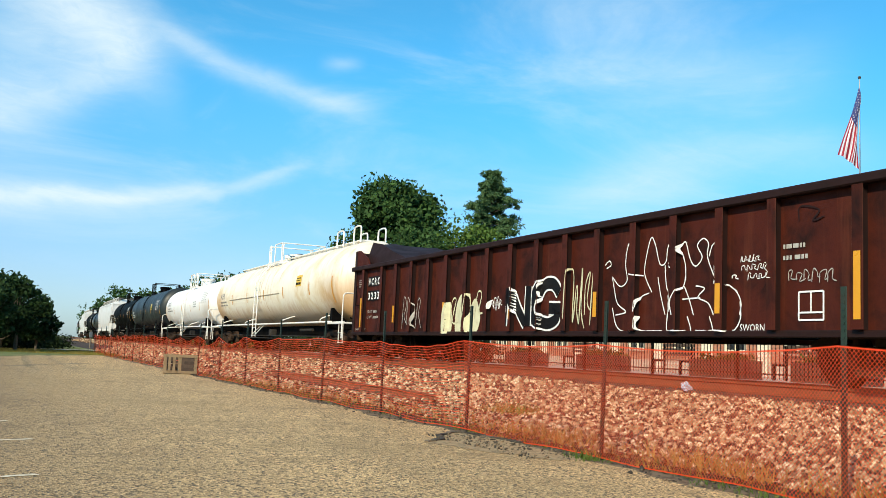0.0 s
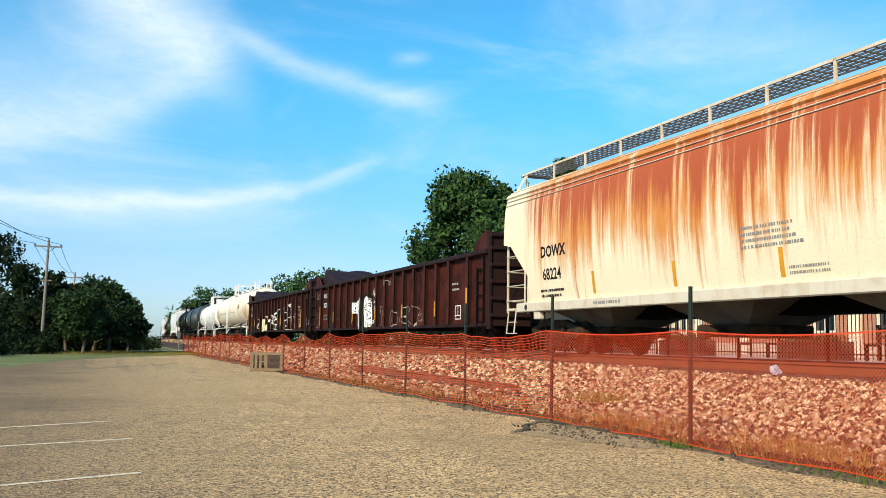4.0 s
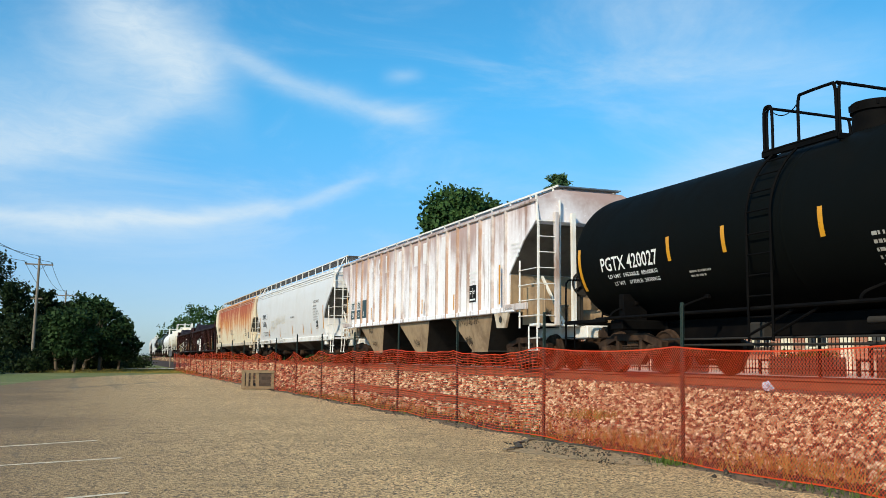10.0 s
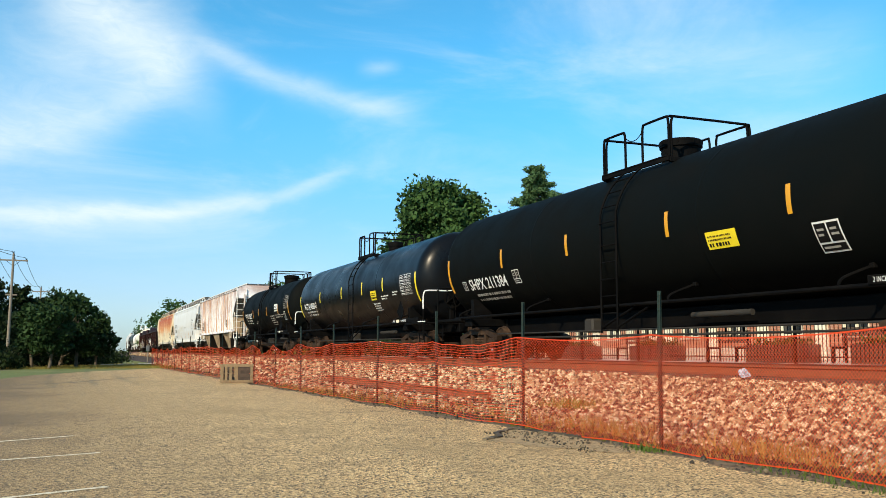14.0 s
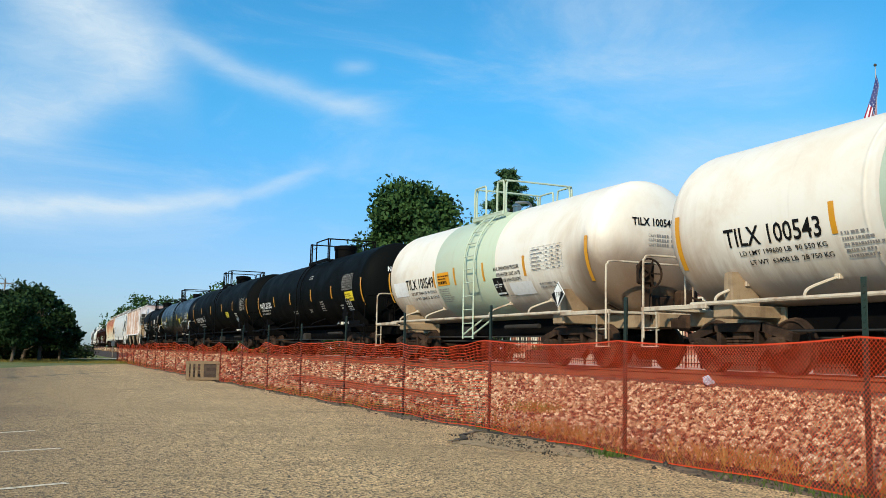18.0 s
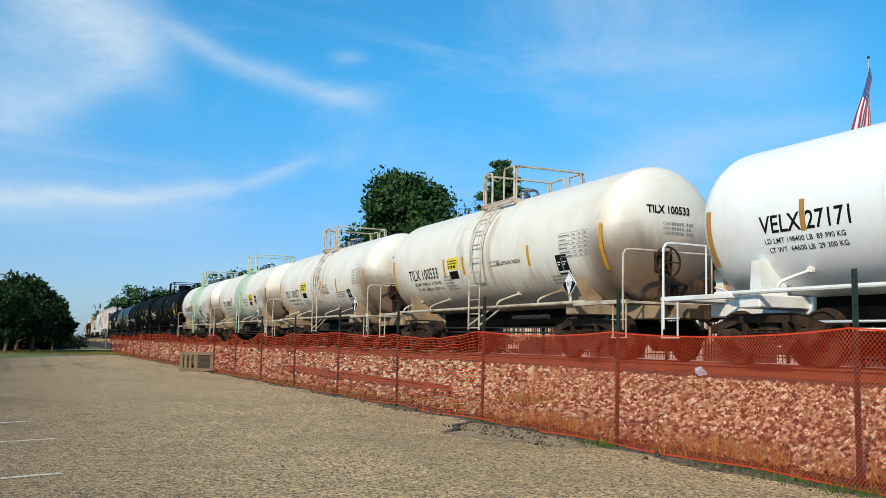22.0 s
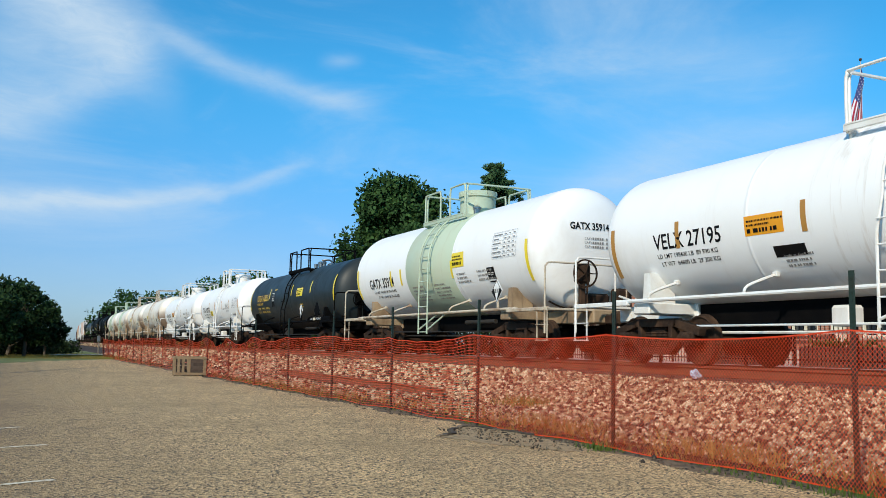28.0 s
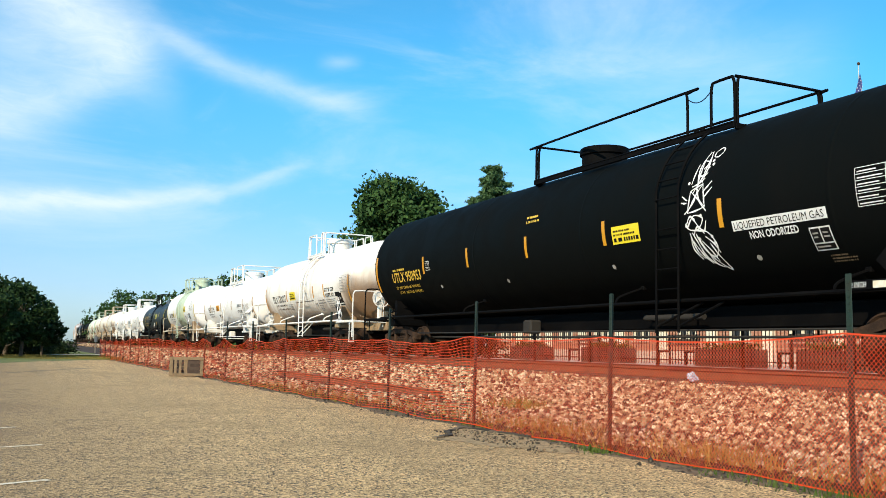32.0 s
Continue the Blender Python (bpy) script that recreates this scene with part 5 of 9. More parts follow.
    strips(car, [Y(u) for u in spec.get("end_strips", ())], zc + spec.get("end_z", -0.76), spec.get("end_high", 0.92), side, 0.11, spec.get("strip_mat"))
    if "placard" in spec:
        for u, h, number in spec["placard"] if isinstance(spec["placard"][0], tuple) else (spec["placard"],):
            placard(car, Y(u), h, 0.52, number, 1.44)
            part("placard_bracket", Geo().box((-1.44, Y(u) - 0.03, 1.1), (-1.40, Y(u) + 0.03, h), 0.006), steel, car)
    if steel == BLACK_STEEL:
        y = -half + 3.3
        part("sill_plate", Geo().box((-1.47, y - 2.3, 1.09), (-1.43, y + 0.1, 1.22), 0.008), steel, car, "black plate on the sill")
        on = flat_side(1.472)
        lettering(car, "2 INCH", y, 1.125, 0.10, on, CHALK, wide=0.24)
        plate(car, "sill_patch", y - 0.34, 1.11, 0.30, 0.09, on, TAN_SPRAY, "small pale patch", 0.003)
        lettering(car, "HF COMP SHOES", y - 0.70, 1.125, 0.10, on, CHALK, wide=0.55)
        part("placard_holder", Geo().prism([(y - 0.38, 1.46), (y - 0.70, 1.78), (y - 1.02, 1.46), (y - 0.70, 1.14)], -1.455, -1.44), steel, car, "empty black diamond placard holder", smooth=False)
    if "head_number" in spec:
        # the number again on the rear head, above its middle
        depth = lambda x, z: y0 - hd * math.sqrt(max(0.0, 1 - (min(1.0, math.hypot(x, z - zc) / r)) ** 2.94)) - 0.012
        turned = lambda a, z: (-a, depth(-a, z), z)
        start, tall, across = spec.get("head_at", (0.60, 0.21, 0.98))
        ob = lettering(car, spec["head_number"], start, zc + 0.38, tall, turned, ink, bold=0.006, wide=across, lift=0.0)
        g = Geo()
        for k in range(3):
            z = zc + 0.16 - 0.09 * k
            lettering(car, "CAPY", start - 0.34, z, 0.085, turned, spec.get("note_ink", ink), wide=0.19, lift=0.0)
            for a0 in (0.06, 0.0, -0.06, -0.12, -0.18, -0.29, -0.35, -0.41)[:8 - k % 2]:
                g.sheet([[turned(start - 0.60 + a0 - 0.042 * q / 2, z + b) for q in range(3)] for b in (0.004, 0.056)])
        part("small_writing", g, spec.get("note_ink", ink), car, "small stencilled notes", smooth=False)["kind"] = "stuff"
    return car, Y, side


# ---- the cars, from the front of the train to its rear ----
def outward(surf, d):
    def f(y, h):
        a, b, c = surf(y, h)
        return (a - d, b, c)
    return f


def stroke(g, pts, wide, surf, n=5, across=2, wave=0.25):
    """A painted line through points of y and height."""
    line = smooth_path([(y, h, 0) for y, h in pts], n)
    rows_ = []
    for i, p in enumerate(line):
        d = (line[min(i + 1, len(line) - 1)] - line[max(i - 1, 0)]).normalized()
        s = Vector((-d.y, d.x, 0)) * wide / 2 * (1 - wave + wave * math.sin(0.9 * i + len(pts)))
        rows_.append([surf(p.x + s.x * q, p.y + s.y * q) for q in np.linspace(1, -1, across)])
    g.sheet(rows_)


def blot(g, pts, surf, n=5, rings=2):
    """A filled painted shape."""
    line = smooth_path([(y, h, 0) for y, h in pts], n, True)
    mid = sum(line, Vector((0, 0, 0))) / len(line)
    line.append(line[0])
    g.sheet([[surf(mid.x + (p.x - mid.x) * f, mid.y + (p.y - mid.y) * f) for p in line] for f in np.linspace(0.02, 1, rings)])


def scrawl(car, y, h, wide, high, surf, mat, width=0.03, loops=7, seed=1, label="spray-painted scrawl"):
    """A tag of looping strokes that spells nothing."""
    rnd, g = random.Random(seed), Geo()
    s = outward(surf, 0.006)
    for k in range(loops):
        a = y - wide * (k + 0.1) / loops
        w_ = wide / loops
        pts = [(a, h + high * rnd.uniform(0.0, 0.25)), (a - w_ * rnd.uniform(0.0, 0.4), h + high * rnd.uniform(0.6, 1.0)), (a - w_ * rnd.uniform(0.4, 0.9), h + high * rnd.uniform(0.55, 0.95)),
               (a - w_ * rnd.uniform(0.3, 0.8), h + high * rnd.uniform(0.1, 0.45)), (a - w_ * rnd.uniform(0.9, 1.35), h + high * rnd.uniform(0.0, 0.4))]
        stroke(g, pts, width, s, 7)
    part("graffiti", g, mat, car, label, smooth=False)["kind"] = "stuff"


def gondola(label, front, rear, number, art, spots, heaped=False, ahead=0.0):
    car, length = car_base("gondola_car", label, front, rear)
    half = length / 2
    b0, b1, x, zb, zt = -half + 0.65, half - 0.65, 1.50, 0.68, 2.72
    spots = [q - half for q in spots]
    g = Geo()
    for s in (-1, 1):
        g.box((min(s * x, s * (x - 0.03)), b0, zb), (max(s * x, s * (x - 0.03)), b1, zt - 0.05))
    part("side_wall", g, GONDOLA, car, "dented oxide-red side sheets")
    part("floor_plate", Geo().box((-x + 0.03, b0, 1.10), (x - 0.03, b1, 1.16)), GONDOLA_DARK, car)
    for y in (b0, b1):
        part("end_wall", Geo().box((-x + 0.01, y - 0.04, zb), (x - 0.01, y + 0.04, zt + 0.46)), GONDOLA_DARK, car, "raised dark end wall")
        k = -1 if y > 0 else 1
        for s in (-1, 1):
            lo, hi = sorted((s * (x - 0.03), s * (x + 0.02)))
            part("end_wing", Geo().prism([(y, zt - 0.01), (y, zt + 0.50), (y + k * 0.28, zt + 0.50), (y + k * 0.95, zt + 0.22), (y + k * 1.15, zt - 0.01)], lo, hi), GONDOLA, car, "sloping side wing of the raised end", smooth=False)
            part("end_post", Geo().box((lo - 0.02, y - 0.10, zb - 0.1), (hi + 0.02, y + 0.06, zt + 0.5), 0.01), GONDOLA_DARK, car)
        g = Geo()
        for z in (0.9, 1.35, 1.8, 2.25, 2.7, 3.05):
            g.box((-x, y - 0.12, z), (x, y + 0.12, z + 0.10), 0.02)
        part("end_rib", g, GONDOLA_DARK, car)
    for s in (-1, 1):
        lo, hi = sorted((s * (x - 0.06), s * (x + 0.15)))
        part("top_chord", Geo().box((lo, b0 - 0.06, zt - 0.13), (hi, b1 + 0.06, zt), 0.02), GONDOLA_DARK, car)
        lo, hi = sorted((s * (x - 0.02), s * (x + 0.07)))
        part("bottom_chord", Geo().box((lo, b0, zb - 0.03), (hi, b1, zb + 0.07), 0.015), GONDOLA_DARK, car)
    # upright stakes: a dark web with a red face plate
    web, face = Geo().box((-0.125, -0.045, 0), (0, 0.045, zt - zb - 0.2)), Geo().box((-0.14, -0.085, 0), (-0.125, 0.085, zt - zb - 0.2), 0.005)
    foot = web.mesh("rib_web", GONDOLA_DARK), face.mesh("rib", GONDOLA)
    for y in spots:
        for s in (-1, 1):
            for me, name_ in zip(foot, ("rib_web", "rib")):
                part(name_, me, None, car).matrix_world = pose(s * x, y, zb + 0.07, 0, 0, 0 if s < 0 else 180)
    # dark load that shows above the sides near the ends
    g = Geo()
    rows_ = []
    for i in range(25):
        y = b0 + 0.2 + (b1 - b0 - 0.4) * i / 24
        crown = 2.4 + (0.24 * (i - 19) if heaped and i >= 20 else 0.0) * (1.0 if i < 24 else 0.95)
        rows_.append([(xx, y, (crown if abs(xx) < 1.2 else 2.30) + 0.10 * noise.noise((xx * 2, y * 1.5, front))) for xx in np.linspace(-1.44, 1.44, 9)])
    g.sheet(rows_)
    part("load", g, GONDOLA_DARK, car, "dark rusty scrap load")
    part("underframe", Geo().box((-0.3, -half + 0.4, 0.72), (0.3, half - 0.4, 1.08), 0.02), BLACK_STEEL, car)
    g = Geo()
    for k in range(7):
        y = -half + 2.8 + (length - 5.6) * k / 6
        g.box((-1.45, y - 0.08, 0.72), (1.45, y + 0.08, 1.05), 0.01)
    part("cross_bearer", g, BLACK_STEEL, car)
    for s, e in ((1, half - 0.45), (-1, -half + 0.45)):
        add_coupler(car, e, s, TRUCK_STEEL)
        e -= s * 0.35
        g = Geo()
        for xx in (-1.56, 1.56):
            if s > 0:
                g.tube([(xx, e - 0.10, 1.55), (xx, e - 0.10, 2.12), (xx, e - 0.52, 2.12), (xx, e - 0.52, 1.55), (xx, e - 0.10, 1.55)], 0.018, 6)
                continue
            for z in (0.45, 0.80, 1.15, 1.50, 1.85, 2.20):
                g.tube([(xx, e - s * 0.05, z), (xx, e - s * 0.50, z)], 0.016, 6)
            for d in (0.05, 0.50):
                g.beam((xx, e - s * d, 0.45), (xx, e - s * d, 2.55 if d < 0.1 else 2.25), 0.03, 0.05, (1, 0, 0))
        part("ladder", g, BLACK_STEEL, car, "corner ladder of grab irons")
        g = Geo()
        for xx in (-0.95, -0.45, 0.45, 0.95):
            g.beam((xx, e + s * 0.16, 0.75), (xx, e + s * 0.16, 3.15), 0.05, 0.06, (1, 0, 0))
        g.tube([(-0.95, e + s * 0.18, 1.25), (-0.45, e + s * 0.18, 2.0)], 0.02, 6)
        part("end_ladder", g, BLACK_STEEL, car, "dark uprights and brake rod on the end wall")
    for y in (half - 2.3, -half + 2.3):
        add_truck(car, y)
    surf = flat_side(x + 0.012)
    rib_surf = flat_side(x + 0.142)
    strips(car, [spots[q] for q in (2, 5, 8, 11, 14)], 1.00, 0.45, rib_surf, 0.11)
    strips(car, [spots[0], spots[-1] + 0.03], 0.88, 0.86, rib_surf, 0.11)
    for row_, z in ((number[0], 2.08), (number[1], 1.66)):
        plate(car, "number_patch", spots[-1] - 0.16, z, 1.04, 0.29, surf, INK, "black patch behind the number", 0.003)
        for k, letter in enumerate(row_):
            lettering(car, letter, spots[-1] - 0.20 - 0.245 * k, z + 0.045, 0.28, surf, CHALK, bold=0.008, wide=0.165, lift=0.008)
    lettering(car, "LD LMT", spots[-1] - 0.20, 1.30, 0.12, surf, DULL_CHALK, wide=0.40)
    lettering(car, "LT WT", spots[-1] - 0.20, 1.14, 0.12, surf, DULL_CHALK, wide=0.36)
    word_bars(car, spots[-1] - 0.70, 1.30, 0.40, 2, 0.085, surf, DULL_CHALK, gap=1.9)
    word_bars(car, half - 1.0, 2.28, 0.42, 4, 0.035, surf, DULL_CHALK)
    word_bars(car, -half + 3.34 + ahead, 1.88, 0.55, 2, 0.075, surf, DULL_CHALK, gap=2.1)
    lettering(car, "2 INCH HF COMP SHOES", half - 0.85, 0.80, 0.085, surf, DULL_CHALK, wide=0.85)
    g = Geo()
    s_ = lifted(surf, 0.004)
    yb, zb_ = -half + 3.06 + ahead, 0.89
    for a in ((0, 0, 0.42, 0), (0, 0.38, 0.42, 0.38), (0, 0, 0, 0.38), (0.42, 0, 0.42, 0.38), (0.21, 0.1, 0.21, 0.38), (0, 0.1, 0.42, 0.1)):
        g.beam(s_(yb - a[0], zb_ + a[1]), s_(yb - a[2], zb_ + a[3]), 0.024, 0.004, (1, 0, 0))
    part("service_stencil", g, CHALK, car, "white outlined service stencil", smooth=False)

    def over_ribs(y, h):
        """The side as a spray can meets it: panels and the ribs that stand proud of them."""
        d = min(abs(y - q) for q in spots)
        return (-x - 0.012 - 0.13 * max(0.0, min(1.0, (0.11 - d) / 0.025)), y, h)
    art(car, half, over_ribs)
    return car


def art_one(car, half, surf):
    """Block letters, a pale bubble tag and long white outlines."""
    u = lambda v: v + 0.05 - half
    s, s2 = outward(surf, 0.006), outward(surf, 0.012)
    # two tall black letters edged in white
    lines = ([(11.16, 0.86), (11.14, 1.2), (11.12, 1.66)], [(11.08, 1.60), (10.78, 1.2), (10.48, 0.90)], [(10.40, 0.86), (10.40, 1.2), (10.38, 1.68)],
             [(9.22, 1.50), (9.45, 1.68), (9.80, 1.64), (10.05, 1.25), (9.94, 0.98), (9.62, 0.90), (9.32, 0.98), (9.26, 1.14)], [(9.14, 1.18), (9.35, 1.19), (9.58, 1.20)])
    for wide_, on, mat, say in ((0.30, s, CHALK, "white edge of black block letters"), (0.22, s2, INK, "black block letters")):
        g = Geo()
        for line in lines:
            stroke(g, [(u(a), b) for a, b in line], wide_, on, 12, 9, 0.0)
        part("graffiti", g, mat, car, say, smooth=False)["kind"] = "stuff"
    g = Geo()
    for shape in ([(14.3, 0.74), (14.25, 1.25), (14.05, 1.45), (13.95, 1.0), (14.0, 0.74)], [(13.75, 0.76), (13.72, 1.35), (13.45, 1.62), (13.25, 1.2), (13.4, 0.76)], [(13.05, 0.74), (13.0, 1.25), (12.75, 1.5), (12.5, 1.1), (12.65, 0.74)]):
        blot(g, [(u(a), b) for a, b in shape], s, 8, 20)
    part("graffiti", g, PALE_SPRAY, car, "pale cream spray-painted shape", smooth=False)
    scrawl(car, u(14.1), 0.9, 1.7, 0.75, surf, PALE_SPRAY, 0.045, 4, 3)
    scrawl(car, u(8.9), 0.80, 0.9, 1.15, surf, PALE_SPRAY, 0.035, 5, 5)
    scrawl(car, u(12.0), 1.2, 0.5, 0.35, surf, CHALK, 0.025, 4, 9)
    g = Geo()
    outline = [
        [(7.49, 1.71), (7.26, 1.53), (7.06, 1.62), (7.11, 1.89), (7.08, 2.14), (7.0, 2.3), (6.94, 2.18), (6.96, 1.88), (6.89, 1.73), (6.6, 1.68)],
        [(7.49, 1.71), (7.43, 1.5), (7.32, 1.23), (7.08, 1.08), (7.37, 1.03)],
        [(6.37, 1.39), (6.57, 1.71), (6.52, 2.05), (6.41, 2.31), (6.3, 2.18), (6.17, 1.85), (6.02, 1.88), (5.98, 2.1), (5.87, 2.23), (5.91, 2.05), (5.77, 1.75)],
        [(6.44, 1.38), (6.66, 1.31), (6.71, 1.07)],
        [(6.22, 1.64), (6.14, 1.34), (6.02, 1.01)],
        [(6.04, 1.82), (5.98, 1.43), (5.81, 1.38), (5.78, 1.05)],
        [(5.71, 1.0), (5.75, 1.24), (5.55, 1.51), (5.54, 1.79), (5.63, 2.05), (5.54, 2.16), (5.42, 1.87), (5.29, 1.76), (5.15, 1.89), (5.26, 2.08), (5.13, 2.18), (5.01, 2.09), (5.03, 1.89), (4.86, 1.56), (4.73, 1.45)],
        [(4.99, 1.89), (4.92, 2.06), (4.8, 2.05), (4.76, 1.74), (4.73, 1.45)],
        [(5.56, 1.46), (5.43, 1.23), (5.33, 0.99)],
        [(5.6, 1.25), (5.18, 1.26)],
        [(5.29, 1.45), (5.09, 1.4), (5.23, 1.27), (5.0, 1.17), (4.88, 0.99)],
        [(4.56, 1.43), (4.39, 1.32), (4.3, 1.15), (4.33, 0.98)],
        [(7.72, 1.93), (7.59, 2.0), (7.54, 1.92), (7.67, 1.87)],
        [(6.68, 1.0), (6.69, 0.79), (6.57, 0.75), (6.36, 0.75), (6.09, 0.75)],
        [(5.94, 1.13), (5.98, 0.79), (5.87, 0.75)],
        [(5.72, 0.75), (5.55, 0.75), (5.39, 0.75), (5.48, 0.98)],
        [(5.29, 0.75), (5.1, 0.75), (4.9, 0.75), (4.97, 0.97)],
        [(4.32, 1.18), (4.31, 0.93), (4.45, 0.75), (4.71, 0.75), (4.99, 0.75)],
        [(7.47, 1.16), (7.36, 0.87), (7.17, 0.75), (6.87, 0.75)]]
    for line in outline:
        stroke(g, [(u(a), b) for a, b in line], 0.024, s, 12, wave=0.12)
    part("graffiti", g, CHALK, car, "long white spray-painted outlines", smooth=False)
    lettering(car, "SWORN", u(4.32), 0.74, 0.15, s, CHALK, squeeze=0.9)
    for k, (a, wide_) in enumerate(((4.32, 0.38), (4.30, 0.52), (4.18, 0.56))):
        scrawl(car, u(a), 1.74 - 0.13 * k, wide_, 0.105, surf, CHALK, 0.014, 5, 12 + 30 * k)
    scrawl(car, u(4.50), 1.50, 0.12, 0.1, surf, CHALK, 0.02, 1, 77)
    scrawl(car, u(3.25), 2.2, 0.45, 0.25, surf, GONDOLA_DARK, 0.03, 1, 78)
    scrawl(car, u(1.35), 0.90, 0.62, 0.45, surf, CHALK, 0.025, 5, 16)
    scrawl(car, u(17.05), 0.80, 1.2, 1.0, surf, DULL_CHALK, 0.03, 4, 14)
    scrawl(car, u(3.4), 1.38, 0.8, 0.2, surf, DULL_CHALK, 0.016, 6, 15)


def art_two(car, half, surf):
    """Two fat white bubble letters with black edges, and thin pale outlines."""
    u = lambda v: v - half
    shapes = [[(14.33, 1.69), (14.07, 1.75), (13.54, 1.87), (13.1, 1.91), (13.1, 1.61), (13.28, 1.17), (13.02, 0.74), (13.37, 0.70), (13.72, 0.84), (13.8, 1.27), (14.24, 1.32)],
              [(12.78, 1.84), (12.38, 1.95), (12.0, 1.92), (11.77, 1.83), (11.65, 1.49), (11.57, 1.14), (11.65, 0.82), (12.07, 0.70), (12.67, 0.72), (12.83, 1.08), (12.87, 1.51)]]
    for shape in shapes:
        shape = [(14.4 - (14.4 - a) * 0.93, b) for a, b in shape]
        mid = (sum(a for a, _ in shape) / len(shape), sum(b for _, b in shape) / len(shape))
        g = Geo()
        blot(g, [(u(mid[0] + (a - mid[0]) * 1.2), mid[1] + (b - mid[1]) * 1.15) for a, b in shape], outward(surf, 0.005), 8, 24)
        part("graffiti", g, INK, car, "black spray-painted edge", smooth=False)
        g = Geo()
        blot(g, [(u(a), b) for a, b in shape], outward(surf, 0.010), 8, 24)
        part("graffiti", g, CHALK, car, "white bubble letter with black edge", smooth=False)
        g = Geo()
        rnd = random.Random(len(shape))
        for k in range(26):
            z = mid[1] - 0.48 + 0.037 * k
            stroke(g, [(u(mid[0] + rnd.uniform(0.1, 0.38)), z), (u(mid[0] - rnd.uniform(0.0, 0.38)), z + 0.04)], 0.012, outward(surf, 0.016), 8)
        part("graffiti", g, GREY_INK, car, "grey hatching", smooth=False)
    g = Geo()
    for line in ([(12.75, 1.50), (12.5, 1.60), (12.25, 1.52), (12.05, 1.58)], [(12.72, 1.45), (12.45, 1.42), (12.25, 1.50)], [(12.02, 1.80), (11.95, 1.3), (12.0, 0.80)], [(13.75, 1.45), (13.55, 1.30), (13.3, 1.28)]):
        stroke(g, [(u(14.4 - (14.4 - a) * 0.93), b) for a, b in line], 0.05, outward(surf, 0.018), 10)
    part("graffiti", g, INK, car, "black lines inside the bubble letters", smooth=False)["kind"] = "stuff"
    scrawl(car, u(11.72), 1.86, 0.78, 0.30, surf, CHALK, 0.032, 4, 21)
    scrawl(car, u(11.60), 1.60, 0.45, 0.18, surf, CHALK, 0.026, 4, 22)
    scrawl(car, u(11.55), 1.36, 0.52, 0.18, surf, CHALK, 0.026, 4, 27)
    scrawl(car, u(11.45), 1.14, 0.32, 0.16, surf, CHALK, 0.024, 2, 28)
    lettering(car, "2020", u(11.72), 0.88, 0.17, outward(surf, 0.006), CHALK, bold=0.006, wide=0.5)
    scrawl(car, u(14.6), 0.75, 0.35, 0.4, surf, CHALK, 0.025, 3, 23)
    g = Geo()
    thin = [[(10.46, 0.70), (10.32, 1.1), (10.48, 1.55), (10.02, 1.50), (9.92, 1.25), (10.18, 1.12), (9.86, 0.70)],
            [(10.30, 1.38), (10.1, 1.38), (10.15, 1.25), (10.3, 1.28)],
            [(9.62, 1.05), (9.55, 1.32), (9.30, 1.42), (9.06, 1.25), (9.02, 0.9), (9.25, 0.72), (9.55, 0.78), (9.63, 1.02)],
            [(9.42, 1.08), (9.3, 1.22), (9.2, 1.0), (9.3, 0.9), (9.42, 1.05)],
            [(8.9, 0.80), (8.72, 1.4), (8.6, 1.62), (8.52, 1.25), (8.3, 1.48), (8.1, 1.35), (8.34, 1.08), (7.9, 0.80), (7.72, 0.98)],
            [(8.6, 0.72), (8.55, 1.0), (8.3, 0.82), (8.0, 0.70)],
            [(7.75, 1.5), (7.35, 1.3), (7.5, 1.1), (7.1, 1.18), (6.95, 0.92), (7.25, 0.70)], [(7.6, 0.72), (7.55, 1.0), (7.4, 0.9), (7.2, 0.98)]]
    for line in thin:
        stroke(g, [(u(10.7 - (10.46 - a) * 1.45), 0.70 + (b - 0.70) * 0.88) for a, b in line], 0.024, outward(surf, 0.006), 14)
    part("graffiti", g, DULL_CHALK, car, "thin pale spray-painted letter outlines", smooth=False)["kind"] = "stuff"
    scrawl(car, u(17.0), 1.05, 0.4, 0.25, surf, DULL_CHALK, 0.03, 3, 25)
    scrawl(car, u(10.4), 2.2, 0.9, 0.2, surf, DULL_CHALK, 0.02, 5, 29)


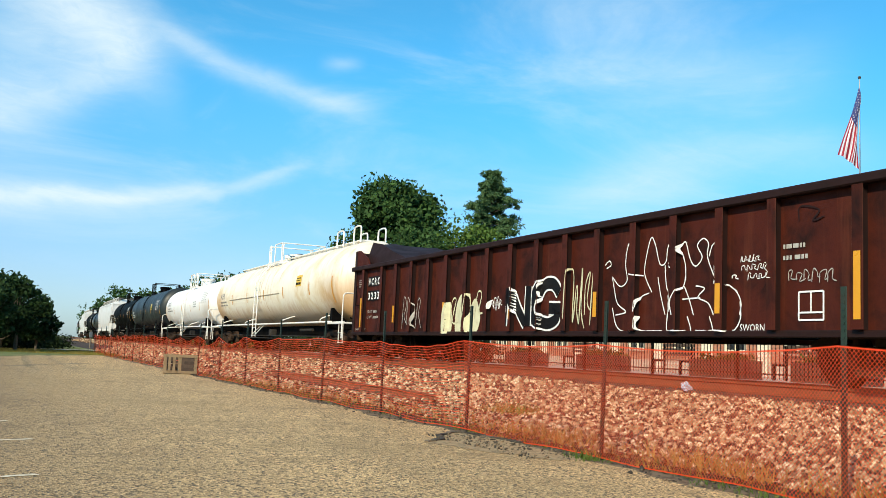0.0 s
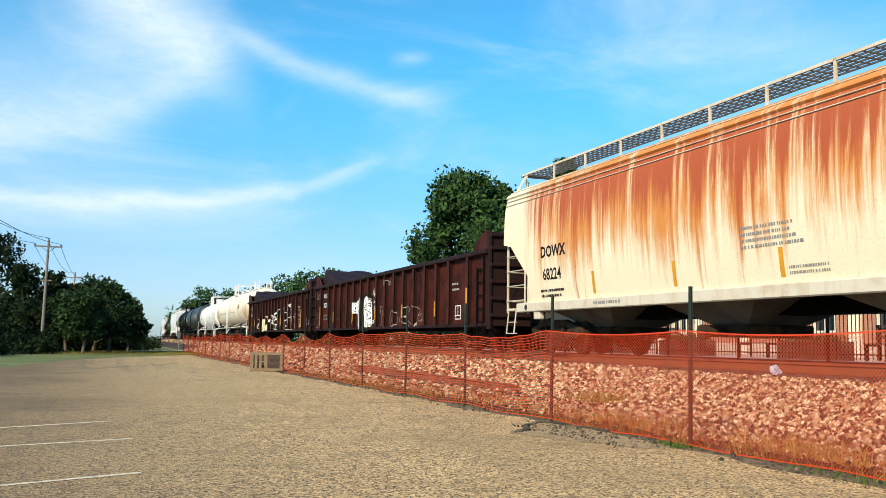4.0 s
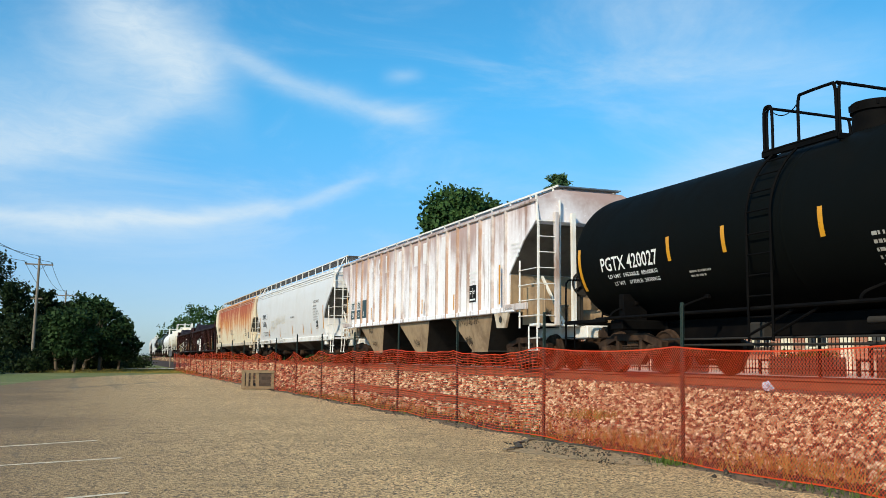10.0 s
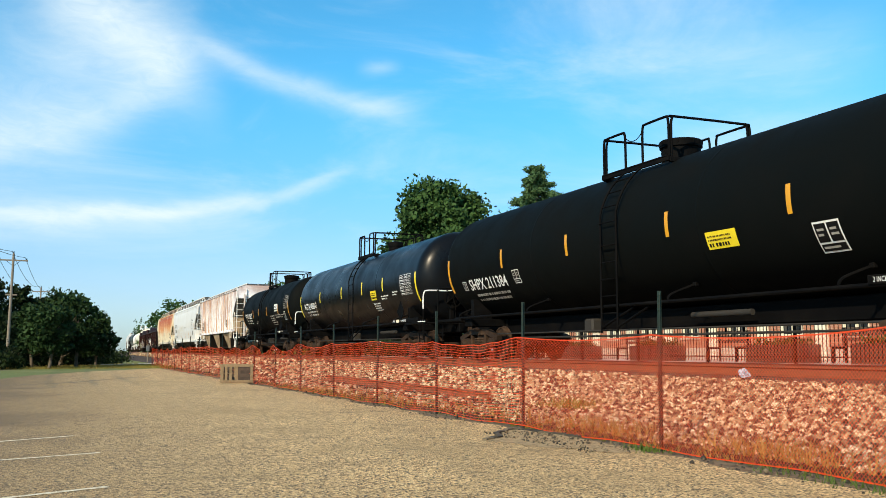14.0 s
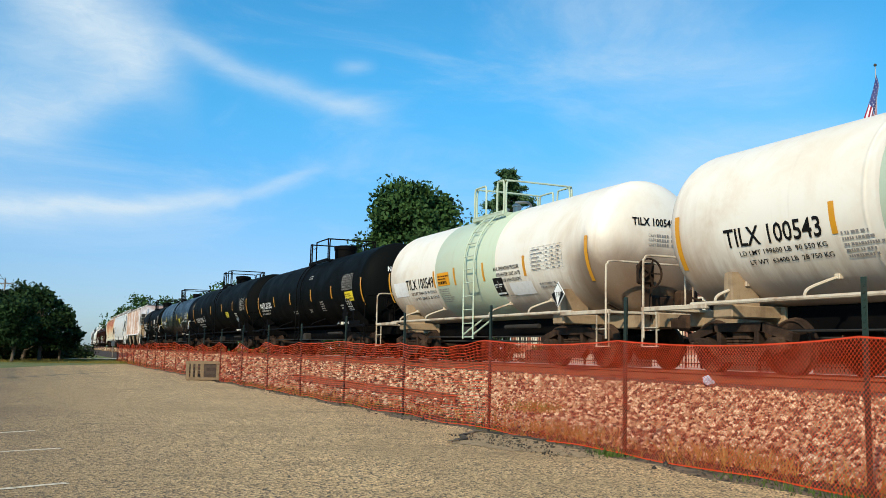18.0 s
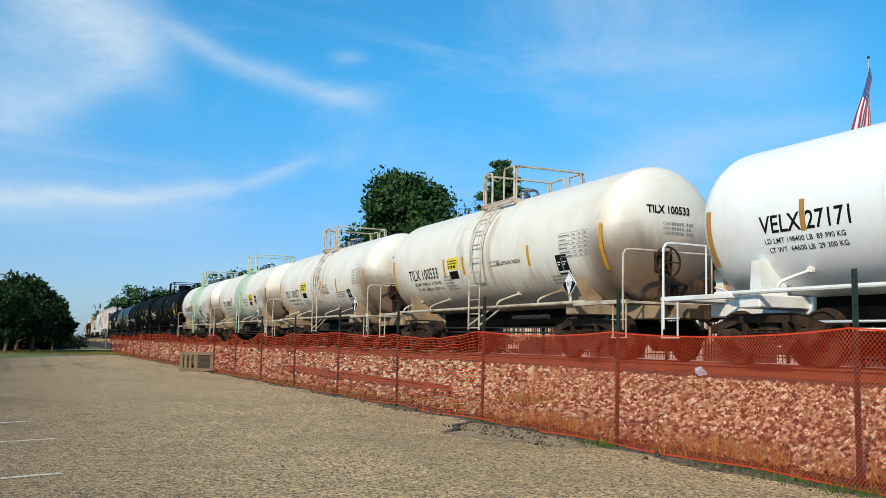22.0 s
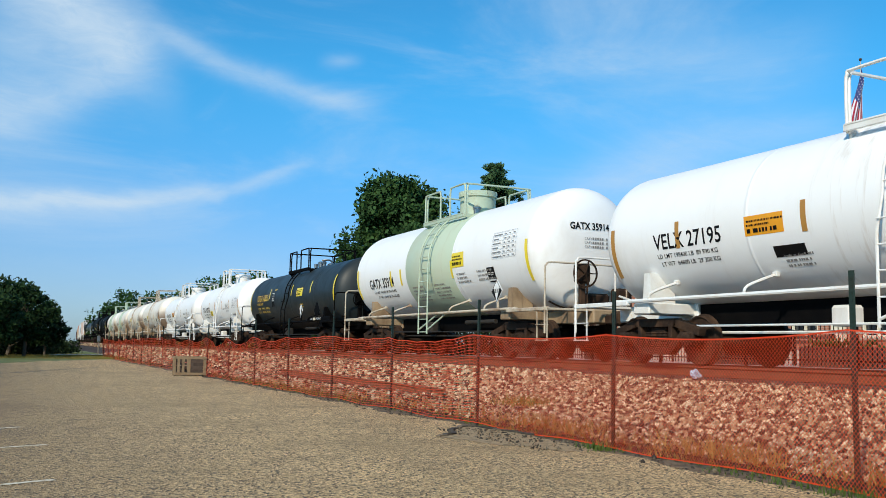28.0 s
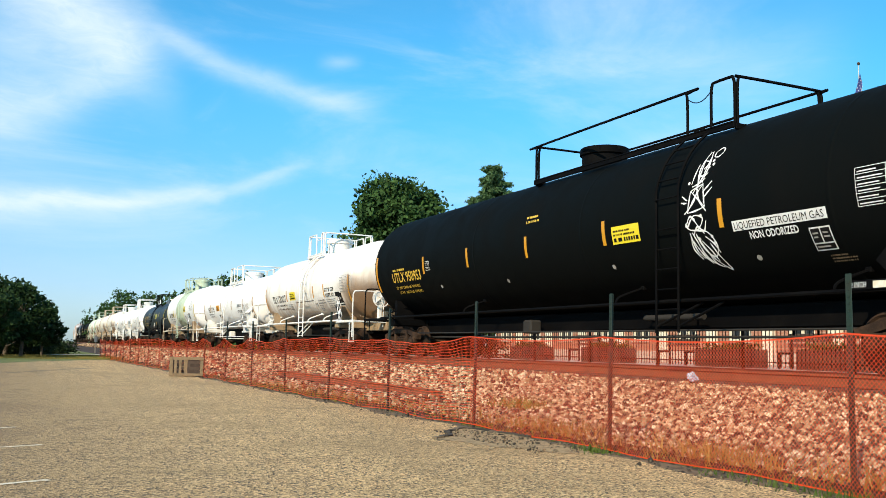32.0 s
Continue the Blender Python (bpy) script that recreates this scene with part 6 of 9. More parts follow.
def end_cage(car, half, s, mat, x, zr, inset=0.0, lean=0.42):
    """End platform, corner ladder that bends over to the roof walk, low side ladder and drop step of a covered hopper."""
    y = s * (half - 0.52 - inset)
    g = Geo().box((-x, min(y, y - s * 0.42), 1.03), (x, max(y, y - s * 0.42), 1.09), 0.01)
    part("end_platform", g, mat, car)
    rung = Geo().tube([(-0.29, 0, 0), (-0.27, s * 0.05, 0), (0.27, s * 0.05, 0), (0.29, 0, 0)], 0.013, 6).mesh("rung", mat)
    grab = Geo().tube([(0, 0, 0), (0, -s * 1.0, 0)], 0.013, 6).mesh("grab_iron", mat)
    for q in (-1, 1):
        xo, xi = q * (x - 0.03), q * (x - 0.60)
        g = Geo()
        g.beam((xo, y, 0.98), (xo, y, zr - 0.75), 0.075, 0.03, (1, 0, 0))
        g.beam((xo, y, zr - 0.78), (xo - q * lean, y - s * 0.12, zr), 0.075, 0.03, (1, 0, 0))
        part("corner_post", g, mat, car, "ladder post that leans in to the roof walk")
        part("ladder_rail", Geo().beam((xi, y, 0.98), (xi, y, zr - 0.10), 0.06, 0.025, (1, 0, 0)), mat, car)
        part("side_post", Geo().tube([(xo, y - s * 1.0, 1.0), (xo, y - s * 1.0, 2.52), (xo - q * 0.03, y - s * 1.06, 2.64)], 0.024, 7), mat, car)
        for k in range(int((zr - 1.5) / 0.37)):
            part("rung", rung, None, car).location = ((xo + xi) / 2, y + s * 0.01, 1.28 + 0.37 * k)
        for z in (1.28, 1.65, 2.02, 2.39):
            part("grab_iron", grab, None, car).location = (xo + q * 0.035, y, z)
        g = Geo()
        for a in (0.06, 0.50):
            g.tube([(xo, y - s * a, 1.03), (xo + q * 0.03, y - s * (a - 0.07), 0.46)], 0.018, 6)
        for z in (0.46, 0.74):
            g.box((xo - 0.03, min(y, y - s * 0.46), z), (xo + 0.05, max(y, y - s * 0.46), z + 0.02), 0.004)
        part("step", g, mat, car, "drop step under the corner")
    g = Geo()
    g.beam((-x * 0.5, y - s * 0.05, 1.1), (-x * 0.5, y - s * 1.2, 2.3), 0.05, 0.06)
    g.beam((x * 0.5, y - s * 0.05, 1.1), (x * 0.5, y - s * 1.2, 2.3), 0.05, 0.06)
    tip = y + s * (0.1 + inset)
    g.box((-0.36, min(tip, y - s * 2.2), 0.76), (0.36, max(tip, y - s * 2.2), 1.04), 0.02)
    part("end_brace", g, mat, car)
    g = Geo().box((-0.75, min(y - s * 0.2, y - s * 0.55), 1.10), (-0.25, max(y - s * 0.2, y - s * 0.55), 1.55), 0.05)
    g.tube([(-0.9, y - s * 0.35, 1.3), (0.5, y - s * 0.35, 1.3)], 0.16, 12)
    part("brake_cylinder", g, TAN_STEEL, car)
    add_coupler(car, y + s * (0.12 + inset), s, TRUCK_STEEL)
    return y


def hopper_shell(half, levels, nx=10):
    """Body from levels of (height, half width, how far the ends draw in)."""
    g, rows_ = Geo(), []
    for z, x, cut in levels:
        y = half - cut
        row = [(-x, -y + 2 * y * k / nx, z) for k in range(nx + 1)] + [(x, y - 2 * y * k / nx, z) for k in range(nx + 1)]
        rows_.append(row + [row[0]])
    g.sheet(rows_)
    n = len(rows_[0]) - 1
    k = len(g.v) - len(rows_[0])
    g.f.append(tuple(range(k, k + n)))
    return g


def add_outlets(car, places, wide, z0, mat):
    for y in places:
        g = Geo()
        rows_ = [[(sx * xx, y + sy * wide * f, z) for sx, sy in ((-1, -1), (1, -1), (1, 1), (-1, 1), (-1, -1))] for z, f, xx in ((z0, 1.0, 1.42), (0.62, 0.30, 0.62), (0.60, 0.30, 0.62))]
        g.sheet(rows_)
        part("hopper_bay", g, mat, car, "sloping discharge bay", smooth=False)
        g = Geo().box((-0.75, y - wide * 0.34, 0.40), (0.75, y + wide * 0.34, 0.62), 0.03)
        g.tube([(-1.15, y, 0.48), (1.15, y, 0.48)], 0.09, 12)
        g.lathe([(-1.28, 0.05), (-1.26, 0.13), (-1.12, 0.13)], "x", 12, (0, y, 0.48))
        part("outlet_gate", g, TRUCK_STEEL, car, "discharge outlet with capped pipe")


def add_walk(car, half, z, x, mat, grate, n):
    """Roof running boards of open grating on brackets."""
    for s in (-1, 1):
        g = Geo()
        for k in range(6):
            xx = s * (x - 0.62 + 0.62 * k / 5)
            g.box((xx - 0.010, -half + 0.35, z - 0.03), (xx + 0.010, half - 0.35, z))
        m_ = int(half * 2 / 0.22)
        for k in range(m_):
            y = -half + 0.4 + (2 * half - 0.8) * k / (m_ - 1)
            a, b = sorted((s * (x - 0.62), s * x))
            g.box((a, y - 0.008, z - 0.026), (b, y + 0.008, z - 0.006))
        part("running_board", g, grate, car, "dark open-grate roof walkway", smooth=False)
        me = Geo().beam((0, 0, -0.42), (0, 0, 0.02), 0.03, 0.055, (0, 1, 0)).mesh("walk_bracket", mat)
        for k in range(n + 1):
            p = part("walk_bracket", me, None, car)
            p.location = (s * x, -half + 0.55 + (2 * half - 1.1) * k / n, z)
        lo, hi = sorted((s * (x - 0.015), s * (x + 0.015)))
        part("board_edge", Geo().box((lo, -half + 0.3, z - 0.02), (hi, half - 0.3, z + 0.03)), mat, car)
    for s in (-1, 1):
        g = Geo()
        for k in range(6):
            yy = s * (half - 0.48 + 0.05 * k)
            g.box((-x, yy - 0.010, z - 0.03), (x, yy + 0.010, z))
        part("end_walk", g, grate, car, "", smooth=False)["kind"] = "stuff"


CUT_STEEP = ((1.18, 1.47, 1.66), (1.45, 1.52, 1.74), (1.84, 1.56, 1.84), (2.30, 1.595, 1.32), (2.62, 1.60, 0.95), (2.70, 1.60, 0.52))
CUT_ROUND = ((1.18, 1.47, 1.80), (1.40, 1.52, 1.95), (1.70, 1.55, 2.04), (1.98, 1.575, 2.02), (2.30, 1.595, 1.76), (2.62, 1.60, 1.40), (3.12, 1.59, 0.70), (3.22, 1.587, 0.58))


def centre_flow(label, front, rear, mat, steel, under, marks, slope, cut=CUT_STEEP, sill=(1.2, 1.2)):
    """cut: levels of height, half width and draw-in of the ends below their upright part; sill: how far its ends stay from the couplings."""
    car, length = car_base("covered_hopper_car", label, front, rear)
    half = length / 2
    top = cut[-1][2]
    lev = list(cut) + [(3.3, 1.585, top), (3.6, 1.56, top), (3.86, 1.50, top), (3.90, 1.54, top - 0.02), (3.96, 1.50, top), (4.10, 1.30, top + 0.02), (4.25, 0.95, top + 0.05), (4.33, 0.5, top + 0.1), (4.35, 0.1, top + 0.2)]
    part("body", hopper_shell(half, lev), mat, car, "curved steel hopper body")
    zs_, xs_ = zip(*[(q[0], q[1]) for q in lev if q[0] <= 3.86])
    surf = lambda y, h: (-float(np.interp(h, zs_, xs_)) - 0.002, y, h)
    for s in (-1, 1):
        lo, hi = sorted((s * 1.44, s * 1.56))
        part("side_sill", Geo().box((lo, -half + sill[0], 0.98), (hi, half - sill[1], 1.20), 0.02), steel, car, "deep side sill with stencilled notes")
        for e, d in ((-1, sill[0]), (1, sill[1])):
            y = e * (half - d - 0.55)
            # a dark disc stands in for the shaded hole
            part("sill_hole", Geo().lathe([(-0.003, 0.07), (0.003, 0.07)], "x", 14, (s * 1.562, y, 1.09)), SHADE_GRIME, car, "dark round hole in the sill")
            part("jacking_pad", Geo().box((min(s * 1.40, s * 1.52), y - 0.50 * e - 0.16, 0.80), (max(s * 1.40, s * 1.52), y - 0.50 * e + 0.16, 0.98), 0.015), steel, car, "small plate with a hole under the sill")
    steps = [q for q in cut if q[0] > 1.75]
    for s in (-1, 1):
        pts = [(s * (half - c + 0.022), z) for z, _, c in steps] + [(s * (half - c - 0.10), z) for z, _, c in reversed(steps)]
        part("slope_sheet", Geo().prism(pts, -1.54, 1.54), slope, car, "dirty end slope sheet, darkened for the shade under the roof", smooth=False)
    for s in (-1, 1):
        for z, xx in ((3.68, 1.552), (3.79, 1.532), (4.03, 1.405)):
            lo, hi = sorted((s * (xx - 0.02), s * (xx + 0.012)))
            part("roof_seam", Geo().box((lo, -half + 0.55, z), (hi, half - 0.55, z + 0.018), 0.004), steel, car)
    hatch = Geo().lathe([(0, 0.36), (0.10, 0.36), (0.12, 0.38), (0.16, 0.36), (0.2, 0.1)], "z", 18).mesh("roof_hatch", steel)
    for k in range(10):
        part("roof_hatch", hatch, None, car).location = (0, -half + 1.6 + (length - 3.2) * k / 9, 4.30)
    add_walk(car, half, 4.58, 0.98, steel, GRATE, 13)
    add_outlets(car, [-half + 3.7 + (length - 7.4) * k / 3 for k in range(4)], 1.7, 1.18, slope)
    for s in (-1, 1):
        end_cage(car, half, s, steel, 1.50, 4.5)
        add_truck(car, s * (half - 2.25))
    part("underframe", Geo().box((-0.3, -half + 0.6, 0.78), (0.3, half - 0.6, 1.05), 0.02), under, car)
    marks(car, half, surf)
    return car


def marks_rusty(car, half, surf):
    ink = GREY_INK
    lettering(car, "DOWX", half - 2.6, 2.22, 0.36, surf, INK, bold=0.012)
    lettering(car, "68224", half - 2.65, 1.70, 0.36, surf, INK, bold=0.008)
    word_bars(car, half - 2.5, 1.42, 1.4, 2, 0.07, surf, INK)
    word_bars(car, half - 9.75, 2.1, 1.7, 4, 0.06, surf, ink)
    word_bars(car, -half + 4.25, 2.02, 0.8, 4, 0.08, surf, INK)
    word_bars(car, half - 10.8, 1.42, 1.2, 2, 0.05, surf, ink)
    consolidated_box(car, -half + 2.95, 1.42, 0.42, surf)
    strips(car, [half - q for q in (4.95, 7.85, 10.65, 13.25, 16.1)], 1.30, 0.46, surf, 0.10)
    strips(car, [-half + 2.02], 1.42, 1.0, surf, 0.11)
    sill = flat_side(1.565)
    word_bars(car, -half + 5.9, 1.07, 1.6, 1, 0.07, sill, ink)
    word_bars(car, half - 5.0, 1.07, 1.2, 1, 0.07, sill, ink)


def marks_white(car, half, surf):
    lettering(car, "DOWX", half - 2.95, 2.42, 0.40, surf, INK, bold=0.012, wide=1.05)
    lettering(car, "21508", half - 2.95, 1.99, 0.40, surf, INK, bold=0.008)
    lettering(car, "LD LMT 197100 LBS 89400 KGS", half - 2.95, 1.58, 0.13, surf, INK, wide=1.85)
    lettering(car, "LT WT   65900 LBS 29890 KGS  NEW 07-95", half - 2.95, 1.44, 0.13, surf, INK, wide=2.4)
    plate(car, "stencil_plate", half - 4.2, 2.38, 0.26, 0.30, surf, GREY_INK, "small square stencil", 0.003)
    plate(car, "stencil_plate", half - 4.22, 2.40, 0.22, 0.26, surf, HOPPER_WHITE, "", 0.006)
    g = Geo()
    blot(g, [(half - 4.15 + 0.11 * math.cos(a), 2.02 + 0.14 * math.sin(a)) for a in np.linspace(0, 5.6, 9)], lifted(surf, 0.004))
    part("grey_dot", g, GREY_INK, car, "round grey stain", smooth=False)
    lettering(car, "PLASTIC GRANULES", -half + 4.12, 2.72, 0.17, surf, INK, wide=1.16)
    word_bars(car, -half + 4.10, 2.55, 0.85, 2, 0.075, surf, GREY_INK)
    for k, line in enumerate(("CAUTION DO NOT USE STEAM,", "BOILING WATER OR SHARP OBJECTS", "TO CLEAN ENTER CAR WITH", "CLEAN SOFT SOLED SHOES.")):
        lettering(car, line, -half + 4.10, 2.28 - 0.12 * k, 0.10, surf, GREY_INK, wide=0.042 * len(line))
    word_bars(car, half - 11.2, 2.22, 0.9, 1, 0.09, surf, GREY_INK)
    consolidated_box(car, -half + 3.5, 1.54, 0.36, surf, INK)
    strips(car, [-half + q for q in (15.53, 12.26, 8.93, 6.3, 4.6)], 1.32, 0.50, surf, 0.10)
    strips(car, [-half + 2.1], 1.50, 1.05, surf, 0.12)
    strips(car, [-half + 18.45], 1.50, 1.05, surf, 0.12)
    scrawl(car, half - 5.6, 1.62, 1.9, 0.8, surf, TAN_SPRAY, 0.045, 5, 31, "faded tan spray-painted tag")
    scrawl(car, half - 7.4, 1.95, 2.3, 0.5, surf, TAN_SPRAY, 0.05, 8, 32, "faded tan spray-painted tag")
    sill = flat_side(1.565)
    lettering(car, "2 INCH HF COMP SHOES", half - 2.05, 1.05, 0.10, sill, GREY_INK, wide=1.25)
    lettering(car, "2 INCH HF COMP SHOES", -half + 3.0, 1.05, 0.10, sill, GREY_INK, wide=1.2)
    plate(car, "maker_mark", half - 3.6, 1.02, 0.26, 0.15, sill, TAN_STEEL, "small maker's emblem", 0.004)
    plate(car, "maker_mark", half - 3.95, 1.05, 0.95, 0.10, sill, GREY_INK, "maker's mark as a plain bar", 0.004)
    plate(car, "patch", half - 5.35, 1.00, 0.46, 0.18, sill, GREY_INK, "dark painted patch", 0.004)
    lettering(car, "NOTE: CAR HAS FOUR COMPARTMENTS", half - 7.6, 1.19, 0.085, lambda y, h: (-1.575, y, h), GREY_INK)
    lettering(car, "EQUIPPED WITH 5235-B PNEUMATIC OUTLETS", half - 8.1, 1.10, 0.085, sill, GREY_INK)
    lettering(car, "CAUTION: REMOVE BOTH CAPS BEFORE OPERATING", half - 7.4, 1.01, 0.085, sill, GREY_INK)


def ribbed_hopper(label, front, rear):
    car, length = car_base("covered_hopper_car", label, front, rear)
    half = length / 2
    lev = [(1.50, 1.48, 2.35), (2.35, 1.48, 2.33), (3.10, 1.48, 1.52), (3.45, 1.48, 0.95), (3.52, 1.48, 0.86), (3.98, 1.48, 0.85), (4.05, 1.44, 0.85), (4.30, 0.9, 0.9), (4.36, 0.1, 1.0)]
    part("body", hopper_shell(half, lev), PATCHY, car, "flat-sided ribbed hopper body")
    rib = Geo()
    z0, z1 = 1.42, 3.98
    rib.add([(0, -0.055, z0), (-0.06, -0.035, z0), (-0.06, 0.035, z0), (0, 0.055, z0), (0, -0.055, z1), (-0.06, -0.035, z1), (-0.06, 0.035, z1), (0, 0.055, z1)],
            [(0, 1, 5, 4), (1, 2, 6, 5), (2, 3, 7, 6), (0, 3, 2, 1), (4, 5, 6, 7)])
    rib_white, rib_brown = rib.mesh("rib", RIB_RUST), rib.mesh("rib", RIB_BROWN)
    n = 18
    for k in range(n + 1):
        y = half - 2.2 - 14.8 * k / n
        for s in (-1, 1):
            part("rib", rib_brown if k in (1, 2, 3, 5, 6, 10, 13, 14, 16) else rib_white, None, car).matrix_world = pose(s * 1.48, y, 0, 0, 0, 0 if s < 0 else 180)
    for s in (-1, 1):
        lo, hi = sorted((s * 1.45, s * 1.535))
        part("top_sill", Geo().box((lo, -half + 0.84, 3.96), (hi, half - 0.84, 4.03), 0.015), RIB_RUST, car)
        part("side_sill", Geo().box((lo, -half + 1.95, 1.40), (hi - 0.0, half - 1.95, 1.54), 0.02), PATCHY, car)
        for e in (-1, 1):
            a, b = sorted((e * (half - 1.3), e * (half - 2.6)))
            part("sill_extension", Geo().box((lo, a, 1.44), (hi, b, 1.60), 0.012), RIB_RUST, car)
            c = e * (half - 2.72)
            part("gusset", Geo().prism([(c - 0.42, 1.40), (c + 0.42, 1.40), (c + 0.25, 1.03), (c - 0.25, 1.03)], lo + 0.01, hi - 0.01), CREAM_STEEL, car, "tapered gusset plate with a round hole", smooth=False)
            # dark disc laid on the gusset in place of a cut hole
            part("gusset_hole", Geo().lathe([(-0.003, 0.085), (0.003, 0.085)], "x", 16, ((lo if s < 0 else hi) + s * 0.003, c, 1.24)), SHADE_GRIME, car)
    for s in (-1, 1):
        g = Geo()
        g.prism([(s * (half - 2.31), 2.36), (s * (half - 1.50), 3.10), (s * (half - 0.93), 3.45), (s * (half - 1.05), 3.45), (s * (half - 1.60), 3.10), (s * (half - 2.41), 2.36)], -1.45, 1.45)
        part("slope_sheet", g, SLOPE, car, "end slope sheet, darkened for the shade below its overhang")
        a, b = sorted((s * (half - 2.31), s * (half - 2.39)))
        part("end_sheet", Geo().box((-1.44, a, 1.42), (1.44, b, 2.35), 0.01), TAN_STEEL, car, "upright tan sheet below the slope")
    for k in range(3):
        y = (14.48, 9.77, 4.98)[k] - half
        w_ = 1.56
        rows_ = [[(sx * xx, y + sy * w_ * f - 0.4 * (1 - f), z) for sx, sy in ((-1, -1), (1, -1), (1, 1), (-1, 1), (-1, -1))] for z, f, xx in ((1.45, 1.0, 1.44), (0.48, 0.35, 1.24), (0.44, 0.35, 1.24))]
        for q, name_ in ((0, "bay_slope"), (1, "hopper_bay"), (2, "bay_slope"), (3, "hopper_bay")):
            g = Geo().sheet([r_[q:q + 2] for r_ in rows_])
            part(name_, g, TAN_STEEL if q % 2 else SHADE_GRIME, car, "deep tan discharge bay streaked with dirt" if q % 2 else "sooty slope between the bays, blackened for its shade", smooth=False)
        part("outlet_gate", Geo().box((-1.15, y - 0.62, 0.30), (1.15, y + 0.62, 0.48), 0.03), TRUCK_STEEL, car)
    add_walk(car, half - 0.62, 4.40, 0.85, WHITE_STEEL, BRIGHT_STEEL, 14)
    g = Geo().box((-0.3, -half + 1.5, 4.33), (0.3, half - 1.5, 4.40), 0.03)
    part("roof_hatch", g, WHITE_STEEL, car, "long trough hatch cover")
    for s in (-1, 1):
        end_cage(car, half, s, WHITE_STEEL, 1.48, 4.14, inset=0.26, lean=0.0)
        for xx, mat in ((-1.0, RIB_RUST), (-0.55, WHITE_STEEL), (0.9, WHITE_STEEL)):
            part("end_post", Geo().beam((xx, s * (half - 0.70), 1.05), (xx, s * (half - 0.74), 3.72), 0.11, 0.09, (1, 0, 0)), mat, car, "rust-run upright post")
        for xx in (-1.08, 1.08):
            lo, hi = sorted((s * (half - 2.36), s * (half - 1.15)))
            part("end_panel", Geo().box((xx - 0.02, lo, 1.10), (xx + 0.02, hi, 2.02), 0.01), TAN_STEEL, car, "tan equipment panel")
        add_truck(car, s * (half - 2.2))
    brake_wheel(car, -0.35, -half + 0.62, 2.05, SHADE_GRIME)
    g = Geo().box((-0.50, -half + 0.66, 1.75), (-0.20, -half + 0.86, 2.25), 0.04)
    g.box((-0.40, -half + 0.70, 1.06), (-0.30, -half + 0.80, 1.78), 0.01)
    g.tube([(-0.42, -half + 0.70, 1.08), (-0.42, -half + 0.70, 1.80)], 0.025, 6)
    part("brake_gearbox", g, SHADE_GRIME, car, "dark gearbox with its chain")
    part("underframe", Geo().box((-0.3, -half + 0.6, 0.78), (0.3, half - 0.6, 1.05), 0.02), SHADE_GRIME, car)
    surf = flat_side(1.485)
    out = flat_side(1.572)
    for u, wide_, up, down in ((17.2, 0.66, "IT", "24"), (16.38, 0.56, "FX", "13"), (15.64, 0.66, "", "6")):
        y = u - half
        plate(car, "number_panel", y, 1.74, wide_, 0.33 if up else 0.68, surf, NUMBER_BLUE, "dark number panel")
        if up:
            plate(car, "number_panel", y, 2.08, wide_, 0.34, surf, HOPPER_WHITE, "white number panel")
            lettering(car, up, y - 0.12, 2.13, 0.32, lifted(surf, 0.006), NUMBER_BLUE, bold=0.01, wide=0.36)
        lettering(car, down, y - 0.14, 1.81, 0.26, lifted(surf, 0.006), CHALK, bold=0.006)
    # the ghosts of large white letters, the last ones painted over
    for letter, u in (("A", 14.52), ("G", 13.62), ("R", 12.72)):
        lettering(car, letter, u - half, 3.26, 0.80, surf, FAINT, "large faded white letter", bold=0.03, wide=0.46)
    for u in (11.25, 9.6, 8.75, 7.1):
        plate(car, "paint_patch", u - half, 3.18, 0.50, 0.66, surf, FAINT, "white overpainted patch", 0.003)
    strips(car, [-half + q for q in (14.08, 11.37, 8.53, 5.84)], 1.62, 0.44, out, 0.09)
    strips(car, [-half + 2.7, -half + 17.5], 1.62, 1.0, out, 0.10)
    consolidated_box(car, -half + 4.9, 1.78, 0.46, surf, INK)
    word_bars(car, -half + 5.0, 2.55, 0.5, 3, 0.07, surf, CHALK)
    word_bars(car, -half + 2.2, 3.05, 0.7, 4, 0.06, surf, CHALK)
    bay = lambda y, h: (-1.45 + (1.45 - h) * 0.206, y, h)
    scrawl(car, -half + 6.1, 1.15, 1.7, 0.24, bay, INK, 0.022, 10, 41)
    scrawl(car, -half + 5.6, 0.60, 0.5, 0.28, bay, INK, 0.02, 6, 42)
    for u, h in ((14.9, 1.12), (14.7, 0.66), (9.95, 0.62)):
        scrawl(car, u - half, h, 0.5, 0.22, bay, INK, 0.022, 5, 43 + int(u))
    return car


# far cars at the head of the train
dark_spec = lambda length: dict(tank=(1.1, length - 1.1), ink=CHALK, ladder=length / 2, deck=(length / 2 - 0.8, length / 2 + 0.9), dome=(length / 2 - 0.1, 0.40, 0.42), words=((length - 2.0, 2.30, 0.40, "NATX", 0.9),), notes=((length - 2.0, 2.2, 1.6, 2, 0.08),), tables=((3.4, 2.4, 1.4, 0.7),), strips=(3, 6, 9, 12), end_strips=(1.2, length - 1.2))
for label, front, rear, r, zc, shell in (
        ("black tank car far ahead in the train", 403.05, 387.05, 1.40, 2.48, BLACK),
        ("black tank car far ahead in the train", 367.55, 351.55, 1.40, 2.48, BLACK),
        ("dull brown-grey tank car far ahead in the train", 351.55, 335.55, 1.36, 2.42, CHARCOAL)):
    tank_car("tank_car", label, front, rear, r, zc, shell, BLACK_STEEL, BLACK_STEEL, dark_spec(front - rear))
plain = lambda car, half, surf: (word_bars(car, half - 2.0, 2.4, 1.6, 3, 0.16, surf, GREY_INK), strips(car, [half - 1.9 - 3.05 * k for k in range(6)], 1.3, 0.5, surf))
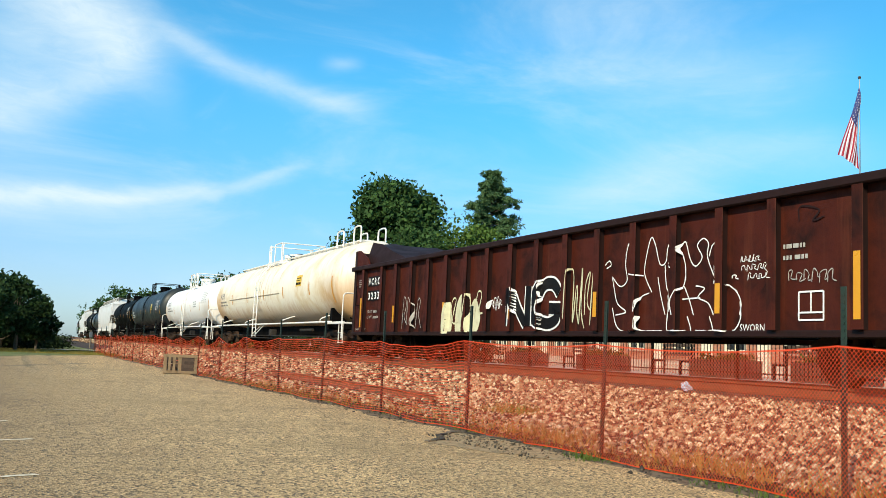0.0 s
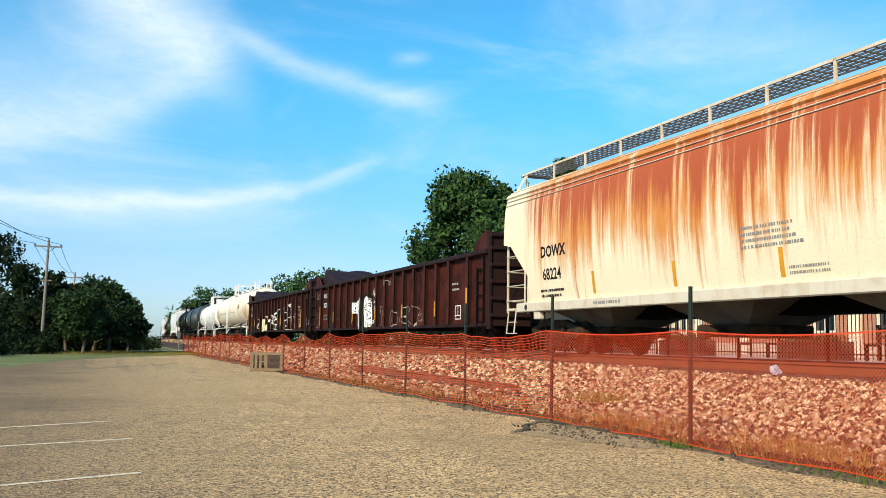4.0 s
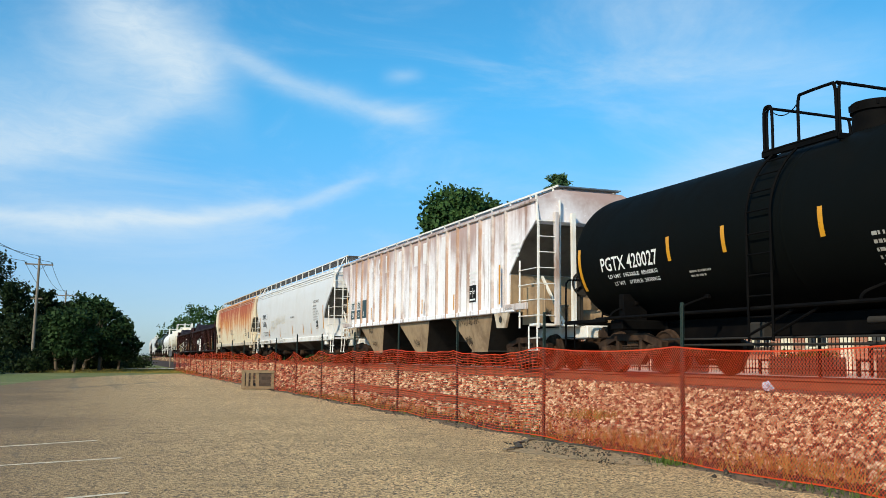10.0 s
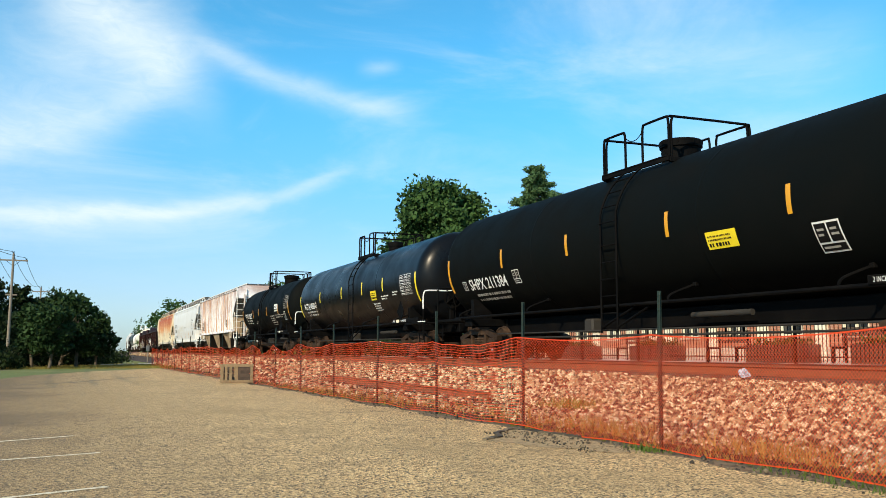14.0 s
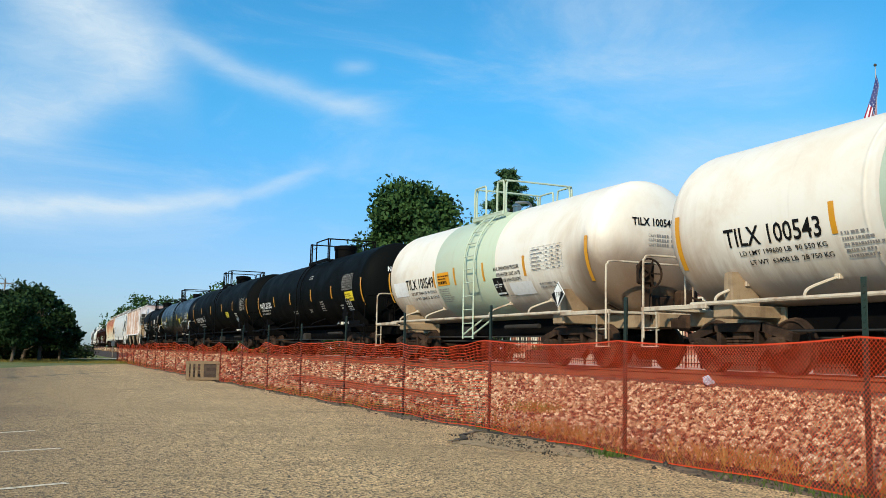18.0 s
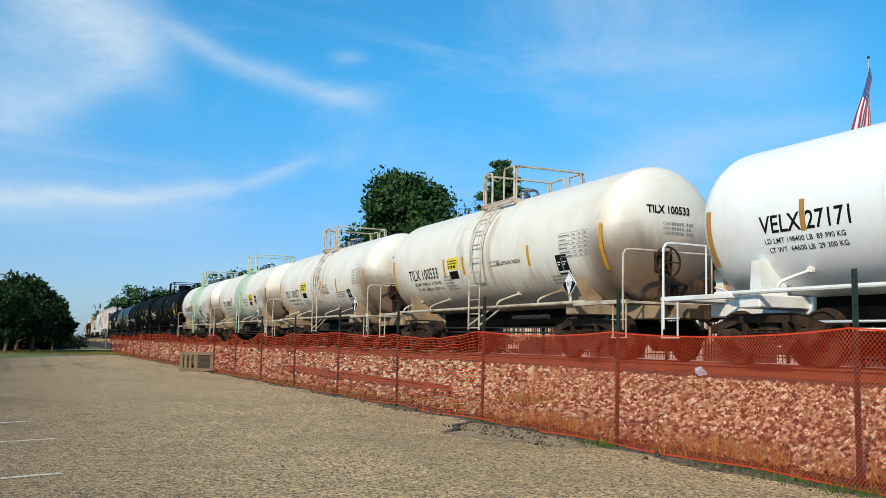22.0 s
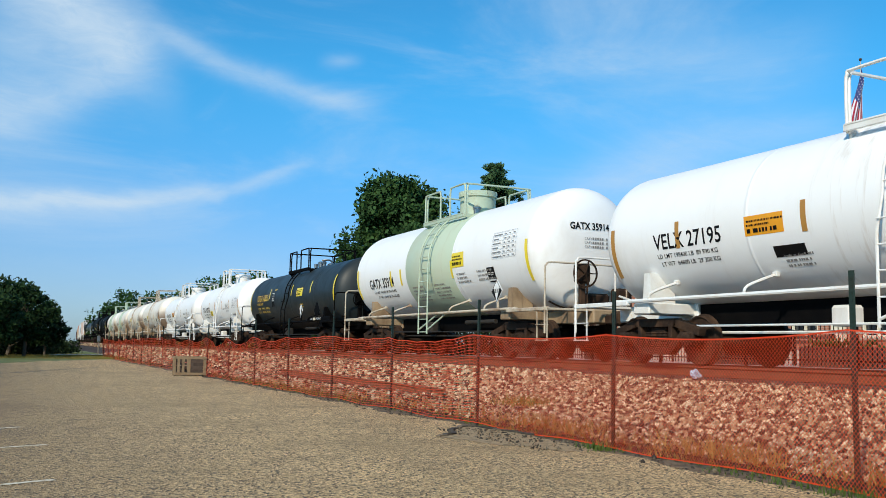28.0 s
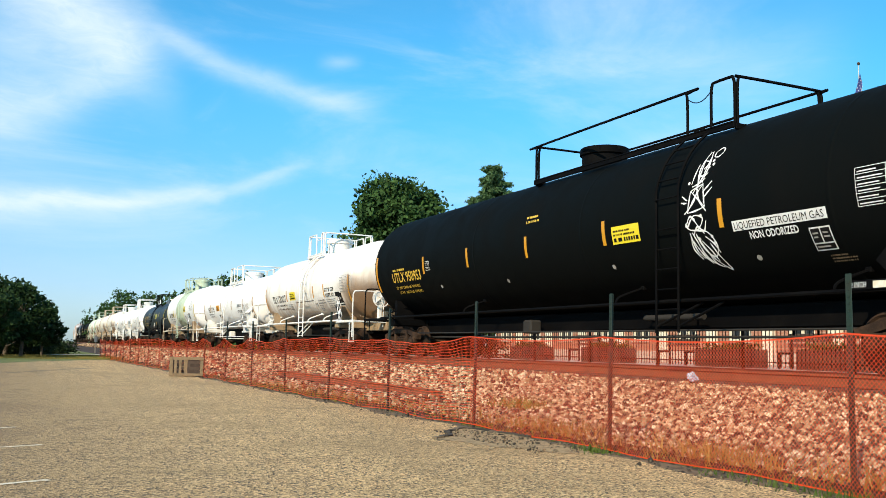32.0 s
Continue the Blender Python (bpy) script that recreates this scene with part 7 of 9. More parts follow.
centre_flow("pale grey covered hopper car far ahead in the train", 387.05, 367.55, HOPPER_WHITE, WHITE_STEEL, BLACK_STEEL, plain, SLOPE)
centre_flow("white covered hopper car with grey ends", 335.55, 315.55, HOPPER_WHITE, WHITE_STEEL, BLACK_STEEL, plain, SLOPE)
tank_car("tank_car", "black tank car with a short loading platform", 315.55, 297.55, 1.46, 2.54, BLACK, BLACK_STEEL, BLACK_STEEL, dark_spec(18.0))
tank_car("tank_car", "charcoal-grey tank car with a yellow sticker", 297.55, 278.05, 1.48, 2.56, CHARCOAL, BLACK_STEEL, BLACK_STEEL, dict(dark_spec(19.5), stickers=((6.0, 2.5, 0.6, 0.4, BRIGHT_YELLOW),)))
tank_car("tank_car", "white tank car with black end lettering", 278.05, 260.35, 1.36, 2.38, WHITE, WHITE_STEEL, BLACK_STEEL,
         dict(tank=(1.2, 16.5), head=0.5, ink=GREY_INK, ladder=8.8, deck=(8.0, 10.2), dome=(9.1, 0.45, 0.4), words=((15.5, 2.5, 0.40, "GATX", 0.9),), notes=((15.5, 2.3, 2.0, 2, 0.09), (6.0, 2.5, 1.0, 3, 0.08)), tables=((3.6, 2.4, 1.5, 0.7),), strips=(4, 7, 10, 13), end_strips=(1.3, 16.4), brake=-1))
LONG, YL, SL = tank_car("tank_car", "long yellowed white tank car with roof walkway and rust stains", 260.35, 238.4, 1.44, 2.46, YELLOWED, WHITE_STEEL, BLACK_STEEL,
                dict(tank=(1.7, 20.5), head=0.75, ink=GREY_INK, ladder=12.0, deck=(10.6, 12.6), dome=(11.6, 0.45, 0.25), valves=11.3, words=((19.6, 2.4, 0.40, "ACFX", 0.9),), notes=((19.6, 2.2, 1.6, 2, 0.09),), strips=(4.5, 8, 11, 14, 17), end_strips=(1.9,), stickers=((6.2, 2.45, 0.7, 0.42, OCHRE),), rings=(5, 9, 13, 17), rail_high=0.75, brake=-1))
g = Geo()
for k in range(60):
    y = YL(2.2) + 17.4 * k / 59
    g.box((-0.42, y - 0.10, 3.93), (0.42, y + 0.10, 3.96))
part("roof_walk", g, WHITE_STEEL, LONG, "walkway along the crown of the tank")
g = Geo()
for u in (2.4, 4.2):
    for x in (-0.45, 0.45):
        g.tube(smooth_path([(x, YL(u) - 0.35, 3.85), (x, YL(u) - 0.35, 4.33), (x, YL(u) - 0.2, 4.43), (x, YL(u) + 0.2, 4.43), (x, YL(u) + 0.35, 4.33), (x, YL(u) + 0.35, 3.85)], 3), 0.03, 7)
part("hoop_rail", g, WHITE_STEEL, LONG, "white hoop handrail")
g = Geo().tube([(-1.44, YL(8.5), 2.30), (-1.44, YL(17.5), 2.30)], 0.02, 6)
part("side_rail", g, CREAM_STEEL, LONG)

# gondolas and hoppers
gondola("oxide-red gondola car with black and white block graffiti", 238.4, 216.85, ("WCRC", "3233"), art_one, (2.2, *(3.65 + 1.06 * k for k in range(15)), 19.95), True, 0.2)
gondola("oxide-red gondola car with white bubble-letter graffiti", 216.85, 194.65, ("WCRC", "3256"), art_two, (1.9, *(3.40 + 1.0825 * k for k in range(15)), 20.05), True)
centre_flow("cream covered hopper car streaked with orange and red rust", 194.65, 173.65, RUST_HOPPER, PALE_STEEL, BLACK_STEEL, marks_rusty, SLOPE)
centre_flow("clean white covered hopper car with a faded tan tag", 173.65, 153.1, HOPPER_WHITE, WHITE_STEEL, BLACK_STEEL, marks_white, SLOPE, CUT_ROUND, (0.75, 1.3))
ribbed_hopper("patchy white ribbed covered hopper car with rust runs and tan bays", 153.1, 133.6)

# black tank cars
tank_car("tank_car", "matt black tank car with yellow strips and white stencils", 133.6, 118.8, 1.38, 2.45, BLACK, BLACK_STEEL, BLACK_STEEL,
         dict(datum=0.63, tank=(0.75, 13.2), ink=CHALK, note_ink=DULL_CHALK, ladder=7.3, deck=(6.2, 7.8), dome=(6.25, 0.40, 0.42), words=((12.3, 2.06, 0.40, "PGTX 420027", 2.05), (12.1, 1.90, 0.11, "LD LMT  195300LB  88600KG", 1.75), (11.95, 1.74, 0.11, "LT WT    67700LB  30700KG", 1.6)), notes=((9.41, 1.80, 0.6, 2, 0.05), (5.2, 1.98, 1.2, 5, 0.07), (3.9, 2.0, 1.0, 2, 0.07), (2.9, 1.98, 0.9, 2, 0.06)),
              tables=((1.75, 2.28, 0.95, 0.62),), table_back=None, stickers=((4.05, 2.22, 0.80, 0.36, CHALK),), stencils=((2.05, 1.72, 0.42),), strips=(9.88, 8.30, 6.07, 3.2), end_strips=(0.81, 13.14), rings=(6.9, 2.4), head_number="PGTX 420027"))
tank_car("tank_car", "glossy black tank car with white end handrails", 118.8, 101.2, 1.42, 2.46, GLOSS_BLACK, BLACK_STEEL, BLACK_STEEL,
         dict(datum=0.33, strip_z=-0.25, tank=(0.95, 15.8), ink=CHALK, ladder=7.7, deck=(6.9, 8.65), dome=(6.95, 0.28, 0.32), words=((15.2, 2.0, 0.38, "PGTX 400047", 2.1), (14.85, 1.84, 0.11, "LD LMT 190300 LB 86300 KGS", 1.6), (14.75, 1.70, 0.11, "LT WT   72700 LB 33000 KGS", 1.5)), notes=((5.5, 1.80, 0.75, 4, 0.05), (4.5, 2.02, 0.75, 2, 0.05), (3.3, 2.10, 0.5, 2, 0.05)), top=BLACK_STEEL,
              tables=((2.45, 1.98, 1.0, 0.62),), stickers=((5.60, 1.96, 0.62, 0.32, BRIGHT_YELLOW),), strip_mat=BRIGHT_YELLOW, strips=(12.45, 9.23, 6.56, 4.22), end_strips=(1.05, 15.84), rings=(5, 12), head_number="PGTX 400047", hand=CHALK))
tank_car("tank_car", "matt black tank car with large white number", 101.2, 82.05, 1.45, 2.53, BLACK, BLACK_STEEL, BLACK_STEEL,
         dict(datum=0.94, strip_z=-0.30, tank=(0.25, 16.9), ink=CHALK, note_ink=DULL_CHALK, ladder=8.65, deck=(7.5, 9.75), dome=(8.3, 0.42, 0.40), words=((15.69, 1.78, 0.42, "SHPX 211384", 2.2),), notes=((15.5, 1.58, 2.0, 2, 0.09),), tables=((1.95, 2.15, 1.2, 0.6),),
              stencils=((16.1, 1.80, 0.24), (13.1, 1.80, 0.34), (3.5, 1.55, 0.5)), stickers=((5.85, 1.88, 0.75, 0.3, BRIGHT_YELLOW),), strips=(13.55, 10.4, 6.85, 3.85), end_strips=(0.29, 16.85), rings=(6, 12), head_number="SHPX 211384"))
tank_car("tank_car", "matt black tank car with white inspection panel and yellow sticker", 82.05, 64.75, 1.38, 2.46, BLACK, BLACK_STEEL, BLACK_STEEL,
         dict(datum=0.54, tank=(0.85, 15.55), ink=CHALK, note_ink=DULL_CHALK, ladder=8.1, deck=(6.2, 8.65), dome=(6.7, 0.46, 0.44), words=((15.2, 2.05, 0.38, "NATX 231201", 2.1),), notes=((15.1, 1.92, 1.8, 2, 0.09), (5.6, 1.98, 0.55, 5, 0.05), (7.3, 1.72, 0.5, 2, 0.05), (9.7, 1.72, 0.8, 2, 0.05), (7.2, 3.05, 0.55, 2, 0.06), (3.3, 1.75, 0.4, 2, 0.06)),
              tables=((2.76, 2.30, 1.1, 0.52),), stickers=((2.50, 1.90, 0.85, 0.33, BRIGHT_YELLOW),), stencils=((2.55, 1.55, 0.46),), strips=(12.55, 9.8, 6.68, 4.03), end_strips=(0.75, 15.6), rings=(8.0,), head_number="NATX 231201"))


# cream and white acid tank cars
def acid(number, front, rear, shell, steel, load=("199600 LB  90 550 KG", "63400 LB  28 750 KG"), **more):
    spec = dict(datum=0.63, strip_z=-0.47, tank=(0.90, 11.45), ink=INK, note_ink=GREY_INK, ladder=5.9, deck=(5.25, 6.85), valves=6.0, words=(), notes=((8.05, 1.92, 0.7, 5, 0.05), (5.4, 2.12, 0.6, 2, 0.05), (2.9, 1.62, 0.8, 3, 0.05)),
                tables=((3.05, 2.02, 1.30, 0.50),), stickers=((4.55, 2.15, 0.72, 0.34, BRIGHT_YELLOW),), stencils=((3.45, 2.0, 0.34),), stencil_back=INK, strips=(8.2, 5.0, 3.4), end_strips=(0.8, 11.4), placard=(1.75, 1.45, "1830"), rig=TAN_STEEL, rings=(4.7, 7.6))
    spec.update(more)
    foot, start = spec.pop("foot", 1.94), 10.3 + spec.pop("shift", 0.0)
    spec["head_number"] = number
    spec["words"] = ((start, foot, 0.41, number, 1.94), (start - 0.25, foot - 0.16, 0.11, "LD LMT " + load[0], 1.72), (start - 0.4, foot - 0.32, 0.11, "LT WT  " + load[1], 1.62)) + spec["words"]
    return tank_car("tank_car", spec.pop("label"), front, rear, spec.pop("r", 1.37), spec.pop("zc", 2.41), shell, steel, BLACK_STEEL, spec)


HEATER = ((4.82, 2.14, 0.12, "MAX. OPERATING PRESSURE", 1.22), (4.72, 2.00, 0.12, "FOR HEATER COILS 150 PSI", 1.14), (4.70, 1.86, 0.12, "VENT TANK WHEN UNLOADING", 1.10))
acid("TILX 100549", 64.75, 51.25, CREAM, CREAM_STEEL, datum=0.55, label="stained cream tank car with a pale green middle band", band=(4.72, 8.2), over_band=True, top=GREEN_RAIL, foot=1.97, words=HEATER, notes=((8.1, 1.86, 0.75, 7, 0.035), (2.9, 1.70, 0.9, 2, 0.05), (4.4, 1.50, 0.4, 1, 0.03)),
     patches=((11.25, 1.80, 0.98, 0.42, CHALK), (4.22, 1.50, 1.02, 0.32, CHALK)), stickers=((8.08, 1.97, 0.74, 0.34, ORANGE),), strips=(8.3, 7.0, 5.37, 3.37), end_strips=(0.85, 11.6), stencils=((4.95, 1.52, 0.46),))
acid("TILX 100543", 51.25, 37.82, CREAM, CREAM_STEEL, label="cream tank car with a pale green middle band and scorched end", band=(4.95, 7.35), over_band=True, top=GREEN_RAIL, deck=(5.1, 6.67), words=tuple((u + 0.55, h, 0.09, say, wide * 0.72) for u, h, _, say, wide in HEATER), strips=(8.14, 4.46, 2.98), stickers=((4.12, 2.06, 0.72, 0.34, BRIGHT_YELLOW), (4.02, 1.86, 0.5, 0.17, INK)), stencils=((2.95, 1.92, 0.36),), tables=((2.45, 2.0, 1.30, 0.50),))
acid("TILX 100517", 37.82, 24.78, CREAM, CREAM_STEEL, datum=0.35, deck=(5.4, 6.95), shift=0.25, label="stained cream tank car with yellow and black stickers", words=((5.46, 1.92, 0.085, "VENT TANK WHEN UNLOADING", 0.72),), notes=((5.46, 2.22, 0.7, 4, 0.042), (4.0, 1.90, 1.2, 3, 0.045), (8.05, 1.74, 0.75, 4, 0.04)), stickers=((8.2, 2.12, 0.68, 0.34, BRIGHT_YELLOW), (8.1, 1.86, 0.5, 0.2, INK)), strips=(8.31, 5.58, 3.85), end_strips=(1.0, 11.35), stencils=((2.83, 1.60, 0.38),), tables=((2.12, 2.12, 1.1, 0.5),), placard=(1.45, 1.42, "1830"))
acid("TILX 100533", 24.78, 11.38, CREAM, CREAM_STEEL, label="cream tank car with brown spill stains round its ladder", deck=(5.1, 6.66), words=((5.05, 2.04, 0.12, "MAX. OPERATING PRESSURE", 1.1),), stickers=((7.72, 2.10, 0.66, 0.30, BRIGHT_YELLOW), (7.65, 1.86, 0.5, 0.2, INK)), strips=(7.93, 6.81, 3.58), stencils=((2.5, 1.66, 0.42),), tables=((2.3, 2.0, 1.1, 0.5),))
for number, front, rear, d in (("VELX 27171", 11.38, -3.53, 0.0), ("VELX 27195", -45.2, -59.85, -0.7)):
    car, Y, side = tank_car("tank_car", "clean white acid tank car with white ladder and dome", front, rear, 1.25, 2.27, WHITE, WHITE_STEEL, BLACK_STEEL,
             dict(datum=-0.10 - d / 2, strip_z=-0.33, tank=(1.6 + d * 0.6, 13.5 + d * 0.8), head=0.6, ink=INK, note_ink=GREY_INK, ladder=7.4 + d, deck=(5.7 + d * 0.7, 8.4 + d * 0.7), dome=(7.15 + d, 0.48, 0.42), words=((12.44 + d, 1.96, 0.37, number, 1.67), (5.17 + d, 2.04, 0.19, "SULFURIC ACID,", 0.90), (5.14 + d, 1.76, 0.19, "DOT SP-15628", 0.90), (12.4 + d, 1.80, 0.11, "LD LMT 198400 LB  89 990 KG", 1.5), (12.35 + d, 1.66, 0.11, "LT WT  64600 LB  29 300 KG", 1.45)),
                  notes=((9.6 + d, 1.60, 0.6, 3, 0.05), (4.9 + d, 1.62, 0.9, 3, 0.05)), tables=((3.90 + d, 1.66, 1.14, 0.48),), stickers=((10.03 + d * 0.7, 1.98, 0.78, 0.30, ORANGE), (9.75 + d, 1.60, 0.6, 0.18, INK)),
                  strips=(11.6 + d * 0.7, 9.01 + d * 0.9, 6.38 + d * 0.93, 3.84 + d * 0.8), strip_mat=BROWN_STRIP, end_strips=(1.79 + d * 0.8, 13.55 + d * 0.9), placard=(2.95 + d, 1.33, "1830"), head_number=number, head_at=(0.42, 0.20, 0.84), brake_mat=WHITE_STEEL, rig=WHITE_STEEL, rings=(7.0 + d, 10.2 + d)))
    g = Geo().prism([(Y(2.12 + d), 1.10), (Y(2.62 + d), 1.10), (Y(2.48 + d), 1.72), (Y(2.08 + d), 1.72)], -1.30, -1.12)
    g.add([(-1.12, Y(2.0 + d), 1.98), (-1.12, Y(2.66 + d), 1.98), (-1.40, Y(2.68 + d), 1.72), (-1.40, Y(2.0 + d), 1.70), (-1.12, Y(2.0 + d), 1.95), (-1.12, Y(2.66 + d), 1.95), (-1.39, Y(2.68 + d), 1.69), (-1.39, Y(2.0 + d), 1.67)],
          [(0, 1, 2, 3), (7, 6, 5, 4), (2, 1, 5, 6), (3, 2, 6, 7), (0, 3, 7, 4), (1, 0, 4, 5)])
    part("saddle_cover", g, WHITE_STEEL, car, "white saddle plate under a sloping shelf")
    part("air_reservoir", Geo().lathe([(Y(1.35 + d), 0.02), (Y(1.37 + d), 0.12), (Y(1.42 + d), 0.16), (Y(2.1 + d), 0.16), (Y(2.15 + d), 0.12), (Y(2.17 + d), 0.02)], "y", 14, (-1.2, 0, 1.27)), WHITE_STEEL, car)
acid("TILX 100920", -3.53, -16.6, WHITE, WHITE_STEEL, datum=0.4, strip_z=-0.24, label="bright white tank car with a tall white dome", r=1.27, zc=2.26, tank=(1.05, 11.05), ladder=5.6, deck=(5.05, 6.81), dome=(5.75, 0.42, 0.42), dome_mat=WHITE_STEEL, foot=1.95, brake_mat=WHITE_STEEL, words=((4.85, 2.0, 0.085, "VENT TANK WHEN UNLOADING", 0.85), (2.55, 1.62, 0.14, "PLASITE 307DL", 0.62), (2.5, 1.45, 0.14, "INTERIOR COATED", 0.72)),
     notes=((4.05, 2.24, 0.95, 5, 0.035), (3.9, 1.92, 0.85, 2, 0.035)), stickers=((8.2, 1.72, 0.66, 0.28, BRIGHT_YELLOW),), strips=(8.5, 6.94, 5.05, 3.25), end_strips=(1.08, 11.0), stencils=(), tables=((2.45, 2.02, 1.25, 0.5),), placard=(1.5, 1.45, "1832"), rig=WHITE_STEEL, rings=(5.5,))
tank_car("tank_car", "charcoal-grey tank car with yellow lettering", -16.6, -31.65, 1.24, 2.10, CHARCOAL, BLACK_STEEL, BLACK_STEEL,
         dict(datum=0.75, strip_z=0.07, end_z=-0.32, tank=(0.75, 13.0), ink=OCHRE, ladder=6.4, deck=(5.0, 7.72), valves=5.7, words=((11.68, 2.10, 0.40, "UTLX 120011", 2.05), (11.66, 1.94, 0.13, "THE TANK CAR PEOPLE", 1.02), (11.6, 1.74, 0.12, "LD LMT     199100 LB    90 300 KG", 2.0), (11.55, 1.58, 0.12, "LT WT       63900 LB    29 000 KG", 1.95)), notes=((8.9, 2.50, 0.6, 1, 0.06), (4.9, 1.75, 0.5, 2, 0.06)), patches=((9.10, 1.82, 0.42, 0.20, INK),), stencils=((9.10, 2.06, 0.34),), stickers=((5.34, 2.10, 0.85, 0.32, BRIGHT_YELLOW),), strip_mat=BRIGHT_YELLOW, strips=(9.52, 6.09, 3.47), end_strips=(0.67, 12.93), rings=(6.2, 3.0), placard=(3.9, 1.5, ""), rail_high=0.75))
car, Y, side = acid("GATX 35914", -31.65, -45.2, WHITE, CREAM_STEEL, ("197600 LB  89 630 KG", "65400 LB  29 665 KG"), label="white tank car with a pale green band and green dome", datum=0.3, shift=0.5, tank=(1.2, 11.85), band=(4.9, 7.9), over_band=True, ladder=6.4, deck=(5.2, 7.71), dome=(6.2, 0.52, 0.62), dome_mat=GREEN_RAIL, top=GREEN_RAIL, strip_mat=BRIGHT_YELLOW, words=(), notes=((7.6, 1.8, 0.9, 5, 0.06), (6.2, 1.8, 0.9, 5, 0.06), (4.7, 2.0, 0.7, 3, 0.06), (3.6, 2.0, 0.9, 3, 0.06)),
     stickers=((4.9, 2.2, 0.66, 0.36, BRIGHT_YELLOW),), strips=(9.03, 8.28, 4.95), end_strips=(1.2, 11.8), tables=((2.75, 2.25, 1.1, 0.6),), stencils=((3.1, 1.72, 0.36),), placard=(2.35, 1.50, "1830"))
car, Y, side = acid("TILX 120017", -59.85, -73.4, CREAM_PALE, WHITE_STEEL, ("186600 LB  84650 KG", "76400 LB  34650 KG"), label="cream-white tank car with brown stains and white dome", deck=(5.1, 6.92), ladder=5.65, valves=5.9, dome=(5.8, 0.50, 0.48), dome_mat=WHITE_STEEL, words=((3.32, 2.12, 0.19, "DOT SP 15628", 1.0), (3.32, 1.93, 0.19, "SULFURIC ACID,", 1.0)), stickers=((7.77, 1.98, 0.76, 0.32, BRIGHT_YELLOW),),
     notes=((8.15, 1.80, 0.7, 4, 0.04), (4.3, 1.82, 0.9, 2, 0.06), (4.3, 1.64, 0.4, 4, 0.04), (4.7, 1.74, 0.4, 3, 0.03), (3.29, 1.82, 1.1, 2, 0.04), (3.2, 1.66, 0.7, 3, 0.05)), strips=(8.2, 4.68, 3.44), tables=((1.66, 2.02, 1.2, 0.55),), patches=((2.23, 1.92, 0.47, 0.14, INK),), stencils=((2.04, 1.58, 0.44),), placard=((1.46, 1.58, "1830"), (1.28, 1.26, "1830")))
plate(car, "spill_line", Y(7.15), 1.855, 2.4, 0.022, side, TRUCK_STEEL, "dark rusty line where spills have run", 0.005)
car, Y, side = tank_car("tank_car", "long black liquefied petroleum gas tank car with white graffiti", -73.4, -95.2, 1.50, 2.58, BLACK, BLACK_STEEL, BLACK_STEEL,
         dict(datum=0.61, strip_z=-0.41, end_high=1.04, tank=(1.2, 19.65), head=0.8, ink=OCHRE, note_ink=OCHRE, table_ink=CHALK, ladder=6.25, deck=(5.4, 11.6), dome=(10.25, 0.52, 0.44), words=((18.5, 2.05, 0.38, "UTLX 950953", 1.97), (18.4, 1.85, 0.11, "LD LMT 154800 LB  70100 KG", 1.62), (18.3, 1.70, 0.11, "LT WT  108200 LB  49090 KG", 1.55)), notes=((18.4, 2.36, 1.2, 1, 0.07), (11.0, 3.0, 0.6, 2, 0.06)), strips=(16.29, 13.74, 10.97, 8.15, 5.08), end_strips=(1.3, 19.63),
              stickers=((7.90, 2.16, 0.80, 0.32, BRIGHT_YELLOW),), tables=((2.55, 2.16, 1.0, 0.5),), stencils=((16.15, 2.25, 0.24), (3.45, 1.62, 0.36)), rings=(3.0, 8.9, 13.4), rig=BLACK_STEEL))
plate(car, "name_panel", Y(4.86), 2.08, 1.78, 0.16, side, CHALK, "white warning panel")
lettering(car, "LIQUEFIED PETROLEUM GAS", Y(4.83), 2.105, 0.155, lifted(side, 0.005), INK, wide=1.70)
lettering(car, "NON ODORIZED", Y(4.56), 1.935, 0.16, side, CHALK, bold=0.004, wide=0.94)
word_bars(car, Y(3.28), 1.52, 0.42, 3, 0.03, side, TAN_STEEL)
# calligraphic column of loops, bars and dots; places across and down the column
g, s6 = Geo(), lifted(side, 0.006)
tag = ([(0, 150), (-5, 180), (-10, 210)], [(15, 135), (14, 180), (10, 230)], [(32, 130), (30, 160), (25, 190)], [(40, 165), (22, 200), (0, 235)], [(55, 106), (42, 118), (44, 134), (58, 136), (68, 120), (62, 107), (54, 107)],
       [(-10, 230), (10, 222), (30, 215)], [(30, 215), (36, 248), (40, 280)], [(40, 280), (10, 287), (-20, 290)], [(-20, 290), (-14, 260), (-10, 230)], [(-10, 230), (15, 254), (40, 280)], [(30, 215), (5, 252), (-20, 290)],
       [(-40, 240), (-30, 248), (-20, 255)], [(-42, 258), (-32, 261), (-22, 262)], [(60, 212), (46, 226), (32, 240)], [(62, 230), (50, 242), (36, 255)],
       [(-25, 330), (0, 300), (30, 310), (10, 338), (-20, 335), (-30, 318)], [(0, 340), (40, 350), (58, 390), (40, 420), (16, 400), (0, 350)], [(-20, 345), (-12, 400), (5, 420), (0, 380), (-12, 345)],
       [(0, 350), (28, 420), (68, 465), (52, 420), (38, 380)], [(20, 400), (30, 440), (50, 455)])
for line in tag:
    stroke(g, [(Y(5.68 - 0.0068 * a), 3.55 - 0.0058 * (b - 105)) for a, b in line], 0.032, s6)
for a, b in ((50, 160), (46, 148), (-20, 205), (0, 310), (25, 302), (55, 380), (50, 362), (-28, 325), (8, 365)):
    blot(g, [(Y(5.68 - 0.0068 * a) + 0.03 * math.cos(q), 3.55 - 0.0058 * (b - 105) + 0.03 * math.sin(q)) for q in (0, 1.57, 3.14, 4.71)], s6)
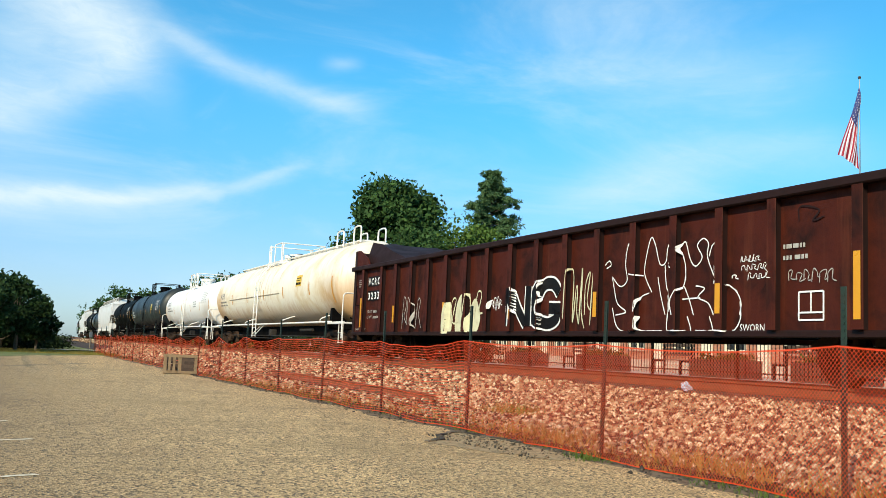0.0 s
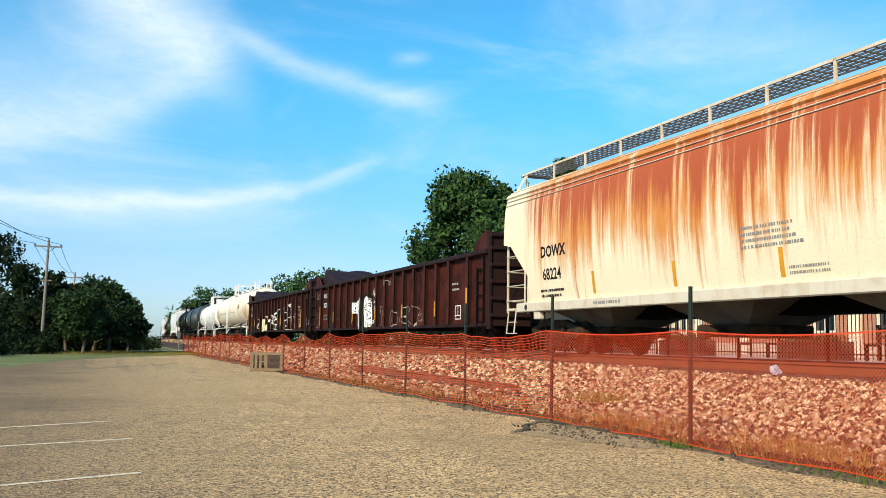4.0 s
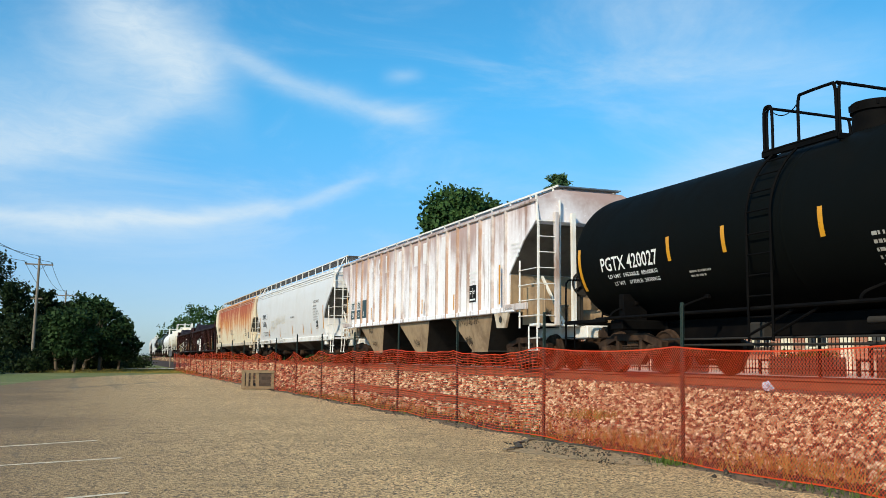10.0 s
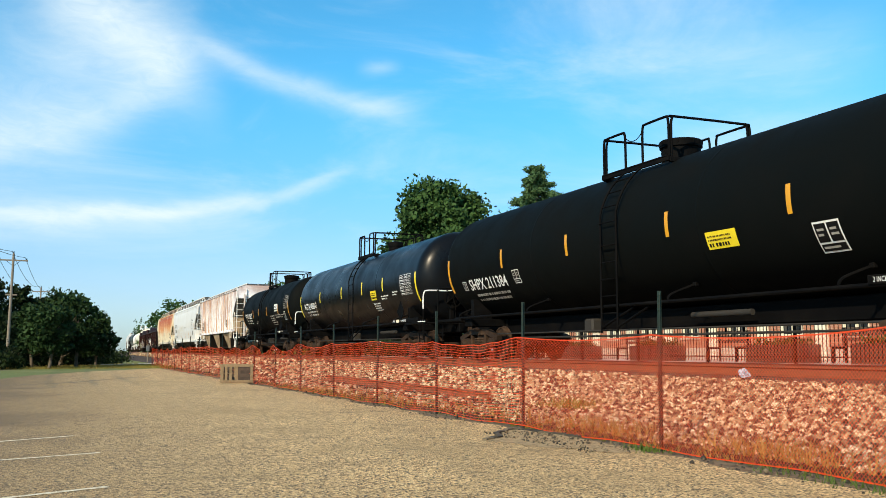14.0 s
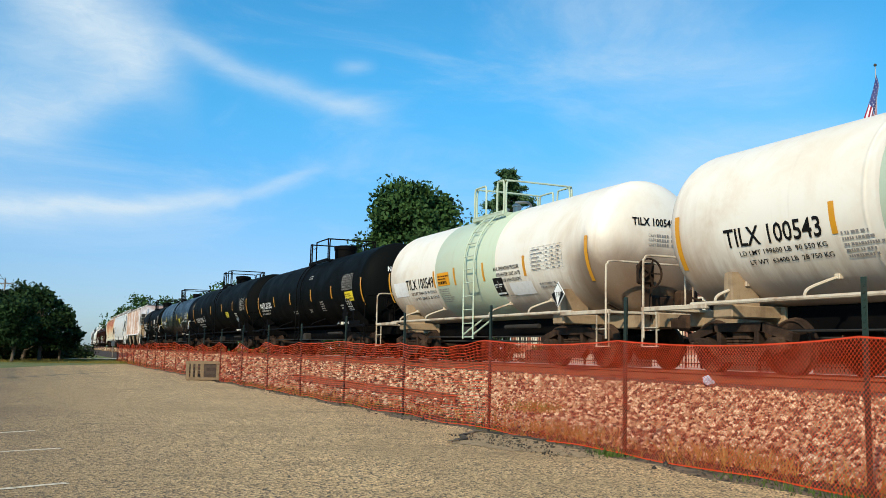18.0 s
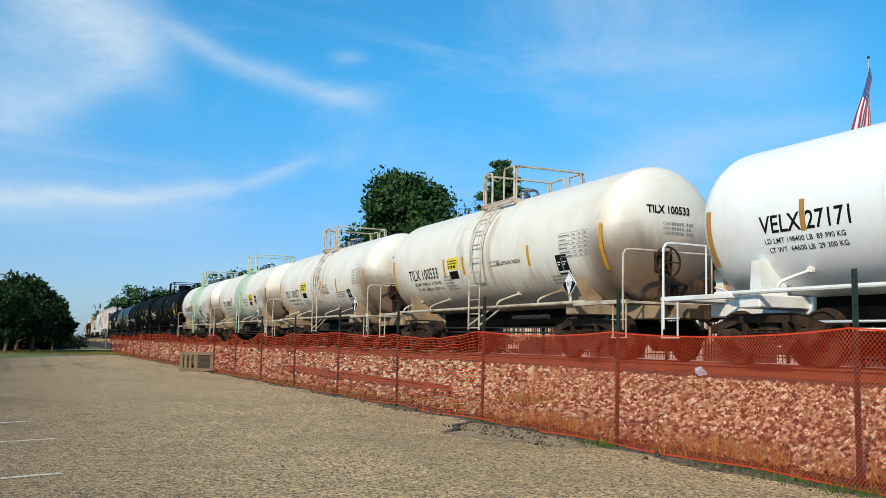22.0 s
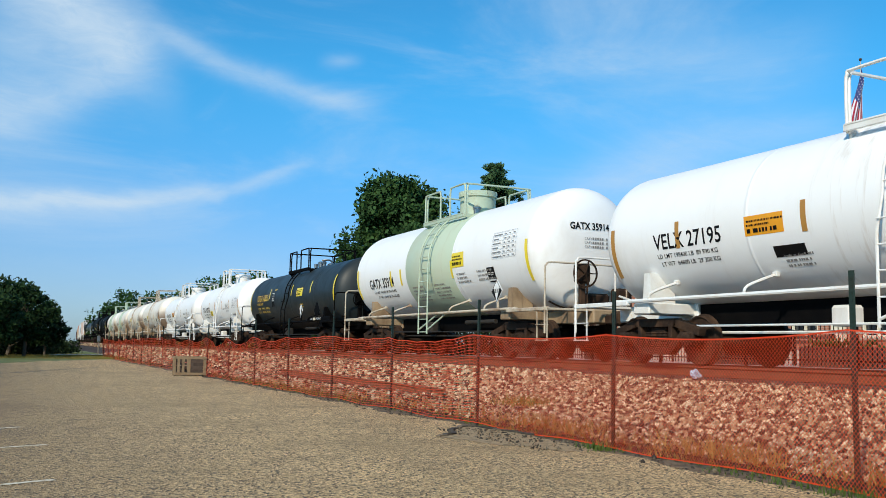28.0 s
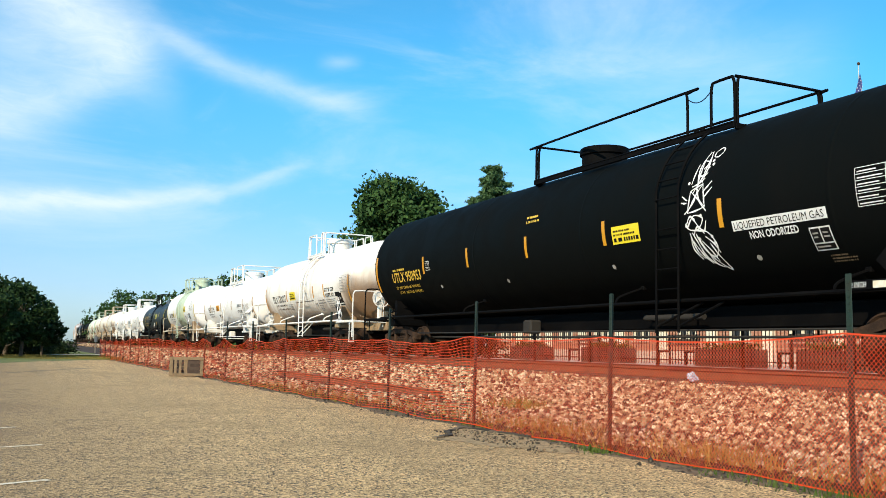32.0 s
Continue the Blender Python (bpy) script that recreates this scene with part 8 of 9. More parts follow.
for a, b, c, d, e, f in ((22, 112, 8, 165, 12, 215), (28, 112, 36, 160, 26, 212), (10, 140, 34, 150, 20, 170), (-6, 218, 14, 212, 34, 200), (8, 186, 26, 192, 40, 184), (-30, 292, 2, 262, 14, 226), (44, 292, 22, 262, 12, 226),
                         (-26, 320, -10, 300, 12, 330), (12, 330, 30, 344, 40, 318), (-8, 352, 10, 330, 28, 352), (-14, 370, 2, 410, 20, 440), (14, 372, 34, 403.35, 44, 436), (28, 360, 48, 380, 60, 410), (4, 392, 14, 424, 36, 448), (-20, 360, -22, 392, -6, 424)):
    stroke(g, [(Y(5.68 - 0.0068 * p), 3.55 - 0.0058 * (q - 105)) for p, q in ((a, b), (c, d), (e, f))], 0.034, s6)
ob = part("graffiti", g, CHALK, car, "white spray-painted column of symbols", smooth=False)
ob["kind"] = "stuff"
for u, h in ((4.55, 1.62), (8.1, 1.75), (12.08, 1.72), (15.5, 1.78)):
    g = Geo()
    blot(g, [(Y(u) + 0.05 * math.cos(q), h + 0.05 * math.sin(q)) for q in (0, 1.05, 2.1, 3.14, 4.2, 5.24)], s6)
    part("paint_spot", g, DULL_CHALK, car, "small pale paint spot", smooth=False)


# ---- trees ----
def leaf_cloud(centres, radii, count, size, rnd, flat=0.75, needle=False):
    """Many small leaf blades strewn through clumps; returns verts and quads."""
    k = rnd.integers(0, len(centres), count)
    d = rnd.normal(size=(count, 3))
    d /= np.linalg.norm(d, axis=1, keepdims=True)
    r = radii[k] * np.minimum(1.12, 0.45 + 0.38 * np.abs(rnd.normal(size=count)))
    p = centres[k] + d * r[:, None] * np.array([1, 1, flat])
    a = rnd.normal(size=(count, 3))
    a += d * 0.6
    a /= np.linalg.norm(a, axis=1, keepdims=True)
    b = np.cross(a, rnd.normal(size=(count, 3)))
    b /= np.linalg.norm(b, axis=1, keepdims=True)
    s = size * rnd.uniform(0.6, 1.4, count)[:, None]
    wide = 0.28 if needle else 0.62
    v = np.stack([p - a * s * 0.5, p + b * s * wide * 0.5, p + a * s * 0.5, p - b * s * wide * 0.5], 1)
    return v.reshape(-1, 3), np.arange(count * 4).reshape(-1, 4)


def limb_geo(g, a, b, r0, r1, bend, rnd):
    a, b = Vector(a), Vector(b)
    mid = (a + b) / 2 + Vector(rnd.normal(size=3)) * bend
    g.tube(smooth_path([a, mid, b], 4), [r0 + (r1 - r0) * k / 8 for k in range(9)], 7)


def tree(label, x, y, high, wide, mat, seed, leaves=5000, size=0.24, bare=0.18, group="", base=-0.05):
    """Broad-leaved tree: tapered trunk, limbs and a crown of many small leaves in uneven clumps."""
    rnd = np.random.default_rng(seed)
    ob = thing("tree", label, "tree", pose(x, y, base), group)
    g = Geo()
    trunk = high * (bare + 0.25)
    r = 0.022 * high
    g.tube(smooth_path([(0, 0, -0.1), (0.02 * high * rnd.normal(), 0.02 * high * rnd.normal(), trunk * 0.5), (0.03 * high * rnd.normal(), 0, trunk), (0.1, 0.05, high * 0.72)], 4), [r * (1.25 - 0.085 * k) for k in range(13)], 9)
    part("trunk", g, BARK, ob)
    centres, radii = [], []
    n = 52
    for k in range(n):
        f = (k + 0.5) / n
        z = high * (bare + (0.95 - bare) * f)
        spread = wide / 2 * math.sqrt(max(0.05, 1 - ((f - 0.42) / 0.66) ** 2)) * (0.82 + 0.18 * math.sin(5.1 * f + seed))
        a = 2.4 * k + rnd.normal() * 0.4
        q = spread * rnd.uniform(0.35, 0.90)
        centres.append((q * math.cos(a), q * math.sin(a), z - 0.03 * high))
        radii.append(wide * rnd.uniform(0.08, 0.19))
        if k % 6 == 0:
            gl = Geo()
            limb_geo(gl, (0, 0, min(z * 0.6, high * 0.6)), centres[-1], r * 0.4, r * 0.1, 0.04 * high, rnd)
            part("limb", gl, BARK, ob)
    v, f = leaf_cloud(np.array(centres), np.array(radii), leaves, size, rnd)
    part("crown", raw_mesh("crown", v, f, mat), None, ob, "uneven leafy crown")
    return ob


def pine(label, x, y, high, wide, seed, leaves=7000):
    rnd = np.random.default_rng(seed)
    ob = thing("pine_tree", label, "tree", pose(x, y, -0.05))
    part("trunk", Geo().tube([(0, 0, -0.1), (0.05, 0, high * 0.5), (0, 0.05, high * 0.98)], [0.24, 0.14, 0.03], 9), BARK, ob)
    centres, radii = [], []
    tiers = 13
    for k in range(tiers * 7):
        f = (k // 7) / (tiers - 1)
        z = high * (0.28 + 0.66 * f + 0.012 * rnd.normal())
        reach = wide / 2 * (1.0 - 0.88 * f ** 1.2) * rnd.uniform(0.5, 1.2)
        a = 0.9 * k + 0.5 * (k // 7) + rnd.normal() * 0.2
        tip = (reach * math.cos(a), reach * math.sin(a), z + 0.26 * reach)
        g = Geo()
        limb_geo(g, (0, 0, z), tip, 0.045, 0.012, 0.06, rnd)
        part("limb", g, BARK, ob)
        for q in (0.45, 0.62, 0.78, 0.92, 1.04):
            centres.append((tip[0] * q + 0.16 * rnd.normal(), tip[1] * q + 0.16 * rnd.normal(), z + (tip[2] - z) * q + 0.12 * rnd.normal() + 0.06))
            radii.append(rnd.uniform(0.22, 0.54) * (1.1 - 0.35 * f))
    v, f = leaf_cloud(np.array(centres), np.array(radii), leaves, 0.26, rnd, 0.6, True)
    part("crown", raw_mesh("crown", v, f, NEEDLE), None, ob, "open tiers of blue-green needles")


tree("dark green broad-leaved tree behind the train", 22.9, 55.4, 12.4, 9.6, LEAF, 11, 34000, 0.28, 0.30)
pine("tall open-crowned pine behind the train", 28.4, 52.9, 13.3, 7.4, 12, 36000)
tree("lighter green spreading tree behind the train", 25.6, 49.9, 9.5, 7.6, LEAF_LIGHT, 13, 9000, 0.20, 0.25)
tree("lighter green spreading tree behind the train", 22.3, 50.2, 8.6, 6.0, LEAF, 14, 6000, 0.22, 0.25)
tree("small dark tree behind the train", 21.0, 58.3, 8.2, 4.0, LEAF, 15, 4000, 0.22, 0.25)
for k, (x, y, h, wd) in enumerate(((16.6, 169.3, 8.1, 9), (16.9, 149.1, 9.2, 9), (20.6, 148.8, 8.9, 10), (22.6, 138.5, 8.6, 9), (23.4, 128.2, 8.9, 9), (23.9, 117.9, 9.5, 9), (24.2, 107.5, 9.4, 9), (25.6, 102.2, 9.2, 8), (27.2, 96.5, 8.2, 9), (29.2, 90.7, 7.2, 9), (31.2, 84.8, 6.6, 9), (33, 78, 6.6, 9))):
    tree("distant green tree beyond the track", x, y, h, wd, LEAF, 30 + k, 2600, 0.42, 0.06, "distant trees")
for k, (x, y, h, wd) in enumerate(((-9.0, 74.9, 9.2, 7.0), (-11.5, 69.7, 8.8, 8.0), (-10.4, 118.0, 13.6, 9.0), (-7.2, 113.0, 9.5, 6.0), (-4.3, 118.0, 9.0, 5.4), (-2.4, 122.0, 7.6, 4.5), (-0.8, 126.0, 8.2, 4.0), (-5.4, 108.0, 5.2, 6.5), (-2.6, 110.0, 5.4, 5.5), (0.4, 95.1, 5.8, 5.0), (-10.5, 64.3, 8.4, 8), (-7.4, 64.0, 5.0, 4.6), (-13, 57, 7.5, 8), (-8.2, 56.5, 4.0, 5.0))):
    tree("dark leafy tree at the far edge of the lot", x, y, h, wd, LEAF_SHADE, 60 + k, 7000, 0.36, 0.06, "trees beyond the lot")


for k, (x, y, h, wd) in enumerate(((-1.3, 60.0, 4.0, 3.0), (-0.4, 58.4, 3.9, 3.4), (1.1, 62.1, 4.6, 3.6), (2.4, 66.0, 3.4, 3.0), (-6.6, 57.5, 4.6, 3.6), (0.2, 66.5, 5.2, 4.0))):
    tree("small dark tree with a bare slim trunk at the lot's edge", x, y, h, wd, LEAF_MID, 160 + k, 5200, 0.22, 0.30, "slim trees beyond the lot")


def shrub(label, x, y, high, wide, mat, seed, leaves=1500):
    rnd = np.random.default_rng(seed)
    ob = thing("shrub", label, "shrub", pose(x, y, -0.04), "shrubs")
    for k in range(5):
        a, g = 1.3 * k, Geo()
        limb_geo(g, (0, 0, -0.05), (wide * 0.3 * math.cos(a), wide * 0.3 * math.sin(a), high * 0.7), 0.03, 0.01, 0.05, rnd)
        part("stem", g, BARK, ob)
    c = np.array([(wide * 0.36 * math.cos(2.4 * k) * rnd.uniform(0.3, 1), wide * 0.36 * math.sin(2.4 * k) * rnd.uniform(0.3, 1), high * rnd.uniform(0.15, 0.75)) for k in range(12)])
    v, f = leaf_cloud(c, np.full(12, 0.24 * wide) * rnd.uniform(0.7, 1.2, 12), leaves, 0.18, rnd, 0.7)
    v[:, 2] = np.maximum(v[:, 2], 0.0)
    part("crown", raw_mesh("crown", v, f, mat), None, ob)


for k, (x, y, h, wd) in enumerate(((-5.4, 55.0, 1.9, 4.2), (-6.6, 50.5, 2.2, 4.5), (-9.5, 46, 2.4, 5), (-3.0, 58.5, 0.95, 3.6), (-1.4, 62.5, 1.3, 3.4), (0.4, 68.0, 1.2, 3.6), (1.7, 70.0, 1.4, 3.4), (2.9, 74.0, 1.3, 3.2), (3.8, 80.0, 1.3, 3.4))):
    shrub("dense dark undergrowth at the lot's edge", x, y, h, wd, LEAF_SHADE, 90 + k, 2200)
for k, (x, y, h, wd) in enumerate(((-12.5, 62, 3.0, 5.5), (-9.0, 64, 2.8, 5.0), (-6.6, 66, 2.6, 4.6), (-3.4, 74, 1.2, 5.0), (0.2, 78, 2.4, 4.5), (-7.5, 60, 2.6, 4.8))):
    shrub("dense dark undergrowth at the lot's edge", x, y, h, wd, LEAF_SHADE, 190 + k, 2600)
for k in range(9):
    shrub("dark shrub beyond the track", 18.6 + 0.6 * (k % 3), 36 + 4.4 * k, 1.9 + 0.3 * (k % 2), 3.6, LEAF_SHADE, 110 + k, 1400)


# ---- weeds and crumbs along the fence ----
def blades(count, place, h0, h1, mat, seed, name):
    rnd = np.random.default_rng(seed)
    p = np.array([place(rnd) for _ in range(count)])
    a = rnd.uniform(0, 2 * math.pi, count)
    lean = rnd.normal(size=(count, 2)) * 0.35
    h = rnd.uniform(h0, h1, count)
    side = np.stack([np.cos(a), np.sin(a), 0 * a], 1) * (0.006 + 0.02 * h)[:, None]
    tip = p + np.stack([lean[:, 0] * h, lean[:, 1] * h, h], 1)
    v = np.stack([p - side, p + side, tip], 1).reshape(-1, 3)
    ob = tagged(new(name, raw_mesh(name, v, np.arange(count * 3).reshape(-1, 3), mat)), "dry and green weeds along the foot of the fence", "weeds", kind="stuff")
    return ob


def by_fence(rnd):
    y = rnd.choice([rnd.uniform(4, 12), rnd.uniform(12, 30), rnd.uniform(16, 27), rnd.uniform(30, 64)])
    off = -5.45 + abs(rnd.normal()) * 0.35
    x = TRACK_X + off
    return (x, y, max(0.0, bank_height(off)) - 0.02)


blades(3600, by_fence, 0.03, 0.14, WEED, 5, "weeds")
blades(420, lambda r: (5.66 + r.normal() * 0.08, r.choice([r.uniform(4.2, 6.6), r.normal() * 0.14 + 8.3, r.normal() * 0.4 + 5.0]), 0.0), 0.02, 0.09, WEED_GREEN, 6, "green_weeds")
blades(1500, lambda r: (6.10 + abs(r.normal()) * 0.22, r.choice([r.normal() * 0.9 + 10.2, r.normal() * 0.5 + 7.0, r.normal() * 0.5 + 4.7, r.uniform(12, 24)]), 0.03), 0.05, 0.24, WEED_DRY, 9, "weeds")
blades(260, lambda r: (7.3 + r.normal() * 0.25, 12.6 + r.normal() * 0.35, 0.18), 0.05, 0.20, WEED, 7, "weeds")
blades(26000, lambda r: (lambda y: (r.uniform(-6 + (y - 34) * 0.05, 8.5), y, 0.0))(57.5 + abs(r.normal()) * 9), 0.05, 0.16, WEED, 8, "meadow_grass")
rim = smooth_path([(4.61, 9.94, 0), (4.95, 10.25, 0), (5.15, 10.7, 0), (5.61, 11.1, 0), (5.78, 10.2, 0), (5.72, 9.3, 0), (5.66, 8.3, 0), (5.23, 8.25, 0), (5.12, 8.7, 0), (4.88, 8.95, 0), (4.74, 9.45, 0)], 5, True)
rim = [p + Vector((0.07 * noise.noise(p * 9), 0.10 * noise.noise(p * 7 + Vector((3, 1, 0))), 0.004)) for p in rim]
rim.append(rim[0])
hub = Vector((5.3, 9.5, 0.004))
solid("broken_patch", Geo().sheet([[hub + (p - hub) * f for p in rim] for f in (0.05, 0.5, 1.0)]), BROKEN, "crumbled brown patch at the asphalt's edge", "patch", kind="structure", smooth=False)
# the lifted lip of sound asphalt along the patch
g = Geo()
for p, q in zip(rim[:22], rim[1:23]):
    g.beam(p + Vector((0, 0, 0.006)), q + Vector((0, 0, 0.006 + 0.008 * random.random())), 0.05 + 0.03 * random.random(), 0.022)
solid("asphalt_lip", g, RUBBLE, "lifted dark edge of the broken asphalt", "asphalt edge", kind="structure", smooth=False)
crumbs_v, crumbs_f = stones(420, 8.3, 10.8, -6.35, -5.55, 0.006, 0.016)
crumbs_v[:, 2] = np.maximum(crumbs_v[:, 2] + 0.07, -0.005)
tagged(new("asphalt_crumbs", raw_mesh("asphalt_crumbs", crumbs_v, crumbs_f, RUBBLE)), "broken dark asphalt crumbs at the lot's edge", "rubble", kind="stuff")
crumbs_v, crumbs_f = stones(2600, 4.0, 34.0, -5.9, -5.2, 0.008, 0.022)
crumbs_v[:, 2] = np.maximum(crumbs_v[:, 2] + 0.05, -0.005)
tagged(new("asphalt_crumbs", raw_mesh("asphalt_crumbs", crumbs_v, crumbs_f, RUBBLE)), "broken dark asphalt crumbs at the lot's edge", "rubble", kind="stuff")


# ---- the crate on the lot ----
crate = thing("crate", "open weathered wooden crate on the asphalt by the fence", "crate", pose(5.38, 30.45, 0.0, 0, 0, -8))
for x in (-0.46, -0.02, 0.46):
    for y in (-0.32, 0.32):
        part("upright", Geo().box((x - 0.045, y - 0.03, 0.0), (x + 0.045, y + 0.03, 0.60), 0.006), CRATE_WOOD, crate)
for y in (-0.36, 0.36):
    for z in (0.02, 0.52):
        part("board", Geo().box((-0.52, y - 0.012, z), (0.52, y + 0.012, z + 0.08), 0.004), CRATE_WOOD, crate)
    for x in (-0.34, -0.20):
        part("board", Geo().box((x - 0.04, y - 0.011, 0.10), (x + 0.04, y + 0.011, 0.52), 0.004), CRATE_WOOD, crate)
for x in (-0.51, 0.51):
    for z in (0.06, 0.28, 0.50):
        part("board", Geo().box((x - 0.012, -0.34, z), (x + 0.012, 0.34, z + 0.09), 0.004), CRATE_WOOD, crate)
for k in range(4):
    part("board", Geo().box((-0.50, 0.33, 0.10 + 0.105 * k), (0.50, 0.345, 0.195 + 0.105 * k), 0.003), TIE_WOOD, crate)
    part("board", Geo().box((0.03, -0.345, 0.10 + 0.105 * k), (0.41, -0.33, 0.195 + 0.105 * k), 0.003), TIE_WOOD, crate)
for k in range(5):
    part("slat", Geo().box((-0.46 + 0.20 * k, -0.33, 0.06), (-0.32 + 0.20 * k, 0.33, 0.08), 0.003), CRATE_WOOD, crate)

# ---- crumpled bag against the rail ----
bm = bmesh.new()
bmesh.ops.create_icosphere(bm, subdivisions=3, radius=0.085)
for v in bm.verts:
    q = 1 + 0.55 * noise.noise(v.co * 14) + 0.3 * noise.noise(v.co * 30)
    v.co = Vector((v.co.x * 0.8 * q, v.co.y * 1.15 * q, max(-0.07, v.co.z * 0.9 * q)))
me = bpy.data.meshes.new("plastic_bag")
bm.to_mesh(me)
bm.free()
me.materials.append(BAG)
solid("plastic_bag", me, None, "crumpled pale blue-white plastic bag against the rail", "bag", pose(10.18, 12.05, 0.665))


# ---- poles and wires beyond the lot ----
def utility_pole(x, y, high, yaw):
    ob = thing("utility_pole", "weathered wooden utility pole with crossarms and insulators", "utility pole", pose(x, y, -0.05, 0, 0.8, yaw), "utility poles")
    part("pole", Geo().tube([(0, 0, -0.2), (0, 0, high)], [0.17, 0.11], 12), POLE_WOOD, ob)
    for z, half in ((high - 0.7, 1.35), (high - 4.2, 0.55)):
        arm = part("crossarm", Geo().box((-half, -0.06, z - 0.07), (half, 0.06, z + 0.07), 0.01), POLE_WOOD, ob)
        me_ = Geo().lathe([(0, 0.03), (0.05, 0.06), (0.09, 0.03), (0.13, 0.055), (0.18, 0.02)], "z", 8).mesh("insulator", BLACK_STEEL)
        for q in (-half + 0.1, half - 0.1):
            part("insulator", me_, None, arm).location = (q, 0, z + 0.07)
        g = Geo()
        g.beam((-half * 0.5, 0.07, z - 0.02), (0, 0.09, z - 0.6), 0.02, 0.04)
        g.beam((half * 0.5, 0.07, z - 0.02), (0, 0.09, z - 0.6), 0.02, 0.04)
        part("brace", g, BLACK_STEEL, ob)
    part("insulator", Geo().lathe([(high, 0.03), (high + 0.12, 0.07), (high + 0.22, 0.02)], "z", 8), BLACK_STEEL, ob)


utility_pole(-4.6, 103.3, 10.9, -4)
utility_pole(-2.9, 161.8, 11.2, -4)
g = Geo()
for a in (-1.25, 0.0, 1.25):
    top_a, top_b, top_c = Vector((-12.5 + a, 18, 11.4)), Vector((-4.6 + a, 103.3, 10.45 + (0.6 if a == 0 else 0))), Vector((-2.9 + a, 161.8, 10.75 + (0.6 if a == 0 else 0)))
    for p, q, sag in ((top_a, top_b, 1.9), (top_b, top_c, 1.3)):
        g.tube([p + (q - p) * k / 16 - Vector((0, 0, sag * 4 * (k / 16) * (1 - k / 16))) for k in range(17)], 0.022, 5)
solid("power_lines", g, BLACK_STEEL, "sagging dark overhead wires between the poles", "wire", kind="structure")

# ---- flag ----
FLAG_AT = (29.28, 24.89)
pole = thing("flagpole", "slim white flagpole with a ball finial", "flagpole", pose(*FLAG_AT, 0.0))
part("mast", Geo().tube([(0, 0, 0), (0, 0, 12.3)], [0.045, 0.018], 10), BRIGHT_STEEL, pole)
part("finial", Geo().lathe([(12.3, 0.02), (12.32, 0.045), (12.36, 0.06), (12.40, 0.045), (12.42, 0.01)], "z", 12), TIE_WOOD, pole)
flag = thing("flag", "red, white and blue striped flag hanging in folds from its pole", "flag")
def cloth(f, h):
    """The limp cloth: f from hoist to fly, h from its top edge down to its foot, both 0 to 1."""
    # the top edge droops out and down; the foot edge hangs close along the mast
    head = (-0.02 - 0.74 * f, 11.95 - 2.6 * f)
    sole = (0.14 - 0.16 * f * f, 10.85 - 2.1 * f)
    # near the mast the lower half is tucked behind the navy field
    tuck = (1 - f) ** 1.2
    k = h if h < 0.54 else 0.54 + (h - 0.54) * (1 - 1.9 * tuck)
    x_, z_ = (a + (b - a) * k for a, b in zip(head, sole))
    behind = 0.04 * tuck * max(0.0, h - 0.54) * 4
    return (x_ + 0.03 * math.sin(7 * h + 5 * f), (0.03 + 0.11 * f) * math.sin(13 * h + 2.2 * f) + behind - 0.12, z_)


def strip_of(f0, f1, h0, h1):
    return Geo().sheet([[cloth(f0 + (f1 - f0) * q / 8, h0 + (h1 - h0) * k / 3) for q in range(9)] for k in range(4)])


for k in range(13):
    h0, h1 = k / 13, (k + 1) / 13
    part("stripe", strip_of(0.42 if k < 7 else 0.0, 1.0, h0, h1), FLAG_RED if k % 2 == 0 else FLAG_WHITE, flag, "red stripe" if k % 2 == 0 else "white stripe")
part("canton", strip_of(0.0, 0.42, 0.0, 7 / 13), FLAG_BLUE, flag, "navy field")
star = Geo()
pts = [((0.026 if k % 2 == 0 else 0.011) * math.sin(math.pi * k / 5), (0.026 if k % 2 == 0 else 0.011) * math.cos(math.pi * k / 5)) for k in range(10)]
star.prism(pts, -0.004, 0.004)
star_me = star.mesh("star", FLAG_WHITE, False)
for i in range(5):
    for k in range(5):
        x_, y_, z_ = cloth(0.05 + 0.08 * i, 0.05 + 0.11 * k)
        for side_ in (-0.03, 0.03):
            part("star", star_me, None, flag).matrix_world = pose(x_, y_ + side_, z_, 0, 0, 90)

# ---- station beyond the track ----
g = Geo().box((14.6, -30, -0.2), (27.0, 62, 0.70), 0.03)
platform_ = solid("platform", g, CONCRETE, "pale concrete station platform beyond the track", "platform", kind="structure")
picket = Geo().tube([(0, 0, 0.0), (0, 0, 1.42)], 0.011, 5)
picket.lathe([(1.42, 0.018), (1.47, 0.004)], "z", 5)
picket_me = picket.mesh("picket", BLACK_STEEL)
for b in range(12):
    y0 = 8 + 3.4 * b
    pf = thing("iron_fence", "black iron picket fence along the platform", "fence", pose(17.0, y0, 0.70), "platform fence bays")
    for k in range(26):
        part("picket", picket_me, None, pf).location = (0, 0.12 + 0.125 * k, 0.06)
    for z in (0.16, 1.30):
        part("rail_bar", Geo().box((-0.018, 0, z), (0.018, 3.4, z + 0.035)), BLACK_STEEL, pf)
    part("fence_post", Geo().box((-0.035, -0.035, 0), (0.035, 0.035, 1.58), 0.006), BLACK_STEEL, pf)


